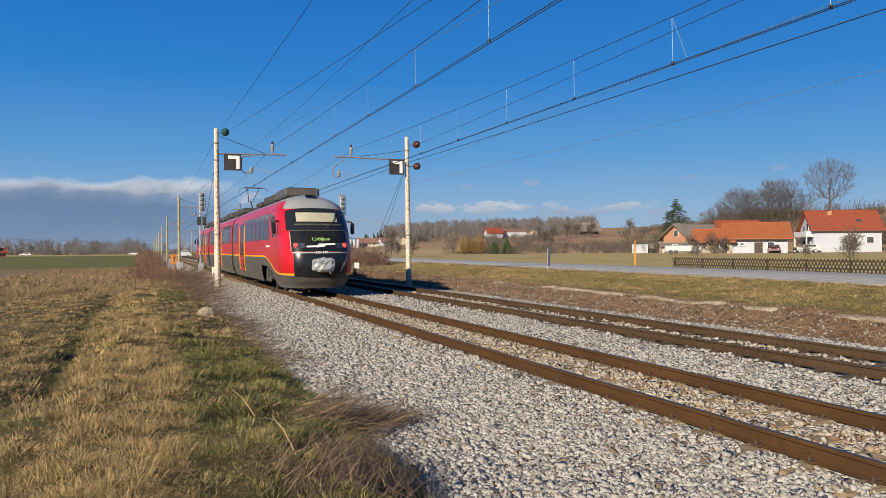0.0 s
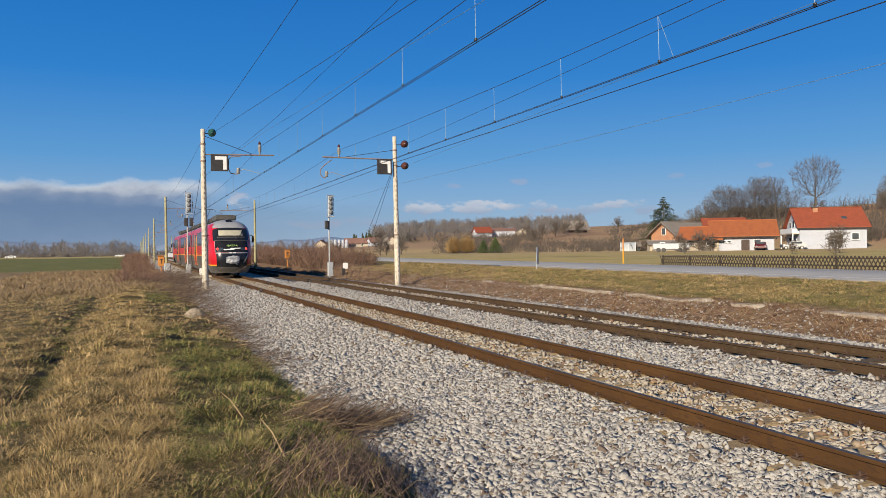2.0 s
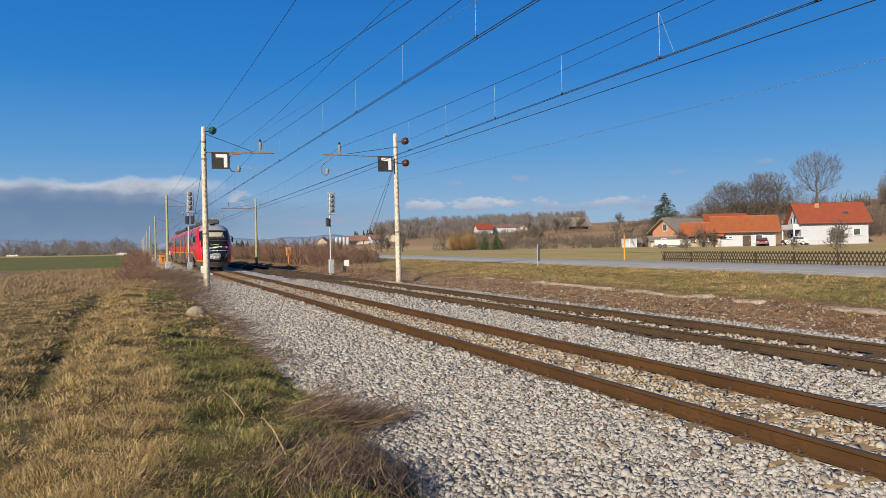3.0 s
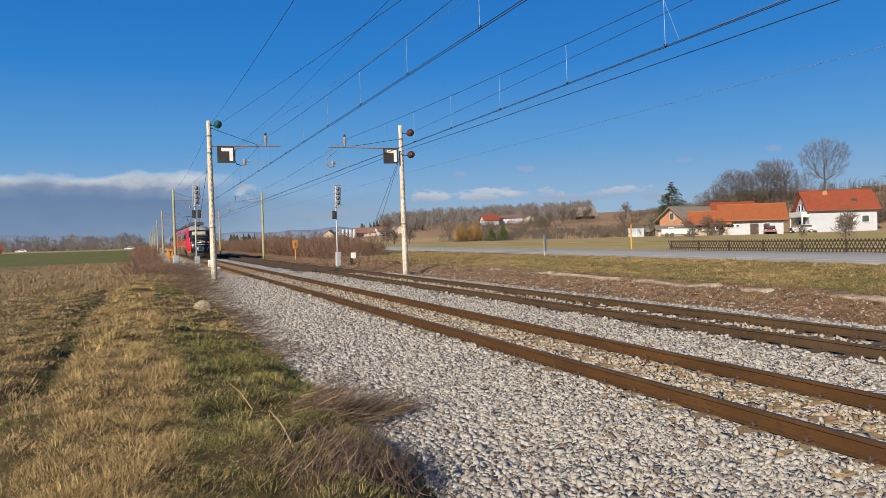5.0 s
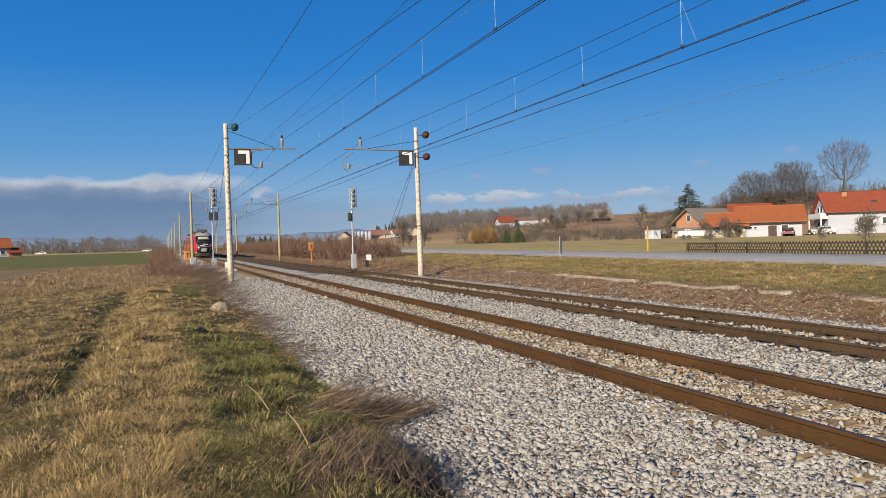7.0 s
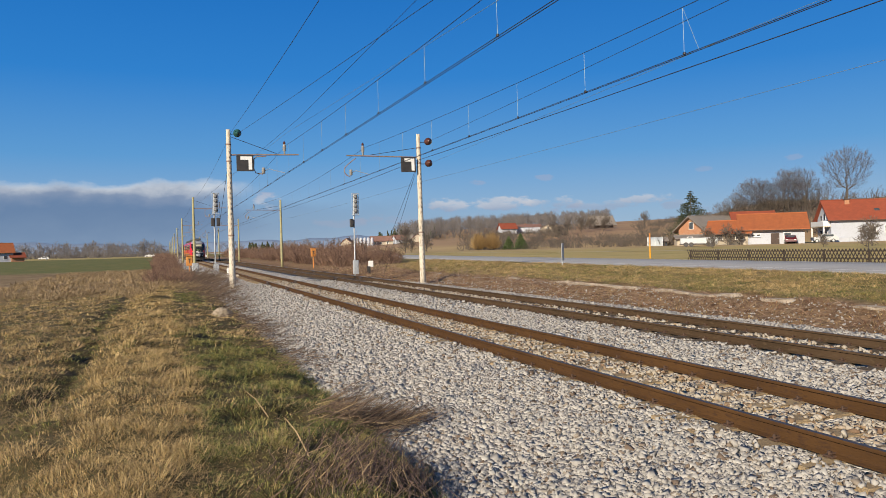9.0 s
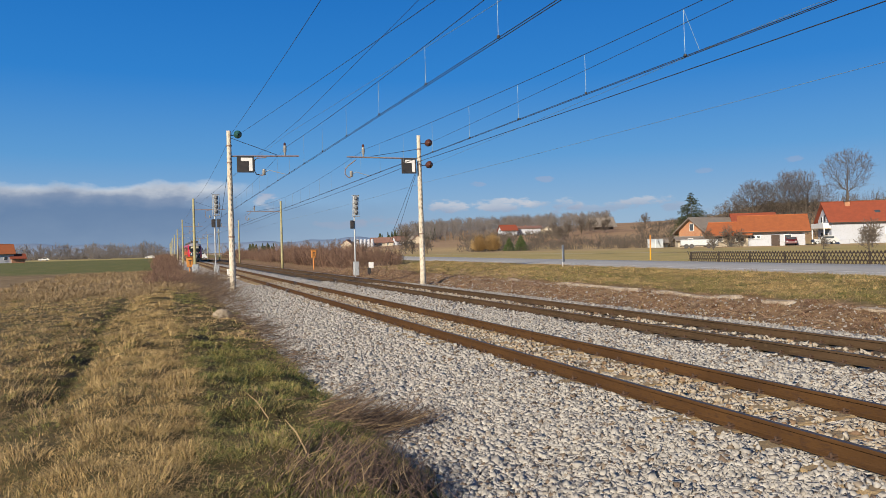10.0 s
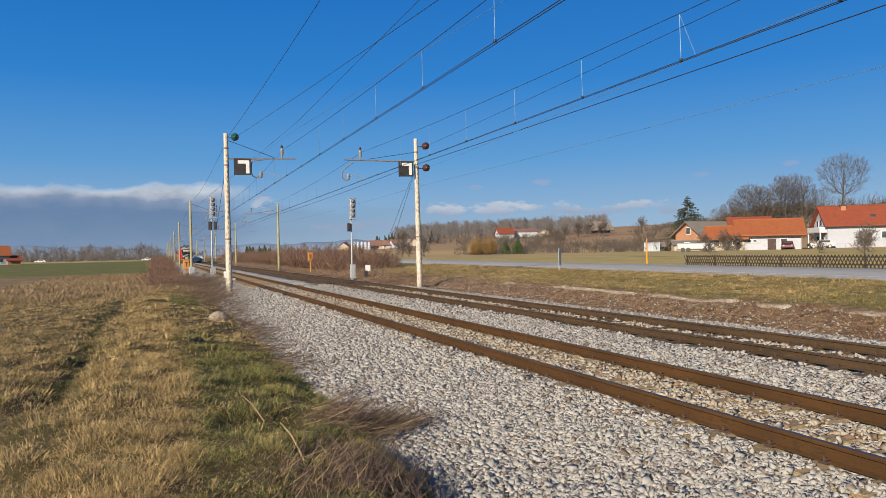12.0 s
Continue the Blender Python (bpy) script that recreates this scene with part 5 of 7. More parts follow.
def house(name, label, x, y, psi, L, W, eaves, ridge, wall, roof, wins=(), gable_wins=(), chimneys=(), over=0.6, z=None, base=0.6, door=None):
    """A gabled house. psi: heading of the ridge in degrees; the long side -y faces the viewer."""
    gz = ground(x, y) if z is None else z
    ob = thing(name, label, "house", "village houses", pose(x, y, gz, 0, 0, psi))
    b = Mesh()
    hl, hw = L / 2, W / 2
    v = [(-hl, -hw, -base), (hl, -hw, -base), (hl, hw, -base), (-hl, hw, -base), (-hl, -hw, eaves), (hl, -hw, eaves), (hl, hw, eaves), (-hl, hw, eaves), (-hl, 0, ridge - 0.12), (hl, 0, ridge - 0.12)]
    b.add(v, [(0, 1, 5, 4), (2, 3, 7, 6), (1, 2, 6, 9, 5), (3, 0, 4, 8, 7)])
    w = part("wall", b, wall, ob)
    sl = (ridge - eaves) / hw
    th = 0.22
    for s in (-1, 1):
        q = Mesh()
        ye, ze = s * (hw + over), eaves - sl * over
        pts = [(ye, ze), (0, ridge), (0, ridge + th), (ye, ze + th)]
        q.add([(xx, a, c) for xx in (-hl - over, hl + over) for a, c in pts], [(0, 1, 2, 3), (7, 6, 5, 4), (0, 4, 5, 1), (1, 5, 6, 2), (2, 6, 7, 3), (3, 7, 4, 0)])
        rf = part("roof", q, roof, ob)
        part("gutter", Mesh().tube([(-hl - over, ye, ze + 0.02), (hl + over, ye, ze + 0.02)], 0.08, 6), M_DKWOOD, rf)
    part("ridge_tiles", Mesh().tube([(-hl - over, 0, ridge + th), (hl + over, 0, ridge + th)], 0.13, 6), roof, ob)
    for wx, wz, ww, wh in wins:
        f = part("window", Mesh().box((wx, -hw, wz), (ww + 0.2, 0.12, wh + 0.2), 0.02), M_WHITE, ob, "white framed window")
        part("pane", Mesh().box((wx, -hw - 0.05, wz), (ww, 0.06, wh), 0.01), M_PANE, f)
        part("sill", Mesh().box((wx, -hw - 0.1, wz - wh / 2 - 0.13), (ww + 0.3, 0.2, 0.06), 0.01), M_GALV, f)
    for wy, wz, ww, wh in gable_wins:
        f = part("window", Mesh().box((-hl, wy, wz), (0.12, ww + 0.2, wh + 0.2), 0.02), M_WHITE, ob, "white framed window")
        part("pane", Mesh().box((-hl - 0.05, wy, wz), (0.06, ww, wh), 0.01), M_PANE, f)
    for cx, cy, ch in chimneys:
        zc = ridge - abs(cy) * sl
        c = part("chimney", Mesh().box((cx, cy, zc + ch / 2 - 0.3), (0.8, 0.6, ch + 0.6), 0.03), M_BRICK, ob)
        part("chimney_cap", Mesh().box((cx, cy, zc + ch + 0.04), (1.0, 0.8, 0.1), 0.02), M_DKWOOD, c)
    if door:
        dx, dw, dh = door
        d = part("door", Mesh().box((dx, -hw - 0.02, dh / 2), (dw, 0.08, dh), 0.02), M_DKWOOD, ob, "dark timber door")
        part("door_handle", Mesh().box((dx + dw * 0.35, -hw - 0.09, dh * 0.5), (0.12, 0.06, 0.06), 0.01), M_GALV, d)
    return ob


def village():
    # white house with a balcony gable
    wh = house("dwelling_house", "white two-storey house with an orange-red tiled roof and balcony", 116.8, 100.1, -31, 11.2, 7.6, 4.1, 7.2, M_STUCCO, M_TILERED,
               wins=[(1.2, 2.0, 0.9, 0.8), (3.7, 2.1, 1.1, 1.1)], gable_wins=[(-0.5, 4.5, 0.8, 1.2), (1.4, 4.3, 0.7, 1.0), (-1.5, 1.2, 1.0, 1.0), (1.5, 1.1, 1.2, 1.8)], chimneys=[(-2.0, -0.7, 0.8), (-4.4, 1.4, 0.9)])
    bal = part("balcony", Mesh().box((-6.2, 0, 2.7), (1.3, 7.2, 0.18), 0.02), M_CONC, wh, "white railed balcony")
    part("parapet", Mesh().box((-6.8, 0, 3.2), (0.08, 7.2, 0.85), 0.02), M_WHITE, bal)
    for k in (-3.5, 3.5):
        part("balcony_side", Mesh().box((-6.2, k, 3.2), (1.2, 0.08, 0.85), 0.02), M_WHITE, bal)
        part("balcony_post", Mesh().box((-6.7, k, 1.2), (0.2, 0.2, 2.9), 0.02), M_WHITE, bal)
    part("skylight", Mesh().box((2.4, -2.3, 5.50), (0.9, 0.7, 0.12), 0.02, Euler((0.68, 0, 0)).to_matrix()), M_PANE, wh, "roof skylight")
    part("stair_wall", Mesh().box((-4.6, -4.9, 0.1), (2.6, 2.0, 1.2), 0.1), M_STUCCO, wh, "low white terrace wall")
    # long farm building with lower wing
    house("farm_building", "long low white farm building with a broad orange tiled roof", 98.5, 101.6, -41, 9.6, 8.4, 2.7, 5.0, M_STUCCO, M_TILE,
          wins=[(-3.9, 1.5, 0.5, 0.3), (-3.1, 1.5, 0.5, 0.3), (-2.3, 1.5, 0.5, 0.3), (2.2, 1.2, 1.0, 1.2)], over=0.8, door=(0.3, 1.3, 1.8))
    house("farm_wing", "low farm wing with a weathered orange tiled roof", 93.1, 105.3, -50, 6.2, 6.6, 2.2, 4.0, M_CREAM, M_TILE, wins=[(-1.6, 1.4, 1.2, 0.9), (1.8, 1.4, 1.2, 0.9)], over=0.8)
    house("barn", "tall barn with a red tiled roof and dark timber gable", 112.5, 121.2, -33, 7.4, 7.0, 3.4, 5.5, M_DKWOOD, M_TILERED, over=0.7)
    house("brick_house", "unplastered brick house with a grey tiled roof", 103.6, 123.5, 6, 9.6, 7.0, 2.9, 5.3, M_BRICK, M_TILEGREY, gable_wins=[(0.0, 3.6, 1.0, 1.3)], wins=[(1.0, 1.6, 1.0, 1.2)], over=0.9)
    house("shed", "low grey shed with a flat sloping roof", 92.5, 116.0, -30, 4.6, 4.0, 1.2, 1.7, M_CREAM, M_TILEGREY, wins=[(0, 1.1, 0.8, 0.8)], over=0.4)
    house("shed", "low grey shed with a flat sloping roof", 90.4, 122.5, -30, 3.2, 2.6, 0.9, 1.4, M_PANE, M_TILEGREY, over=0.3)
    # houses at the foot of the far hill
    house("dwelling_house", "white house with a red roof at the foot of the hill", 171, 361, -10, 8.0, 9.0, 4.4, 7.0, M_STUCCO, M_TILERED, gable_wins=[(-1, 4, 1, 1.2), (1.5, 4, 1, 1.2)], over=0.7)
    house("long_house", "long low white building beside the red-roofed house", 184.5, 364, -26, 13.5, 8.0, 4.9, 6.0, M_STUCCO, M_TILEFADE, wins=[(0.6, 1.8, 1.2, 1.0)], chimneys=[(-1.2, 0.5, 0.9)])
    house("cream_house", "small cream house with a half-hipped roof", 195, 360, 60, 9.0, 8.0, 3.2, 5.6, M_CREAM, M_TILEGREY, gable_wins=[(0, 3.8, 0.8, 0.9)])
    house("hill_house", "timber house with a weathered grey roof on the hilltop", 160.5, 253.5, -12, 7.6, 6.5, 2.0, 4.6, M_DKWOOD, M_TILEGREY, over=1.2)
    # far village
    for x, y, psi, L, wl_, rf in ((89.8, 325, -10, 10, M_CREAM, M_TILEFADE), (96.5, 334, -30, 12, M_CREAM, M_TILEFADE), (101.5, 330, 10, 9, M_STUCCO, M_TILEFADE), (112, 335, 70, 8, M_CREAM, M_TILEFADE), (109, 342, -20, 9, M_STUCCO, M_TILEGREY), (75.5, 322, 60, 8, M_CREAM, M_TILEFADE)):
        house("village_house", "distant pale house with a red tiled roof", x, y, psi, L * 0.62, 5.0, 2.0, 3.9, wl_, rf, wins=[(-1.2, 1.1, 0.8, 0.8), (1.2, 1.1, 0.8, 0.8)], over=0.4)
    for k in range(5):
        q = thing("storage_silo", "small white storage silo", "silo", "row of silos", pose(79.2 + k * 1.65, 319.5, ground(82, 319)))
        part("tank", Mesh().lathe([(0.68, 0.0), (0.72, 0.2), (0.72, 3.2), (0.5, 3.8), (0.0, 4.0)], n=12), M_STUCCO, q, smooth=True)
        part("silo_foot", Mesh().lathe([(0.6, -0.5), (0.6, 0.05)], n=10), M_GALV, q)
    # across the field on the other side
    house("field_house", "white house with an orange roof beyond the field", -54.2, 300.0, 20, 8.0, 6.0, 3.6, 6.4, M_STUCCO, M_TILE, gable_wins=[(0, 3.2, 0.8, 1.0)], wins=[(1.5, 1.6, 1.0, 1.2)])
    house("annex", "low brown annex beside the field house", -48.6, 300.0, 20, 4.0, 3.5, 1.7, 2.9, M_BRICK, M_TILERED)


village()


def farm_track():
    xs = np.linspace(28.9, 62, 36)
    b = Mesh()
    for x in xs:
        y = lerp_table([(28.9, 121), (37, 117), (42, 108), (46, 96), (50, 80), (55, 71), (62, 66)], x)
        for k in (-0.8, 0.8):
            b.v.append((x + k * 0.45, y + k, ground(x + k * 0.45, y + k) + 0.05))
    b.f = [(i * 2, i * 2 + 2, i * 2 + 3, i * 2 + 1) for i in range(len(xs) - 1)]
    tagged(part("farm_track", b, M_CREAM), "pale gravel farm track across the meadow", "track", kind="structure")


farm_track()


def car(name, label, m, mat_, l=4.2, h=1.5):
    ob = thing(name, label, "car", "", m)
    prof = [(-l / 2, 0.35), (-l / 2 + 0.05, 0.75), (-l / 2 + 0.2, 0.9), (-l * 0.22, 0.98), (-l * 0.08, h - 0.08), (l * 0.05, h), (l * 0.3, h - 0.06), (l * 0.46, 0.95), (l / 2, 0.85), (l / 2, 0.35)]
    q = Mesh()
    q.prism(prof, 1.7, Matrix(((1, 0, 0, 0), (0, 0, -1, 0.85), (0, 1, 0, 0), (0, 0, 0, 1))))
    bd = part("body", q, mat_, ob)
    part("windscreen", Mesh().box((-l * 0.16, 0, h - 0.27), (0.06, 1.4, 0.5), 0.01, Euler((0, 0.75, 0)).to_matrix()), M_PANE, bd)
    for s in (-1, 1):
        part("headlight", Mesh().box((-l / 2 + 0.03, s * 0.62, 0.7), (0.08, 0.3, 0.14), 0.02), M_GALV, bd)
        part("side_glass", Mesh().box((l * 0.1, s * 0.85, h - 0.32), (l * 0.42, 0.03, 0.36), 0.01), M_PANE, bd)
        for k in (-0.3, 0.3):
            w = part("wheel", Mesh().lathe([(0.2, -0.09), (0.31, -0.1), (0.32, 0.0), (0.31, 0.1), (0.2, 0.09)], (l * k, s * 0.76, 0.32), 16, "Y"), M_SIGNBLK, ob)
            part("rim", Mesh().lathe([(0.0, s * 0.105), (0.19, s * 0.10), (0.19, s * 0.08), (0.0, s * 0.08)], (l * k, s * 0.76, 0.32), 12, "Y"), M_GALV, w)
    return ob


M_CARRED = surf("dark_red_car_paint", (0.10, 0.010, 0.012), (0.08, 0.009, 0.011), 2, 0.3)
M_CARGREY = surf("pale_grey_car_paint", (0.5, 0.51, 0.52), (0.45, 0.46, 0.47), 2, 0.3)


M_POLY = surf("cloudy_polythene", (0.36, 0.39, 0.41), (0.30, 0.33, 0.35), 1, 0.5)


def vehicles():
    car("parked_car", "dark red car parked before the farm building", pose(96.6, 95.6, ground(96.6, 95.6), 0, 0, 48), M_CARRED, 3.6, 1.4)
    car("parked_car", "pale grey car parked by the white house", pose(106.6, 98.0, ground(106.6, 98), 0, 0, -40), M_CARGREY, 4.2, 1.5)
    car("white_van", "white van on the far level crossing", pose(10.4, 252, -0.2, 0, 0, 10), M_WHITE, 4.8, 2.1)
    for x, y in ((-51.0, 380), (-6.5, 390)):
        car("far_car", "small white car beyond the field", pose(x, y, -0.3, 0, 0, 5), M_WHITE, 4.4, 1.5)
    tl = thing("flat_trailer", "pale blue-grey tarpaulin covered trailer", "trailer", "", pose(79.2, 96.9, ground(79, 97), 0, 0, -38))
    part("load", Mesh().box((0, 0, 0.9), (5.6, 2.1, 1.0), 0.12), M_GALV, tl)
    part("bed", Mesh().box((0, 0, 0.34), (5.8, 2.0, 0.12), 0.03), M_DKWOOD, tl)
    for k in (-1.9, -1.1, 1.4, 2.1):
        part("wheel", Mesh().lathe([(0.2, -1.1), (0.35, -1.1), (0.36, -0.9), (0.2, -0.9)], (k, 0, 0.35), 14, "Y"), M_SIGNBLK, tl)
    gh = thing("polytunnel", "translucent white polytunnel greenhouse", "greenhouse", "", pose(89.0, 121.5, ground(89, 121), 0, 0, -35))
    arc = [(1.2 * math.cos(a), 1.7 * math.sin(a)) for a in np.linspace(0, math.pi, 13)]
    part("cover", Mesh().grid(lambda i, s: (s, arc[i][0], arc[i][1]), list(range(13)), [-1.4, 1.4]).add([(-1.4, a, c) for a, c in arc], [tuple(range(13))]).add([(1.4, a, c) for a, c in arc], [tuple(range(12, -1, -1))]), M_POLY, gh)
    for k in (-1.4, 0, 1.4):
        part("hoop", Mesh().tube([(k, a * 1.01, c * 1.01) for a, c in arc], 0.04, 5), M_WHITE, gh)


vehicles()

# ---- trees, shrubs, woods ----
M_BARK = surf("grey_brown_bark", (0.13, 0.108, 0.085), (0.095, 0.078, 0.062), 3, 0.95, c3=(0.16, 0.13, 0.10), fine=20)
M_TWIG = surf("bare_brown_twigs", (0.15, 0.122, 0.098), (0.095, 0.078, 0.064), 0.4, 0.95, island=True)
M_TWIGRED = surf("reddish_bramble_twigs", (0.36, 0.245, 0.165), (0.19, 0.12, 0.085), 0.6, 0.95, island=True)
M_THICKET = surf("dark_thicket_twigs", (0.27, 0.165, 0.115), (0.13, 0.08, 0.058), 0.6, 0.95, island=True)
M_TWIGDK = surf("dark_dead_twigs", (0.20, 0.135, 0.09), (0.09, 0.062, 0.044), 1.5, 0.95, island=True)
M_WOODS = surf("grey_winter_wood", (0.20, 0.18, 0.17), (0.135, 0.122, 0.118), 0.05, 0.95, island=True)
M_WILLOW = surf("yellow_willow_twigs", (0.42, 0.28, 0.12), (0.30, 0.20, 0.09), 0.5, 0.9, island=True)
M_NEEDLE = surf("dark_fir_needles", (0.030, 0.042, 0.016), (0.055, 0.062, 0.026), 1.0, 0.9, island=True)
M_SHRUBGRN = surf("green_shrub_leaves", (0.045, 0.085, 0.022), (0.09, 0.12, 0.035), 1.0, 0.8, island=True)


class Sticks:
    """Tapered three-sided sticks gathered in one mesh."""

    def __init__(self):
        self.a, self.b, self.r0, self.r1 = [], [], [], []

    def add(self, a, b, r0, r1):
        self.a.append(a), self.b.append(b), self.r0.append(r0), self.r1.append(r1)

    def arrays(self):
        a, b = np.array(self.a, float), np.array(self.b, float)
        r0, r1 = np.array(self.r0)[:, None], np.array(self.r1)[:, None]
        d = b - a
        d /= np.linalg.norm(d, axis=1, keepdims=True) + 1e-9
        ref = np.where(np.abs(d[:, 2:3]) < 0.9, np.array([[0, 0, 1.0]]), np.array([[1.0, 0, 0]]))
        u = np.cross(d, ref)
        u /= np.linalg.norm(u, axis=1, keepdims=True) + 1e-9
        w = np.cross(d, u)
        vs = []
        for p, r in ((a, r0), (b, r1)):
            for k in range(3):
                t = 2 * math.pi * k / 3
                vs.append(p + r * (u * math.cos(t) + w * math.sin(t)))
        v = np.stack(vs, 1).reshape(-1, 3)
        n = len(a)
        k = np.arange(n)[:, None] * 6
        f = np.concatenate([k + np.array([[i, (i + 1) % 3, 3 + (i + 1) % 3, 3 + i]]) for i in range(3)], 0)
        return v, f


def grow(st_limb, st_twig, p, d, length, rad, level, rng, bend=0.25, spread=0.75, up=0.12, kids=(3, 4), twig_r=0.012):
    """A branch with its side branches."""
    segs = 4 if level > 1 else 2
    for k in range(segs):
        q = p + d * (length / segs)
        r0, r1 = rad * (1 - 0.45 * k / segs), rad * (1 - 0.45 * (k + 1) / segs)
        (st_limb if level > 1 else st_twig).add(p, q, max(r0, twig_r), max(r1, twig_r * 0.6))
        p = q
        d = d + rng.normal(0, bend, 3) * 0.5 + np.array([0, 0, up])
        d = d / np.linalg.norm(d)
        if level > 0 and (k > 0 or level < 3):
            for _ in range(rng.integers(kids[0], kids[1] + 1) if k == segs - 1 else rng.integers(1, 3)):
                e = d + rng.normal(0, spread, 3)
                e[2] += 0.1
                e = e / np.linalg.norm(e)
                grow(st_limb, st_twig, p, e, length * rng.uniform(0.55, 0.75), rad * 0.52, level - 1, rng, bend, spread, up, kids, twig_r)


def bare_tree(name, label, height, seed, level=4, rad=None, spread=0.6, twig=None, bark=None, twig_r=0.03, trunk=0.32, kids=(2, 3), bend=0.12):
    rng = np.random.default_rng(seed)
    limb, tw = Sticks(), Sticks()
    grow(limb, tw, np.array([0, 0, -0.4]), np.array([0.02, 0.01, 1.0]), height * trunk + 0.4, rad or height * 0.022, level, rng, bend, spread, 0.08, kids, twig_r)
    ob = thing(name, label, "tree", "bare trees")
    v, f = limb.arrays()
    o = soup("trunk", v, f, bark or M_BARK, True)
    top = max(v[:, 2].max(), tw.arrays()[0][:, 2].max())
    o.parent = ob
    v2, f2 = tw.arrays()
    o2 = soup("crown", v2, f2, twig or M_TWIG)
    o2.parent = ob
    o2["label"] = "fine bare twigs"
    s = height / top
    ob.scale = (s, s, s)
    return ob


def crown_tree(name, label, height, width, seed, n=520, trunk=0.30, twigs=3, rad=0.3, twig_r=0.010, balance=0.45, egg=0.55):
    """A bare tree whose limbs reach evenly through a rounded crown."""
    rng = np.random.default_rng(seed)
    zc = height * (trunk + (1 - trunk) * egg)
    pts = []
    while len(pts) < n:
        w = rng.uniform(-1, 1, 3)
        r = np.linalg.norm(w)
        if r > 1 or rng.uniform() > 0.35 + 0.65 * r:
            continue
        up = w[2] * (height - zc) if w[2] > 0 else w[2] * (zc - height * trunk)
        k = 1 + 0.13 * noise.noise(Vector(w * 2.2) + Vector((seed, 0, 0)))
        pts.append((w[0] * width / 2 * k, w[1] * width / 2 * k, zc + up * k))
    pts = np.array(pts)
    stem = [np.array([0.02 * math.sin(k * 1.3), 0.02 * math.cos(k), -0.4 + (height * 0.62 + 0.4) * k / 9]) for k in range(10)]
    nodes, par, run = list(stem), [-1] + list(range(9)), [s[2] + 0.4 for s in stem]
    for p in pts[np.argsort(np.linalg.norm(pts - np.array([0, 0, height * trunk]), axis=1))]:
        q = np.array(nodes)
        d = np.linalg.norm(q - p, axis=1)
        cost = d + balance * np.array(run) + 1.5 * np.maximum(0, q[:, 2] - p[2]) + 99 * (q[:, 2] < height * trunk * 0.75)
        i = int(np.argmin(cost))
        nodes.append(p), par.append(i), run.append(run[i] + d[i])
    load = np.ones(len(nodes))
    for i in range(len(nodes) - 1, 0, -1):
        load[par[i]] += load[i]
    thick = np.maximum(twig_r, rad * (load / load[0]) ** 0.6)
    limb, tw = Sticks(), Sticks()
    for i in range(1, len(nodes)):
        a, b = nodes[par[i]], nodes[i]
        t0 = thick[i] if i > 9 else thick[par[i]]
        m = (a + b) / 2 + rng.normal(0, 0.05, 3) * np.linalg.norm(b - a) * (i > 9)
        (limb if load[i] > 3 else tw).add(a, m, t0, thick[i]), (limb if load[i] > 3 else tw).add(m, b, thick[i], thick[i] * 0.85)
        if i > 9:
            d = (b - a) / (np.linalg.norm(b - a) + 1e-6) + (b - np.array([0, 0, height * 0.45])) * 0.09
            for _ in range(twigs):
                s = a + (b - a) * rng.uniform(0.3, 1.0)
                e = s + (d + rng.normal(0, 0.55, 3) + np.array([0, 0, 0.2])) * rng.uniform(0.25, 0.6) * height / 13
                tw.add(s, e, twig_r, twig_r * 0.5)
    ob = thing(name, label, "tree", "bare trees")
    o = soup("trunk", *limb.arrays(), M_BARK, True)
    o.parent = ob
    o = soup("crown", *tw.arrays(), M_TWIG)
    o.parent = ob
    o["label"] = "fine bare twigs"
    return ob


def stand(ob, x, y, s=1.0, rz=0.0, z=None):
    ob.matrix_basis = pose(x, y, ground(x, y) - 0.1 if z is None else z, 0, 0, rz) @ Matrix.Scale(ob.scale.x * s, 4)
    return ob


def plant(ob, x, y, s=1.0, rz=0.0):
    c = copy_thing(ob, pose(x, y, ground(x, y) - 0.1, 0, 0, rz))
    c.scale = ob.scale * s
    return c


def conifer(name, label, h, w, seed, mat_):
    rng = np.random.default_rng(seed)
    ob = thing(name, label, "tree", "evergreens")
    part("trunk", Mesh().tube([(0, 0, -0.3), (0, 0, h * 0.5), (0, 0, h * 0.96)], [h * 0.02, h * 0.012, 0.03], 7), M_BARK, ob)
    st = Sticks()
    for k in range(26):
        z = h * (0.10 + 0.88 * k / 26)
        r = w * (1 - k / 26) ** 0.85 + 0.12
        for j in range(11):
            a = rng.uniform(0, 6.283)
            rr = r * rng.uniform(0.7, 1.1)
            tip = np.array([math.cos(a) * rr, math.sin(a) * rr, z - rr * 0.10 + rng.normal(0, 0.05) * h * 0.1])
            root = np.array([0, 0, z + 0.1])
            st.add(root, tip, 0.04, 0.02)
            for q in range(9):
                t = rng.uniform(0.25, 1.0)
                p = root + (tip - root) * t
                e = p + rng.normal(0, 0.11, 3) * rr * 0.9 + np.array([0, 0, -0.05 * rr])
                st.add(p, e, 0.075 * h / 12, 0.02)
    v, f = st.arrays()
    o = soup("crown", v, f, mat_)
    o.parent = ob
    return ob


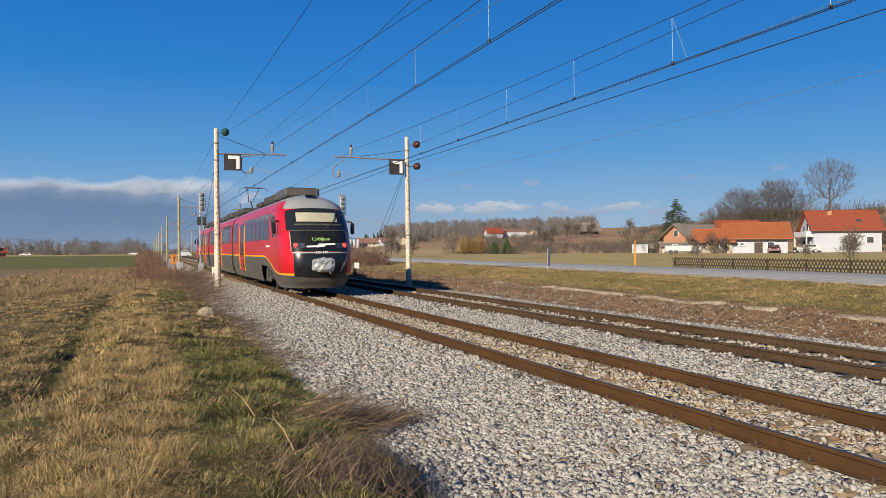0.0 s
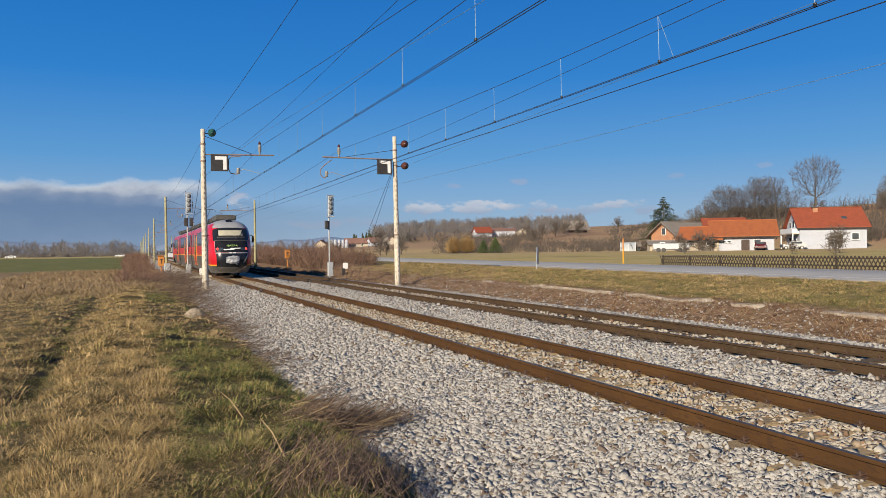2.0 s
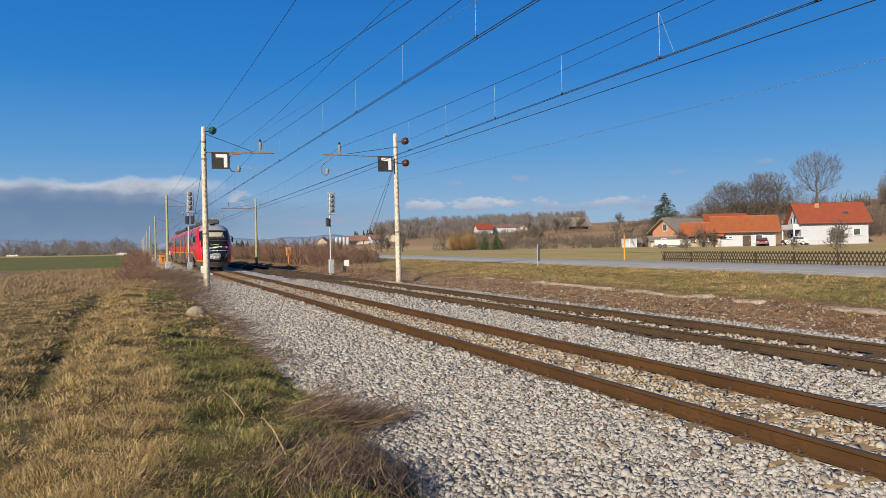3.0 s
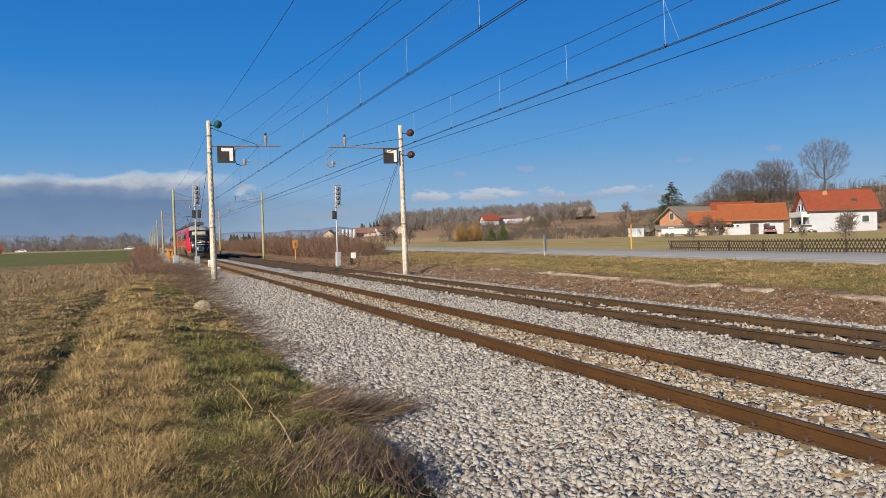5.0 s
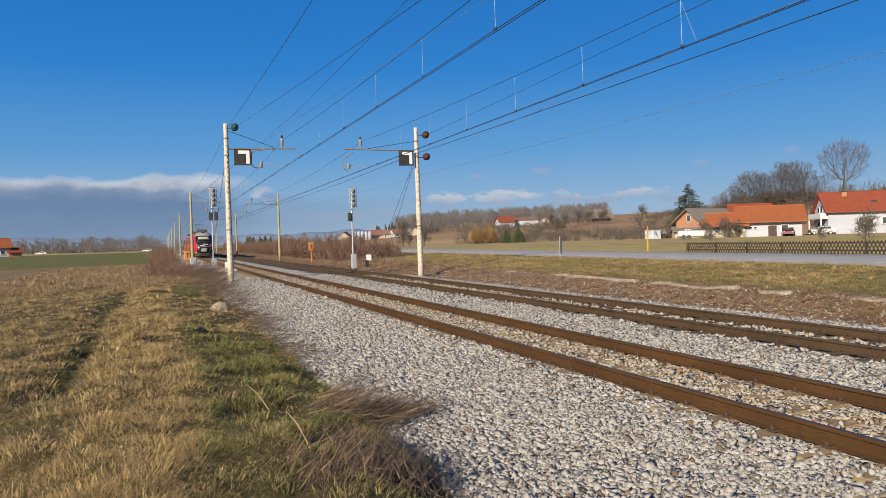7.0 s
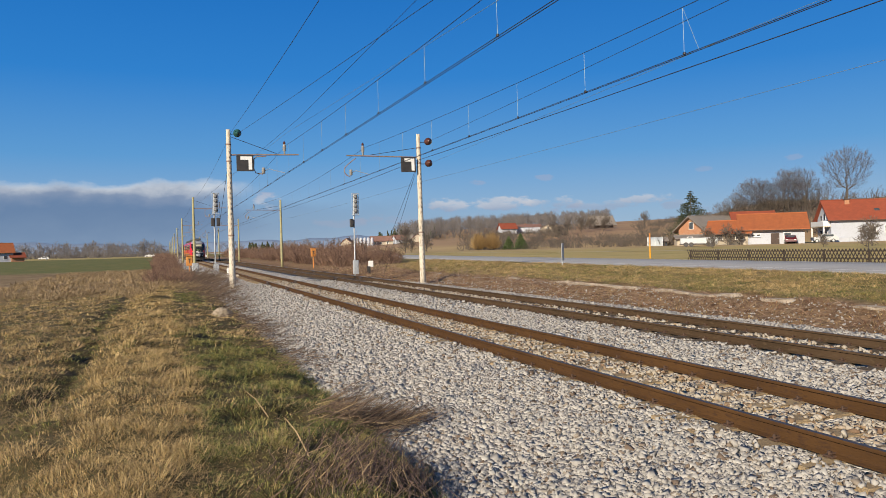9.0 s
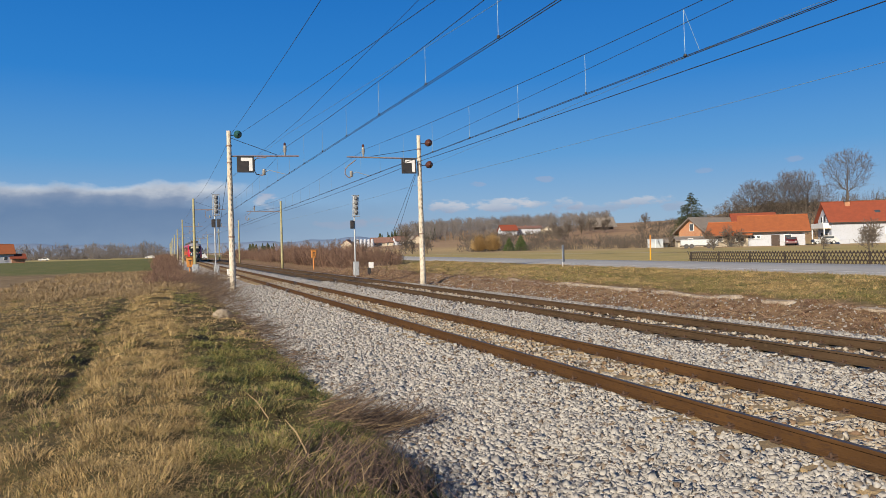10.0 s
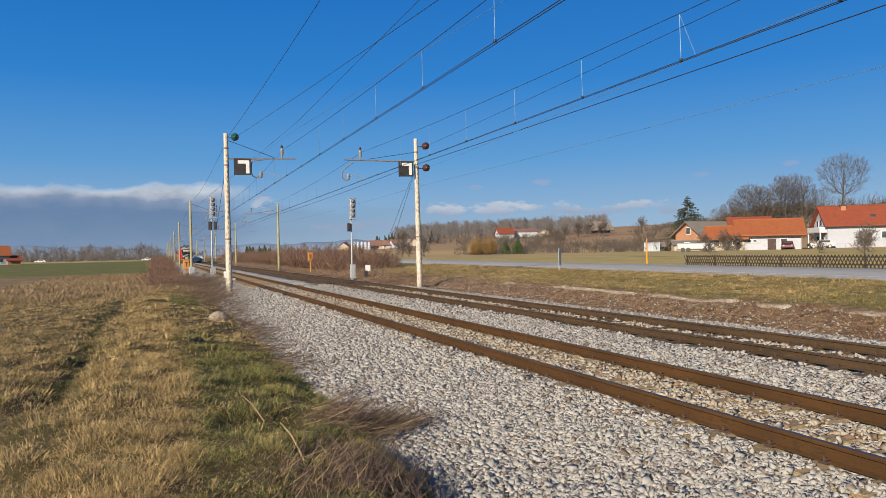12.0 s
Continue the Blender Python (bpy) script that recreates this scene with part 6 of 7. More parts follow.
def shrub_sticks(st, x, y, z, h, w, n, rng, r=0.012):
    """A thicket of stems with side twigs, standing at a place."""
    for _ in range(n):
        a, rr = rng.uniform(0, 6.283), w * math.sqrt(rng.uniform())
        p = np.array([x + math.cos(a) * rr * 0.6, y + math.sin(a) * rr * 0.6, z - 0.1])
        hh = h * rng.uniform(0.55, 1.0)
        q = p + np.array([math.cos(a) * rr * 0.5, math.sin(a) * rr * 0.5, hh * 0.6])
        t = q + np.array([rng.normal(0, 0.25) * w, rng.normal(0, 0.25) * w, hh * 0.4])
        st.add(p, q, r * 1.5, r)
        st.add(q, t, r, r * 0.5)
        for _ in range(4):
            s = q + (t - q) * rng.uniform(-0.5, 1.0)
            st.add(s, s + rng.normal(0, 0.28, 3) * h * 0.5 + np.array([0, 0, 0.08 * h]), r * 0.7, r * 0.4)


def build_trees():
    # big bare lime on the slope and the grove behind the barns
    big = stand(crown_tree("broadleaf_tree", "large bare broadleaf tree with a rounded winter crown", 14.6, 12.4, 23, 760, 0.26, 5, 0.40, 0.014, 0.6, 0.58), 165.6, 144.8, 1.0, 40)
    a = crown_tree("broadleaf_tree", "bare grey-brown winter tree in the grove", 10.2, 9.6, 11, 620, 0.06, 4, 0.24, 0.020)
    stand(a, 136.1, 146.6, 1.0)
    b = crown_tree("broadleaf_tree", "bare slender winter tree in the grove", 11.4, 6.6, 17, 460, 0.10, 3, 0.2, 0.018, 0.6)
    stand(b, 142, 140.8, 1.0)
    for x, y, s, r, src in ((133, 149, 0.72, 50, a), (138, 147, 0.95, 160, a), (148, 141, 0.8, 260, a), (139.5, 144, 0.9, 120, a), (146, 139.5, 1.0, 70, b), (150, 137, 0.7, 200, b), (127.0, 153.0, 0.45, 90, a), (132, 152, 0.6, 210, a), (144, 144, 1.0, 10, b), (147, 143.5, 1.0, 150, b), (184, 138, 0.7, 20, b), (188, 141, 0.6, 95, a)):
        plant(src, x, y, s, r)
    # small fruit trees near the road and houses
    f = bare_tree("fruit_tree", "small bare fruit tree with crooked branches", 3.6, 31, 3, 0.09, 0.75, twig_r=0.022, trunk=0.25, kids=(3, 4))
    stand(f, 75.0, 62.5, 1.0)
    for x, y, s, r in ((88.5, 101, 1.1, 30), (86.2, 103.5, 1.0, 200), (90.5, 100.5, 0.9, 100), (62, 52, 0.7, 80), (70.5, 65, 0.5, 150), (40.5, 128, 1.0, 20), (46.5, 133.5, 1.0, 77), (43, 132, 0.9, 140), (66, 78, 0.6, 10), (23.5, 92, 0.7, 11), (25.5, 104, 0.8, 60),
                       (186, 260.4, 1.9, 80), (172, 130, 1.5, 60), (176, 134, 1.5, 160), (181, 130, 1.7, 250), (104.5, 187, 1.3, 10), (118, 205, 1.5, 70), (128, 214, 1.7, 140), (134, 210, 1.5, 310), (140, 226, 1.6, 30), (150, 233, 1.5, 260), (97, 305, 2.2, 33), (112, 200, 1.2, 200), (122, 222, 1.5, 15)):
        plant(f, x, y, s, r)
    # evergreens
    fir = stand(conifer("fir_tree", "tall dark green fir with drooping tiers", 11.6, 6.2, 5, M_NEEDLE), 115.8, 144.2, 1.0)
    sh = stand(conifer("evergreen_shrub", "dense green conical evergreen shrub", 3.4, 1.6, 8, M_SHRUBGRN), 66.6, 134.5, 1.0)
    plant(sh, 64.6, 135.8, 0.85, 60)
    # two yellowish willows by the road
    rng = np.random.default_rng(77)
    for x, y, s in ((59.0, 138.0, 1.0), (61.6, 137.2, 1.05)):
        w = thing("willow_bush", "bare yellow-brown pollarded willow bush", "bush", "willows", pose(x, y, ground(x, y) - 0.05))
        st = Sticks()
        for k in range(5):
            aa = k * 1.26
            st.add(np.array([0, 0, -0.1]), np.array([math.cos(aa) * 0.6, math.sin(aa) * 0.6, 1.3]), 0.12, 0.07)
        v, fc = st.arrays()
        o = soup("trunk", v, fc, M_BARK)
        o.parent = w
        st = Sticks()
        # stems fan out from the foot and end in a rounded head of fine twigs
        for k in range(900):
            a_, e_ = rng.uniform(0, 6.283), math.asin(rng.uniform(0.12, 1.0))
            d_ = np.array([math.cos(a_) * math.cos(e_) * 1.95, math.sin(a_) * math.cos(e_) * 1.95, 0.5 + 3.1 * math.sin(e_)]) * s
            p0 = d_ * rng.uniform(0.25, 0.75)
            p0[:2] *= 0.75
            p1 = d_ * rng.uniform(0.8, 1.08) + rng.normal(0, 0.14, 3)
            st.add(p0, p1, 0.024, 0.010)
        v, fc = st.arrays()
        o = soup("crown", v, fc, M_WILLOW)
        o.parent = w
    # thickets along both sides of the line
    st = Sticks()
    for k in range(170):
        y = 66 + 190 * (k / 170) ** 1.5 + rng.uniform(-1, 1)
        x = 15.6 + rng.uniform(0, 4.0) + max(0, (y - 66)) * 0.012
        shrub_sticks(st, x, y, ground(x, y), rng.uniform(1.5, 2.6) * (0.75 + 0.25 * sstep(66, 85, y)), 1.3, 48 if y < 130 else 26, rng, 0.014 + y * 0.00006)
    v, fc = st.arrays()
    tagged(soup("thicket", v, fc, M_THICKET), "dense bare reddish-brown thicket beside the tracks", "thicket", kind="stuff")
    st = Sticks()
    for k in range(90):
        y = 44 + 190 * (k / 90) ** 1.6 + rng.uniform(-1, 1)
        x = rng.uniform(-0.6, 1.5) - max(0, y - 60) * 0.006
        shrub_sticks(st, x, y, ground(x, y), rng.uniform(0.35, 0.8) + 1.0 * sstep(60, 110, y), 0.8, 24, rng, 0.013 + y * 0.00006)
    v, fc = st.arrays()
    tagged(soup("hedge", v, fc, M_THICKET), "bare brown scrub along the foot of the field", "scrub", kind="stuff")
    # low scrub under the tree line beyond the fields
    st = Sticks()
    for k in range(150):
        ph, r = radians(rng.uniform(-16, 3)), rng.uniform(440, 560)
        x, y = r * math.sin(ph), r * math.cos(ph)
        shrub_sticks(st, x, y, ground(x, y), rng.uniform(2.0, 4.6), 4.5, 10, rng, 0.10)
    v, fc = st.arrays()
    tagged(soup("field_scrub", v, fc, M_WOODS), "low bare scrub along the far edge of the fields", "scrub", kind="stuff")
    # bramble on the hill slope, vine rows
    st = Sticks()
    for k in range(520):
        ph = radians(rng.uniform(22, 40))
        r = rng.uniform(150, 300)
        if abs(math.degrees(ph) - 32.3) < 2.4 and r > 215:
            continue
        x, y = r * math.sin(ph), r * math.cos(ph)
        shrub_sticks(st, x, y, ground(x, y), rng.uniform(0.8, 2.4), 1.8, 9, rng, 0.045)
    for k in range(380):
        ph = radians(rng.uniform(39, 53))
        r = rng.uniform(168, 225)
        x, y = r * math.sin(ph), r * math.cos(ph)
        shrub_sticks(st, x, y, ground(x, y), rng.uniform(1.5, 4.2), 2.2, 9, rng, 0.04)
    for row in range(12):
        for k in range(40):
            r = 205 + row * 6
            ph = radians(48 + k * 0.28)
            x, y = r * math.sin(ph), r * math.cos(ph)
            z = ground(x, y)
            st.add(np.array([x, y, z - 0.1]), np.array([x, y, z + 1.7]), 0.05, 0.04)
    # stake fence at the edge of the meadow
    for k in range(130):
        x = 62 + k * 0.36
        y = 131 - k * 0.055
        z = ground(x, y)
        st.add(np.array([x, y, z - 0.1]), np.array([x + rng.normal(0, 0.05), y, z + rng.uniform(0.6, 0.95)]), 0.06, 0.05)
    v, fc = st.arrays()
    tagged(soup("hillside_scrub", v, fc, M_TWIG), "bare scrub, stakes and vine posts on the hillside", "scrub", kind="stuff")
    # far woods
    woods = []
    for sd_ in (1, 2, 3):
        l_, t_ = Sticks(), Sticks()
        r2 = np.random.default_rng(sd_)
        grow(l_, t_, np.array([0, 0, -0.3]), np.array([0, 0, 1.0]), 7.0, 0.26, 2, r2, 0.12, 0.5, 0.10, (3, 4), 0.11)
        va, fa = l_.arrays()
        vb, fb = t_.arrays()
        v, f_ = np.concatenate([va, vb]), np.concatenate([fa, fb + len(va)])
        v *= 13.0 / v[:, 2].max()
        woods.append((v, f_))
    def wood(name, label, spots, mat_):
        V, F, n0 = [], [], 0
        for x, y, s in spots:
            v, f_ = woods[int(rng.integers(0, 3))]
            t = rng.uniform(0, 6.283)
            R_ = np.array([[math.cos(t), -math.sin(t), 0], [math.sin(t), math.cos(t), 0], [0, 0, 1]])
            V.append((v * s) @ R_.T + np.array([x, y, ground(x, y)]))
            F.append(f_ + n0)
            n0 += len(v)
        tagged(soup(name, np.concatenate(V), np.concatenate(F), mat_), label, "woods", kind="stuff")
    spots = []
    for k in range(540):
        ph = radians(rng.uniform(17.0, 33))
        r = rng.uniform(470, 720)
        spots.append((r * math.sin(ph), r * math.cos(ph), rng.uniform(0.65, 1.0)))
    wood("hill_woods", "bare grey-brown wood on the distant hill", spots, M_WOODS)
    spots = []
    for k in range(400):
        ph = radians(rng.uniform(-16, 14) if k < 170 else rng.uniform(-16, 0))
        r = rng.uniform(560, 700) if k < 170 else rng.uniform(440, 560)
        if abs(math.degrees(ph) - 1.2) < 1.0 and r < 640:
            continue
        spots.append((r * math.sin(ph), r * math.cos(ph), rng.uniform(0.35, 0.78)))
    wood("field_woods", "bare tree line along the far edge of the fields", spots, M_WOODS)
    # dark conifers on the far slope
    st = Sticks()
    for k in range(60):
        ph, r = radians(rng.uniform(5.9, 7.7) if k < 24 else rng.uniform(15.5, 19.8)), rng.uniform(500, 560)
        x, y = r * math.sin(ph), r * math.cos(ph)
        z, h = ground(x, y), rng.uniform(4.5, 7.0) if k < 24 else rng.uniform(5, 9)
        for j in range(70):
            t = rng.uniform(0.1, 1.0)
            a_ = rng.uniform(0, 6.283)
            rr = 2.4 * (1 - t) + 0.2
            st.add(np.array([x, y, z + h * t + 0.4]), np.array([x + math.cos(a_) * rr, y + math.sin(a_) * rr, z + h * t - 0.5]), 0.35, 0.12)
    v, fc = st.arrays()
    tagged(soup("conifer_stand", v, fc, M_NEEDLE), "dark evergreen stand in the distance", "woods", kind="stuff")


build_trees()

# far hills, the blue of distance haze put into their base colour
M_FARHILL = surf("haze_tinted_far_hills", (0.20, 0.27, 0.39), (0.22, 0.29, 0.41), 0.002, 1.0, spec=0.0)


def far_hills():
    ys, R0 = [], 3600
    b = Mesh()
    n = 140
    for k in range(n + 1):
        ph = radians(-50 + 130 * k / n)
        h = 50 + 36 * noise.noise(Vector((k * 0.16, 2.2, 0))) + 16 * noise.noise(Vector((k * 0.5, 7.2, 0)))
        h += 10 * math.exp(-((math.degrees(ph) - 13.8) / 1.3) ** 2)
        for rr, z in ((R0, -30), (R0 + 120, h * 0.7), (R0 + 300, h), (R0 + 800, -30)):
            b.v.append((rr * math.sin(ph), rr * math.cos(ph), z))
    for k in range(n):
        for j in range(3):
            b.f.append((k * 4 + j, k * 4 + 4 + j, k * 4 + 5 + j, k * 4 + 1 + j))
    tagged(part("backdrop_hills", b, M_FARHILL, smooth=True), "hills on the horizon, blue distance haze put into their colour", "backdrop", kind="structure")


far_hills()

# ---- loose stones of the ballast ----
def stone_mat(name, stops):
    m = bpy.data.materials.new(name)
    m.use_nodes = True
    n, l = m.node_tree.nodes, m.node_tree.links
    b = n["Principled BSDF"]
    b.inputs["Roughness"].default_value, b.inputs["Specular IOR Level"].default_value = 0.85, 0.3
    g, r = n.new("ShaderNodeNewGeometry"), n.new("ShaderNodeValToRGB")
    for i, (p, c) in enumerate(stops):
        e = r.color_ramp.elements[i] if i < 2 else r.color_ramp.elements.new(p)
        e.position, e.color = p, (*c, 1)
    l.new(g.outputs["Random Per Island"], r.inputs[0])
    tc, nz, mx = n.new("ShaderNodeTexCoord"), n.new("ShaderNodeTexNoise"), n.new("ShaderNodeMixRGB")
    nz.inputs["Scale"].default_value, nz.inputs["Detail"].default_value = 45, 4
    mx.blend_type, mx.inputs[0].default_value = "OVERLAY", 0.28
    l.new(tc.outputs["Object"], nz.inputs["Vector"]), l.new(r.outputs[0], mx.inputs[1]), l.new(nz.outputs[0], mx.inputs[2])
    l.new(mx.outputs[0], b.inputs["Base Color"])
    return m


M_STONE = stone_mat("crushed_limestone", [(0.0, (0.365, 0.348, 0.322)), (0.3, (0.322, 0.304, 0.282)), (0.6, (0.385, 0.370, 0.346)), (0.84, (0.29, 0.272, 0.25)), (0.92, (0.22, 0.18, 0.14)), (0.98, (0.13, 0.095, 0.072))])
M_STONERUST = stone_mat("rust_stained_stone", [(0.0, (0.36, 0.325, 0.275)), (0.35, (0.31, 0.265, 0.205)), (0.6, (0.38, 0.355, 0.31)), (0.85, (0.26, 0.185, 0.115)), (0.95, (0.17, 0.11, 0.07))])


def scatter_stones(name, label, x0, x1, y0, y1, per_m2, size, mat_, zfun, seed, keep=None):
    rng = np.random.default_rng(seed)
    n = int((x1 - x0) * (y1 - y0) * per_m2)
    x, y = rng.uniform(x0, x1, n), rng.uniform(y0, y1, n)
    if keep is not None:
        k = keep(x, y, rng)
        x, y = x[k], y[k]
        n = len(x)
    z = zfun(x, y)
    s = size * np.clip(rng.lognormal(0, 0.26, n), 0.5, 1.6)
    # split blocks: a box with jittered corners, one corner knocked in
    cube = np.array([(a, b, c) for a in (-1, 1) for b in (-1, 1) for c in (-1, 1)], float) * 0.60
    v = cube[None] * rng.uniform(0.55, 1.15, (n, 8, 1)) + rng.uniform(-0.17, 0.17, (n, 8, 3))
    v[np.arange(n), rng.integers(0, 8, n)] *= 0.45
    v *= (s[:, None] * rng.uniform(0.70, 1.25, (n, 3)))[:, None, :]
    # random turns
    q = rng.normal(size=(n, 4))
    q /= np.linalg.norm(q, axis=1, keepdims=True)
    w, a, b, c = q.T
    Rm = np.stack([np.stack([1 - 2 * (b * b + c * c), 2 * (a * b - c * w), 2 * (a * c + b * w)], 1), np.stack([2 * (a * b + c * w), 1 - 2 * (a * a + c * c), 2 * (b * c - a * w)], 1), np.stack([2 * (a * c - b * w), 2 * (b * c + a * w), 1 - 2 * (a * a + b * b)], 1)], 1)
    v = np.einsum("nij,nkj->nki", Rm, v)
    v[:, :, 2] *= 0.85
    v += np.stack([x, y, z + s * 0.04 + rng.uniform(-0.2, 0.2, n) * s], 1)[:, None, :]
    quad = np.array([(0, 1, 3, 2), (4, 6, 7, 5), (0, 4, 5, 1), (2, 3, 7, 6), (0, 2, 6, 4), (1, 5, 7, 3)])
    f = (np.arange(n)[:, None, None] * 8 + quad[None]).reshape(-1, 4)
    tagged(soup(name, v.reshape(-1, 3), f, mat_), label, "ballast stones", kind="stuff")


def on_sleeper(x, y, c):
    return (np.abs(((y - 10.74 + 0.3) % 0.6) - 0.3) < 0.135) & (np.abs(x - c) < 1.3)


def bz(x, y):
    t = np.array(BALLAST)
    z = np.interp(x, t[:, 0], t[:, 1]) + 0.012 * np.sin(2.3 * x + 0.7 * y) * np.sin(1.1 * y + 1)
    # stones that lie on a sleeper rest on its top
    on = on_sleeper(x, y, T1) | on_sleeper(x, y, T2)
    z = np.where((np.abs(x - T2) < 0.64) | (np.abs(x - T1) < 0.64), z - 0.018, z)
    return np.where(on, np.maximum(z, -RAIL_H - 0.004), z)


def off_rails(x, y, rng):
    k = np.ones(len(x), bool)
    for c in (T1, T2):
        d = np.min([np.abs(x - c - s * GAUGE / 2) for s in (-1, 1)], axis=0)
        k &= d > 0.12
        # the sleepers show in places beside the rails, worn free by patches
        bare = np.sin(x * 9.1 + y * 3.7) * np.sin(y * 5.3 - x * 4.1 + 1) + 0.9 * np.exp(-((d - 0.12) / 0.12) ** 2) - (-0.35 if c == T1 else -0.4) + 0.3 * (x < c - GAUGE / 2)
        k &= ~(on_sleeper(x, y, c) & (rng.uniform(size=len(x)) < np.clip(bare, 0, 0.97)))
    return k


def build_stones():
    lab = "loose angular pale grey ballast stones"
    scatter_stones("ballast_stones", lab, 1.95, 5.14, 3.4, 11.0, 1550, 0.037, M_STONE, bz, 1, off_rails)
    scatter_stones("ballast_stones", lab, 1.95, 5.14, 11.0, 24.0, 620, 0.044, M_STONE, bz, 2, off_rails)
    scatter_stones("ballast_stones", lab, 2.1, 5.14, 24.0, 42.0, 240, 0.055, M_STONE, bz, 3, off_rails)
    scatter_stones("ballast_stones", "rust-stained ballast stones between the rails", 5.2, 6.8, 4.5, 22.0, 720, 0.040, M_STONERUST, bz, 4, off_rails)
    scatter_stones("ballast_stones", "rust-stained ballast stones between the rails", 5.2, 6.8, 22.0, 45.0, 200, 0.055, M_STONERUST, bz, 5, off_rails)
    scatter_stones("ballast_stones", lab, 6.86, 9.36, 6.0, 20.0, 620, 0.043, M_STONE, bz, 6, off_rails)
    scatter_stones("ballast_stones", lab, 6.86, 9.36, 20.0, 44.0, 230, 0.055, M_STONE, bz, 7, off_rails)
    scatter_stones("ballast_stones", "rust-stained ballast stones between the rails", 9.5, 10.9, 8.0, 40.0, 260, 0.052, M_STONERUST, bz, 8, off_rails)
    scatter_stones("ballast_stones", lab, 11.0, 13.9, 9.0, 40.0, 250, 0.054, M_STONE, bz, 9, off_rails)
    scatter_stones("strewn_stones", "pale stones strewn among the weeds of the verge", 13.7, 16.0, 8.0, 44.0, 22, 0.032, M_STONE, lambda x, y: np.array([ground(a, b) + 0.02 for a, b in zip(x, y)]), 10)


build_stones()

# ---- grass ----
M_DRY = surf("dry_tan_grass", (0.60, 0.435, 0.20), (0.33, 0.225, 0.095), 0.8, 0.85, island=True, c3=(0.24, 0.165, 0.075), fine=3)
M_GREEN = surf("winter_green_grass", (0.065, 0.088, 0.02), (0.30, 0.27, 0.078), 0.9, 0.8, island=True, c3=(0.26, 0.20, 0.07), fine=4)
M_WEEDDK = surf("dark_russet_weeds", (0.25, 0.13, 0.072), (0.13, 0.07, 0.042), 0.8, 0.9, island=True, c3=(0.28, 0.17, 0.10), fine=3)
M_WEED = surf("brown_dead_weeds", (0.40, 0.29, 0.155), (0.23, 0.16, 0.085), 0.8, 0.9, island=True)


def blades(name, label, tufts, mat_, seed):
    """tufts: rows of x, y, z, height, count, spread, lean_x, lean_y, width."""
    rng = np.random.default_rng(seed)
    t = np.array(tufts)
    t[:, 6:8] = t[:, 6:8] * 0.7 + rng.normal(0, 0.5, (len(t), 2))
    t = np.repeat(t, t[:, 4].astype(int), 0)
    n = len(t)
    a, rr = rng.uniform(0, 6.283, n), t[:, 5] * np.sqrt(rng.uniform(0, 1, n))
    base = np.stack([t[:, 0] + np.cos(a) * rr, t[:, 1] + np.sin(a) * rr, t[:, 2] - 0.02], 1)
    h = t[:, 3] * rng.uniform(0.4, 1.1, n)
    out = 1.5 * rr / t[:, 5]      # blades fall outwards from the heart of the tuft
    ln = np.stack([t[:, 6] + np.cos(a) * out + rng.normal(0, 0.5, n), t[:, 7] + np.sin(a) * out + rng.normal(0, 0.5, n)], 1)
    mid = base + np.stack([ln[:, 0] * h * 0.35, ln[:, 1] * h * 0.35, h * 0.62], 1)
    tip = base + np.stack([ln[:, 0] * h * 1.0, ln[:, 1] * h * 1.0, h * np.clip(1 - 0.42 * np.hypot(ln[:, 0], ln[:, 1]), 0.12, 1)], 1)
    wd = t[:, 8] * rng.uniform(0.6, 1.3, n)
    th = rng.uniform(0, 3.14, n)
    sd_ = np.stack([np.cos(th), np.sin(th), np.zeros(n)], 1) * wd[:, None] * 0.5
    v = np.stack([base - sd_, base + sd_, mid - sd_ * 0.8, mid + sd_ * 0.8, tip], 1)
    k = np.arange(n)[:, None, None] * 5
    f = (k + np.array([[(0, 1, 3), (0, 3, 2), (2, 3, 4)]])).reshape(-1, 3)
    tagged(soup(name, v.reshape(-1, 3), f, mat_), label, "grass", kind="stuff")


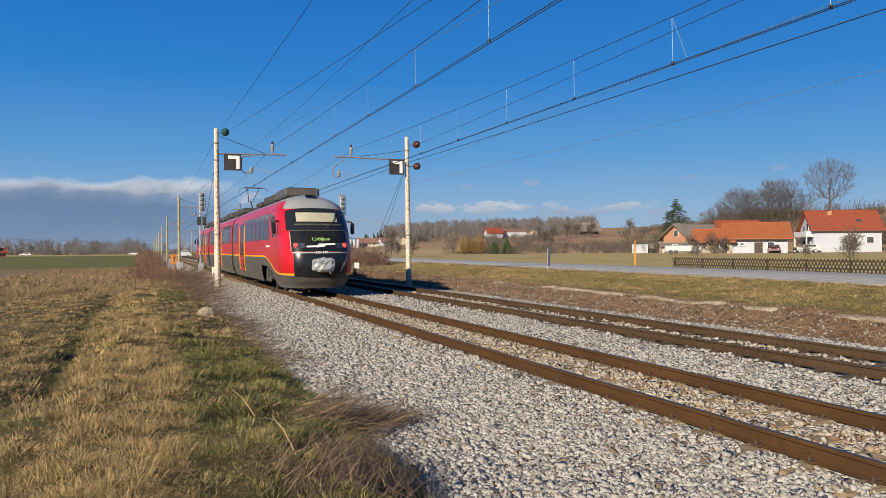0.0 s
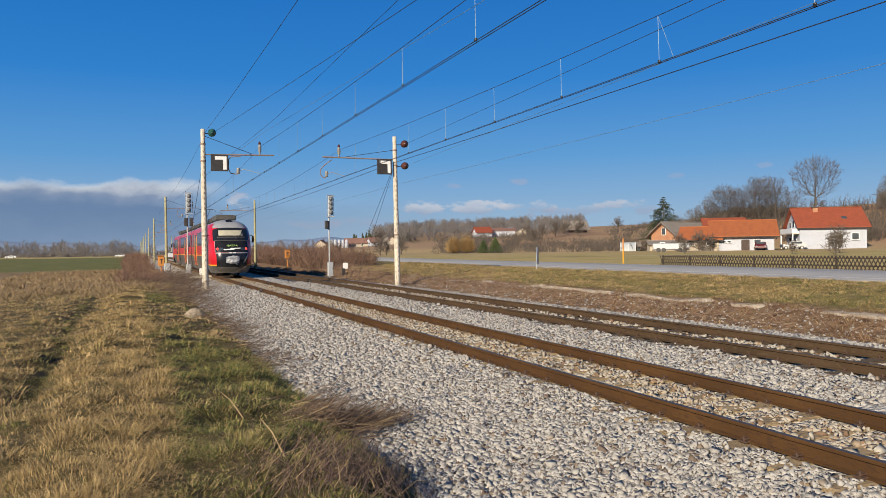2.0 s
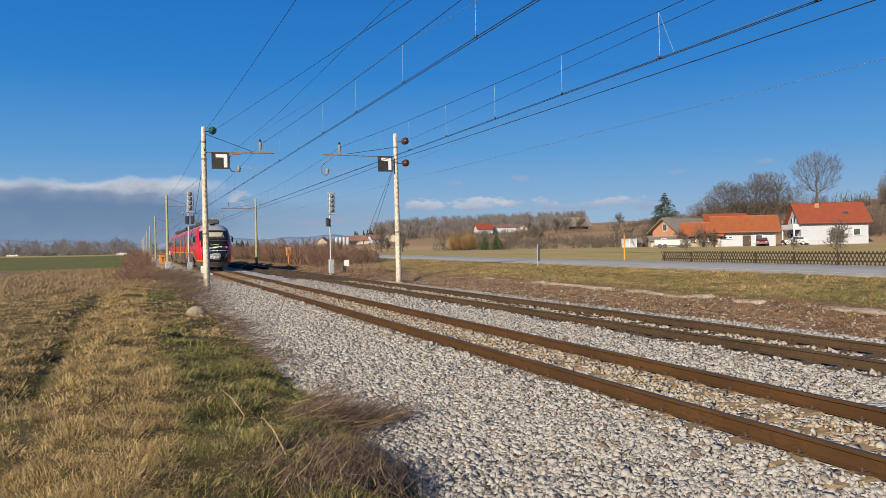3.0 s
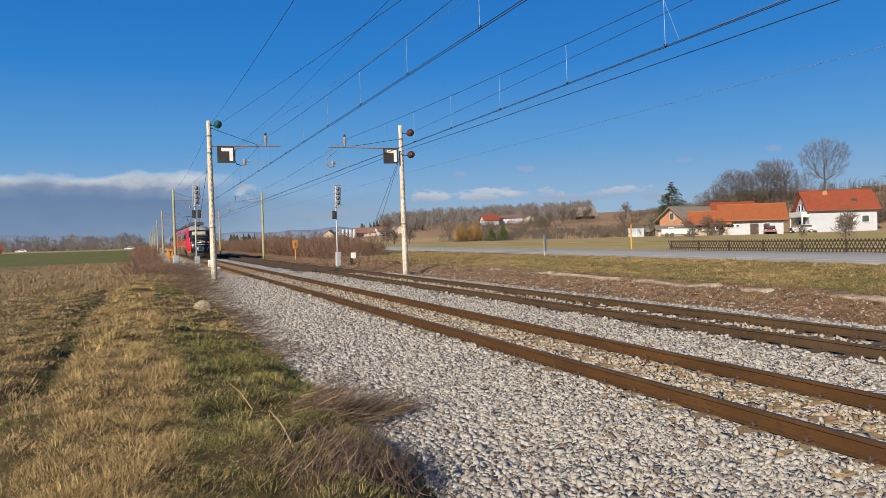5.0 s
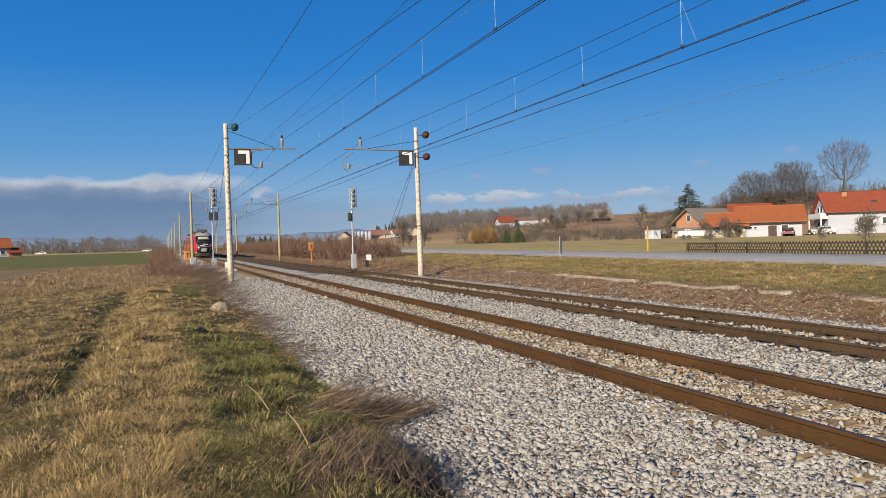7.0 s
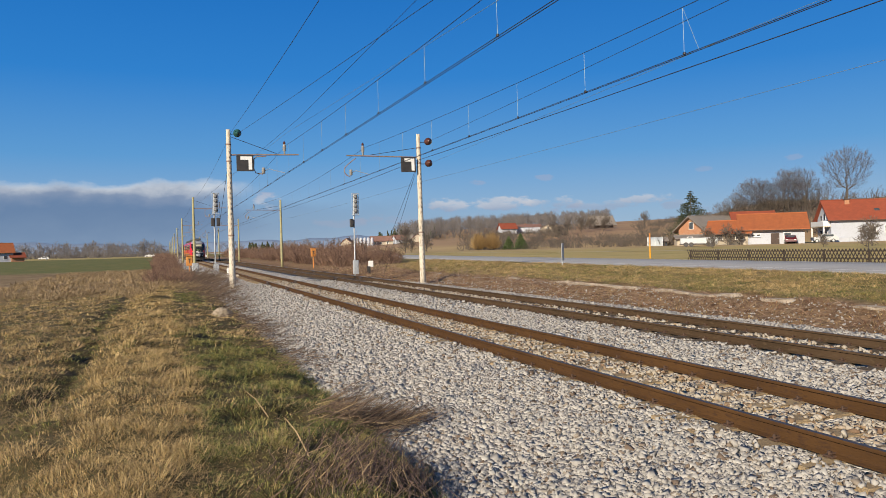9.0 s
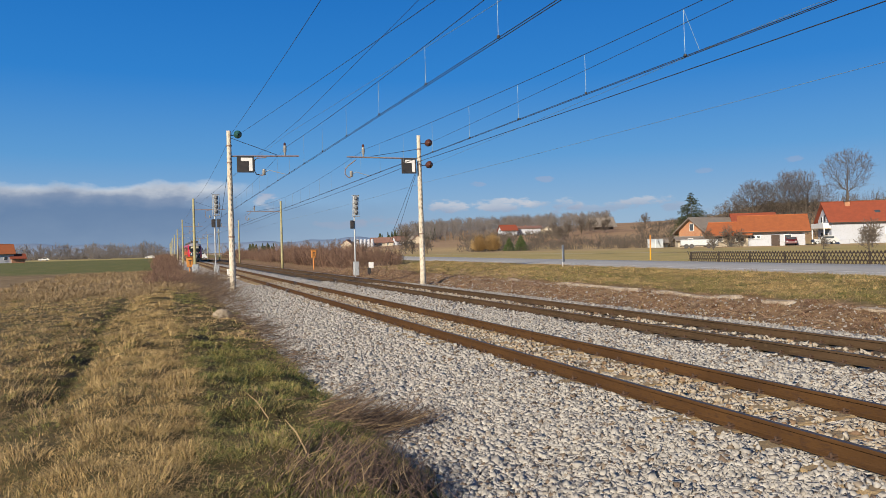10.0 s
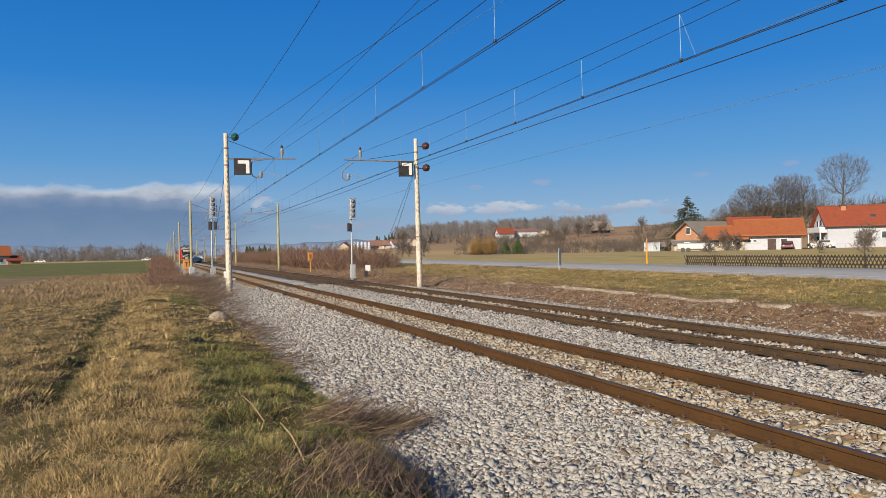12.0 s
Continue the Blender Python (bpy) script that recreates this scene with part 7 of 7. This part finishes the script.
def build_grass():
    rng = np.random.default_rng(21)
    dry, green, weed, russet = [], [], [], []
    # the bank: density falls off with distance
    for y0, y1, dens, wd in ((3.2, 7.5, 350, 0.0044), (7.5, 13, 175, 0.0064), (13, 22, 76, 0.0115), (22, 40, 26, 0.020), (40, 85, 3.2, 0.03)):
        for _ in range(int((y1 - y0) * 11 * dens)):
            y = rng.uniform(y0, y1)
            x = rng.uniform(-9, 2.05)
            if x < -1 - y * 0.36:
                continue
            g = noise.noise(Vector((x * 0.55, y * 0.35, 4))) + 0.5 * noise.noise(Vector((x * 1.7, y * 1.1, 8)))
            if x > 0.9 and y < 6.2 and rng.uniform() < 0.6:
                continue
            z = ground(x, y)
            if y > 36 + 5 * g:
                weed.append((x, y, z, rng.uniform(0.15, 0.40), 9, 0.16, 0.2, 0.1, wd))
                continue
            clump = noise.noise(Vector((x * 2.7, y * 2.1, 31))) + 0.5 * noise.noise(Vector((x * 7, y * 6, 12)))
            # hollows between the clumps
            if clump < -0.30 and y < 22 and not -0.95 < x < 0.3 + 0.25 * g:
                if rng.uniform() < 0.30:
                    continue
                (weed if g < -0.2 else green).append((x, y, ground(x, y), rng.uniform(0.025, 0.05), 8, 0.10, 0.2, 0.0, wd))
                continue
            hum = 0.55 + 1.05 * sstep(-0.3, 0.5, clump)
            tuft = rng.uniform(0.06, 0.125) * hum
            if clump > 0.42 and rng.uniform() < 0.10:
                tuft *= 1.35
            if -0.95 < x < 0.25 + 0.25 * g:
                dry.append((x, y, z, tuft * 1.05, 13, 0.10, 0.5, -0.2, wd))
                if rng.uniform() < 0.16:
                    green.append((x, y, z, tuft * 0.8, 7, 0.10, 0.3, 0.0, wd))
            elif x >= 0.25 + 0.25 * g:
                far = sstep(11, 19, y)
                if rng.uniform() < (0.68 - 0.45 * far) + 0.5 * g or (26 < y < 33 and x < 1.3):
                    green.append((x, y, z, tuft * 0.80, 15, 0.10, 0.2, 0.0, wd * 1.2))
                elif rng.uniform() < 0.7:
                    dry.append((x, y, z, tuft * 0.7, 9, 0.11, 0.4, -0.2, wd))
                else:
                    weed.append((x, y, z, tuft * 0.9, 8, 0.12, 0.4, 0.0, wd))
            elif y > 8.5 and abs(x + 1.35 + 0.02 * (y - 12)) < 0.22 and g < 0.15:
                if rng.uniform() < 0.5:
                    green.append((x, y, z, 0.09, 8, 0.10, 0.0, 0.0, wd))
            else:
                if rng.uniform() < (0.72 if y < 9 else 0.6) - 0.5 * g:
                    dry.append((x, y, z, tuft * 0.95, 11, 0.12, 0.3, -0.2, wd))
                elif rng.uniform() < 0.6:
                    green.append((x, y, z, tuft * 0.7, 11, 0.12, 0.1, 0.0, wd))
                else:
                    weed.append((x, y, z, tuft * 1.2, 8, 0.13, 0.1, 0.0, wd))
    # verge beyond the tracks, up to the road: russet weeds below, tufted grass above
    for _ in range(46000):
        y = 7 + 60 * rng.uniform() ** 1.35
        x = rng.uniform(13.6, road_x(y) - 0.15)
        z = ground(x, y)
        g = noise.noise(Vector((x * 0.5, y * 0.3, 14)))
        c = noise.noise(Vector((x * 2.1, y * 1.5, 3))) + 0.6 * noise.noise(Vector((x * 5, y * 4, 6)))
        wd = 0.007 + 0.00028 * y
        if x > 16.5 + 0.7 * g:
            if c < -0.25 and rng.uniform() < 0.75:
                continue
            h = rng.uniform(0.06, 0.12) * (0.7 + 1.0 * sstep(-0.2, 0.6, c))
            k = rng.uniform()
            if k < 0.55 + 0.5 * g:
                dry.append((x, y, z, h, 9, 0.15, 0.2, 0.0, wd))
            elif k < 0.93:
                green.append((x, y, z, h * 0.9, 9, 0.15, 0.2, 0.0, wd))
            else:
                weed.append((x, y, z, h * 1.6, 7, 0.14, 0.2, 0.0, wd))
        elif c > -0.12 and rng.uniform() < 0.75:
            h = rng.uniform(0.05, 0.11) * (0.6 + 1.6 * sstep(0.0, 0.7, c))
            (russet if rng.uniform() < 0.68 else weed).append((x, y, z, h, 8, 0.13, 0.1, 0.0, wd))
        elif rng.uniform() < 0.12:
            dry.append((x, y, z, rng.uniform(0.05, 0.10), 5, 0.14, 0.4, 0.0, wd))
    blades("russet_weeds", "low dark russet weeds along the verge", russet, M_WEEDDK, 4)
    blades("dry_grass", "dry tan winter grass on the bank and verge", dry, M_DRY, 1)
    blades("green_grass", "short green winter grass in patches", green, M_GREEN, 2)
    blades("dead_weeds", "brown dead weeds and stalks", weed, M_WEED, 3)


build_grass()


M_CANE = surf("dark_bramble_canes", (0.18, 0.118, 0.088), (0.055, 0.037, 0.03), 3, 0.9, island=True)
M_ROCK = surf("mossy_pale_rock", (0.33, 0.27, 0.20), (0.21, 0.17, 0.12), 5, 0.95, c3=(0.13, 0.10, 0.06), fine=22, bump=0.6, bscale=25)


# ---- cut brushwood, stalks and the pale rock ----
def brush(name, label, spots, mat_, seed):
    rng = np.random.default_rng(seed)
    st = Sticks()
    for x, y, n, sx, sy, ln, ang, up in spots:
        for _ in range(n):
            px, py = x + rng.normal(0, sx), y + rng.normal(0, sy)
            gz = max(ground(px, py), ballast_z(px, py) if 2.0 < px < 13.9 else -9)
            if 4.3 < px < 13.5:
                continue
            p = np.array([px, py, gz + abs(rng.normal(0, 0.06)) + 0.01])
            a = ang + rng.normal(0, 0.55)
            d = np.array([math.cos(a), math.sin(a), min(rng.normal(up, 0.22), 0.6)])
            L = ln * rng.uniform(0.4, 1.3)
            r = rng.uniform(0.0015, 0.0045) * (1 + y * 0.03)
            q = p + d * L * 0.5
            q[2] = max(q[2], p[2] - 0.03)
            e = q + (d + rng.normal(0, 0.3, 3)) * L * 0.5
            st.add(p, q, r, r * 0.8), st.add(q, e, r * 0.8, r * 0.3)
            if rng.uniform() < 0.6:
                st.add(q, q + (d + rng.normal(0, 0.6, 3)) * L * 0.3, r * 0.6, r * 0.25)
    v, f = st.arrays()
    tagged(soup(name, v, f, mat_), label, "brushwood", kind="stuff")


def build_brush():
    brush("cut_brushwood", "heap of cut brown brushwood spilling onto the ballast", [(1.95, 8.0, 260, 0.20, 0.20, 0.42, -0.1, 0.22), (1.75, 7.7, 200, 0.20, 0.28, 0.4, -0.5, 0.35), (2.35, 7.9, 90, 0.16, 0.12, 0.36, 0.2, 0.12)], M_TWIGDK, 1)
    brush("bramble", "tangle of dead reddish bramble canes", [(1.2, 5.35, 210, 0.24, 0.28, 0.28, 0.9, 0.5), (1.66, 5.4, 170, 0.18, 0.30, 0.27, 1.6, 0.45), (1.5, 6.1, 70, 0.2, 0.25, 0.25, 1.2, 0.4)], M_CANE, 2)
    brush("dead_stems", "pale dry stems tangled through the bramble", [(1.2, 5.4, 90, 0.3, 0.3, 0.26, 1.0, 0.5), (1.9, 7.9, 130, 0.3, 0.25, 0.4, -0.2, 0.1)], M_WEED, 5)
    brush("cut_brushwood", "low heaps of cut twigs along the foot of the mast", [(2.0, 26, 110, 0.35, 2.2, 0.8, 0.2, 0.10), (1.6, 33, 260, 0.5, 3.5, 1.2, 0.1, 0.22), (1.4, 44, 360, 0.75, 6, 1.4, 0.3, 0.25), (2.2, 52, 300, 0.7, 4, 1.4, 0.3, 0.3), (1.9, 19.5, 260, 0.35, 1.8, 0.6, 0.0, 0.05), (1.9, 13.5, 160, 0.25, 1.5, 0.45, 0.0, 0.05)], M_TWIGDK, 3)
    brush("bramble", "dead bramble canes on the verge", [(14.6, 14, 200, 0.5, 3, 0.6, 1.0, 0.25), (14.8, 22, 270, 0.6, 4, 0.7, 1.0, 0.25), (14.9, 31, 280, 0.7, 4, 0.8, 1.2, 0.3), (15.2, 42, 300, 0.9, 6, 0.9, 1.2, 0.3), (15.2, 55, 300, 1.0, 5, 1.0, 1.2, 0.35), (16.0, 64, 300, 1.2, 4, 1.2, 1.2, 0.4)], M_TWIGRED, 4)
    for x, y, a, L in ((0.98, 7.9, 2.2, 0.34), (1.05, 5.95, 1.9, 0.40), (1.9, 7.4, 1.8, 0.45)):
        z = ground(x, y)
        q = Mesh().tube([(x, y, z + 0.06), (x + math.cos(a) * L * 0.5, y + math.sin(a) * L * 0.5, z + 0.22), (x + math.cos(a) * L, y + math.sin(a) * L, z + 0.30)], [0.007, 0.006, 0.003], 6)
        tagged(part("dry_stalk", q, M_WEED), "pale broken dry stalk lying in the grass", "stalk", "dry stalks")
    random.seed(8)
    q = Mesh()
    bm = bmesh.new()
    bmesh.ops.create_icosphere(bm, subdivisions=3, radius=0.23)
    for v in bm.verts:
        k = 1 + 0.28 * noise.noise(v.co * 3.1) + 0.10 * noise.noise(v.co * 9)
        v.co = Vector((v.co.x * 1.15 * k, v.co.y * 0.8 * k, v.co.z * 0.85 * k))
    q.v, q.f = [tuple(v.co) for v in bm.verts], [tuple(v.index for v in f.verts) for f in bm.faces]
    bm.free()
    r = part("rock", q, M_ROCK)
    r.location = (1.42, 20.8, ground(1.42, 20.8) + 0.1)
    tagged(r, "pale weathered rock lying at the edge of the bank", "rock")
    q = Mesh().box((0, 0, 0), (0.55, 0.4, 0.16), 0.05)
    random.seed(2)
    q.v = [(a + random.uniform(-.05, .05), b + random.uniform(-.05, .05), c + random.uniform(-.03, .03)) for a, b, c in q.v]
    s = part("flat_stone", q, M_CONC)
    s.location, s.rotation_euler = (2.05, 14.8, -0.33), (0.1, 0.25, 0.3)
    tagged(s, "flat mossy stone at the ballast edge", "rock")


build_brush()


# ---- what moves ----
def motions():
    walk(train, [(t * 0.5, pose(T1, train_y(t * 0.5), 0)) for t in range(25)])
    n = 360
    for ax, y0 in wheelsets:
        rows = []
        for k in range(n + 1):
            t = 12.0 * k / n
            rows.append((t, Matrix.Translation((0, y0, 0.42)) @ Matrix.Rotation(-(train_y(t) - train_y(0)) / 0.42, 4, "X")))
        walk(ax, rows)


motions()
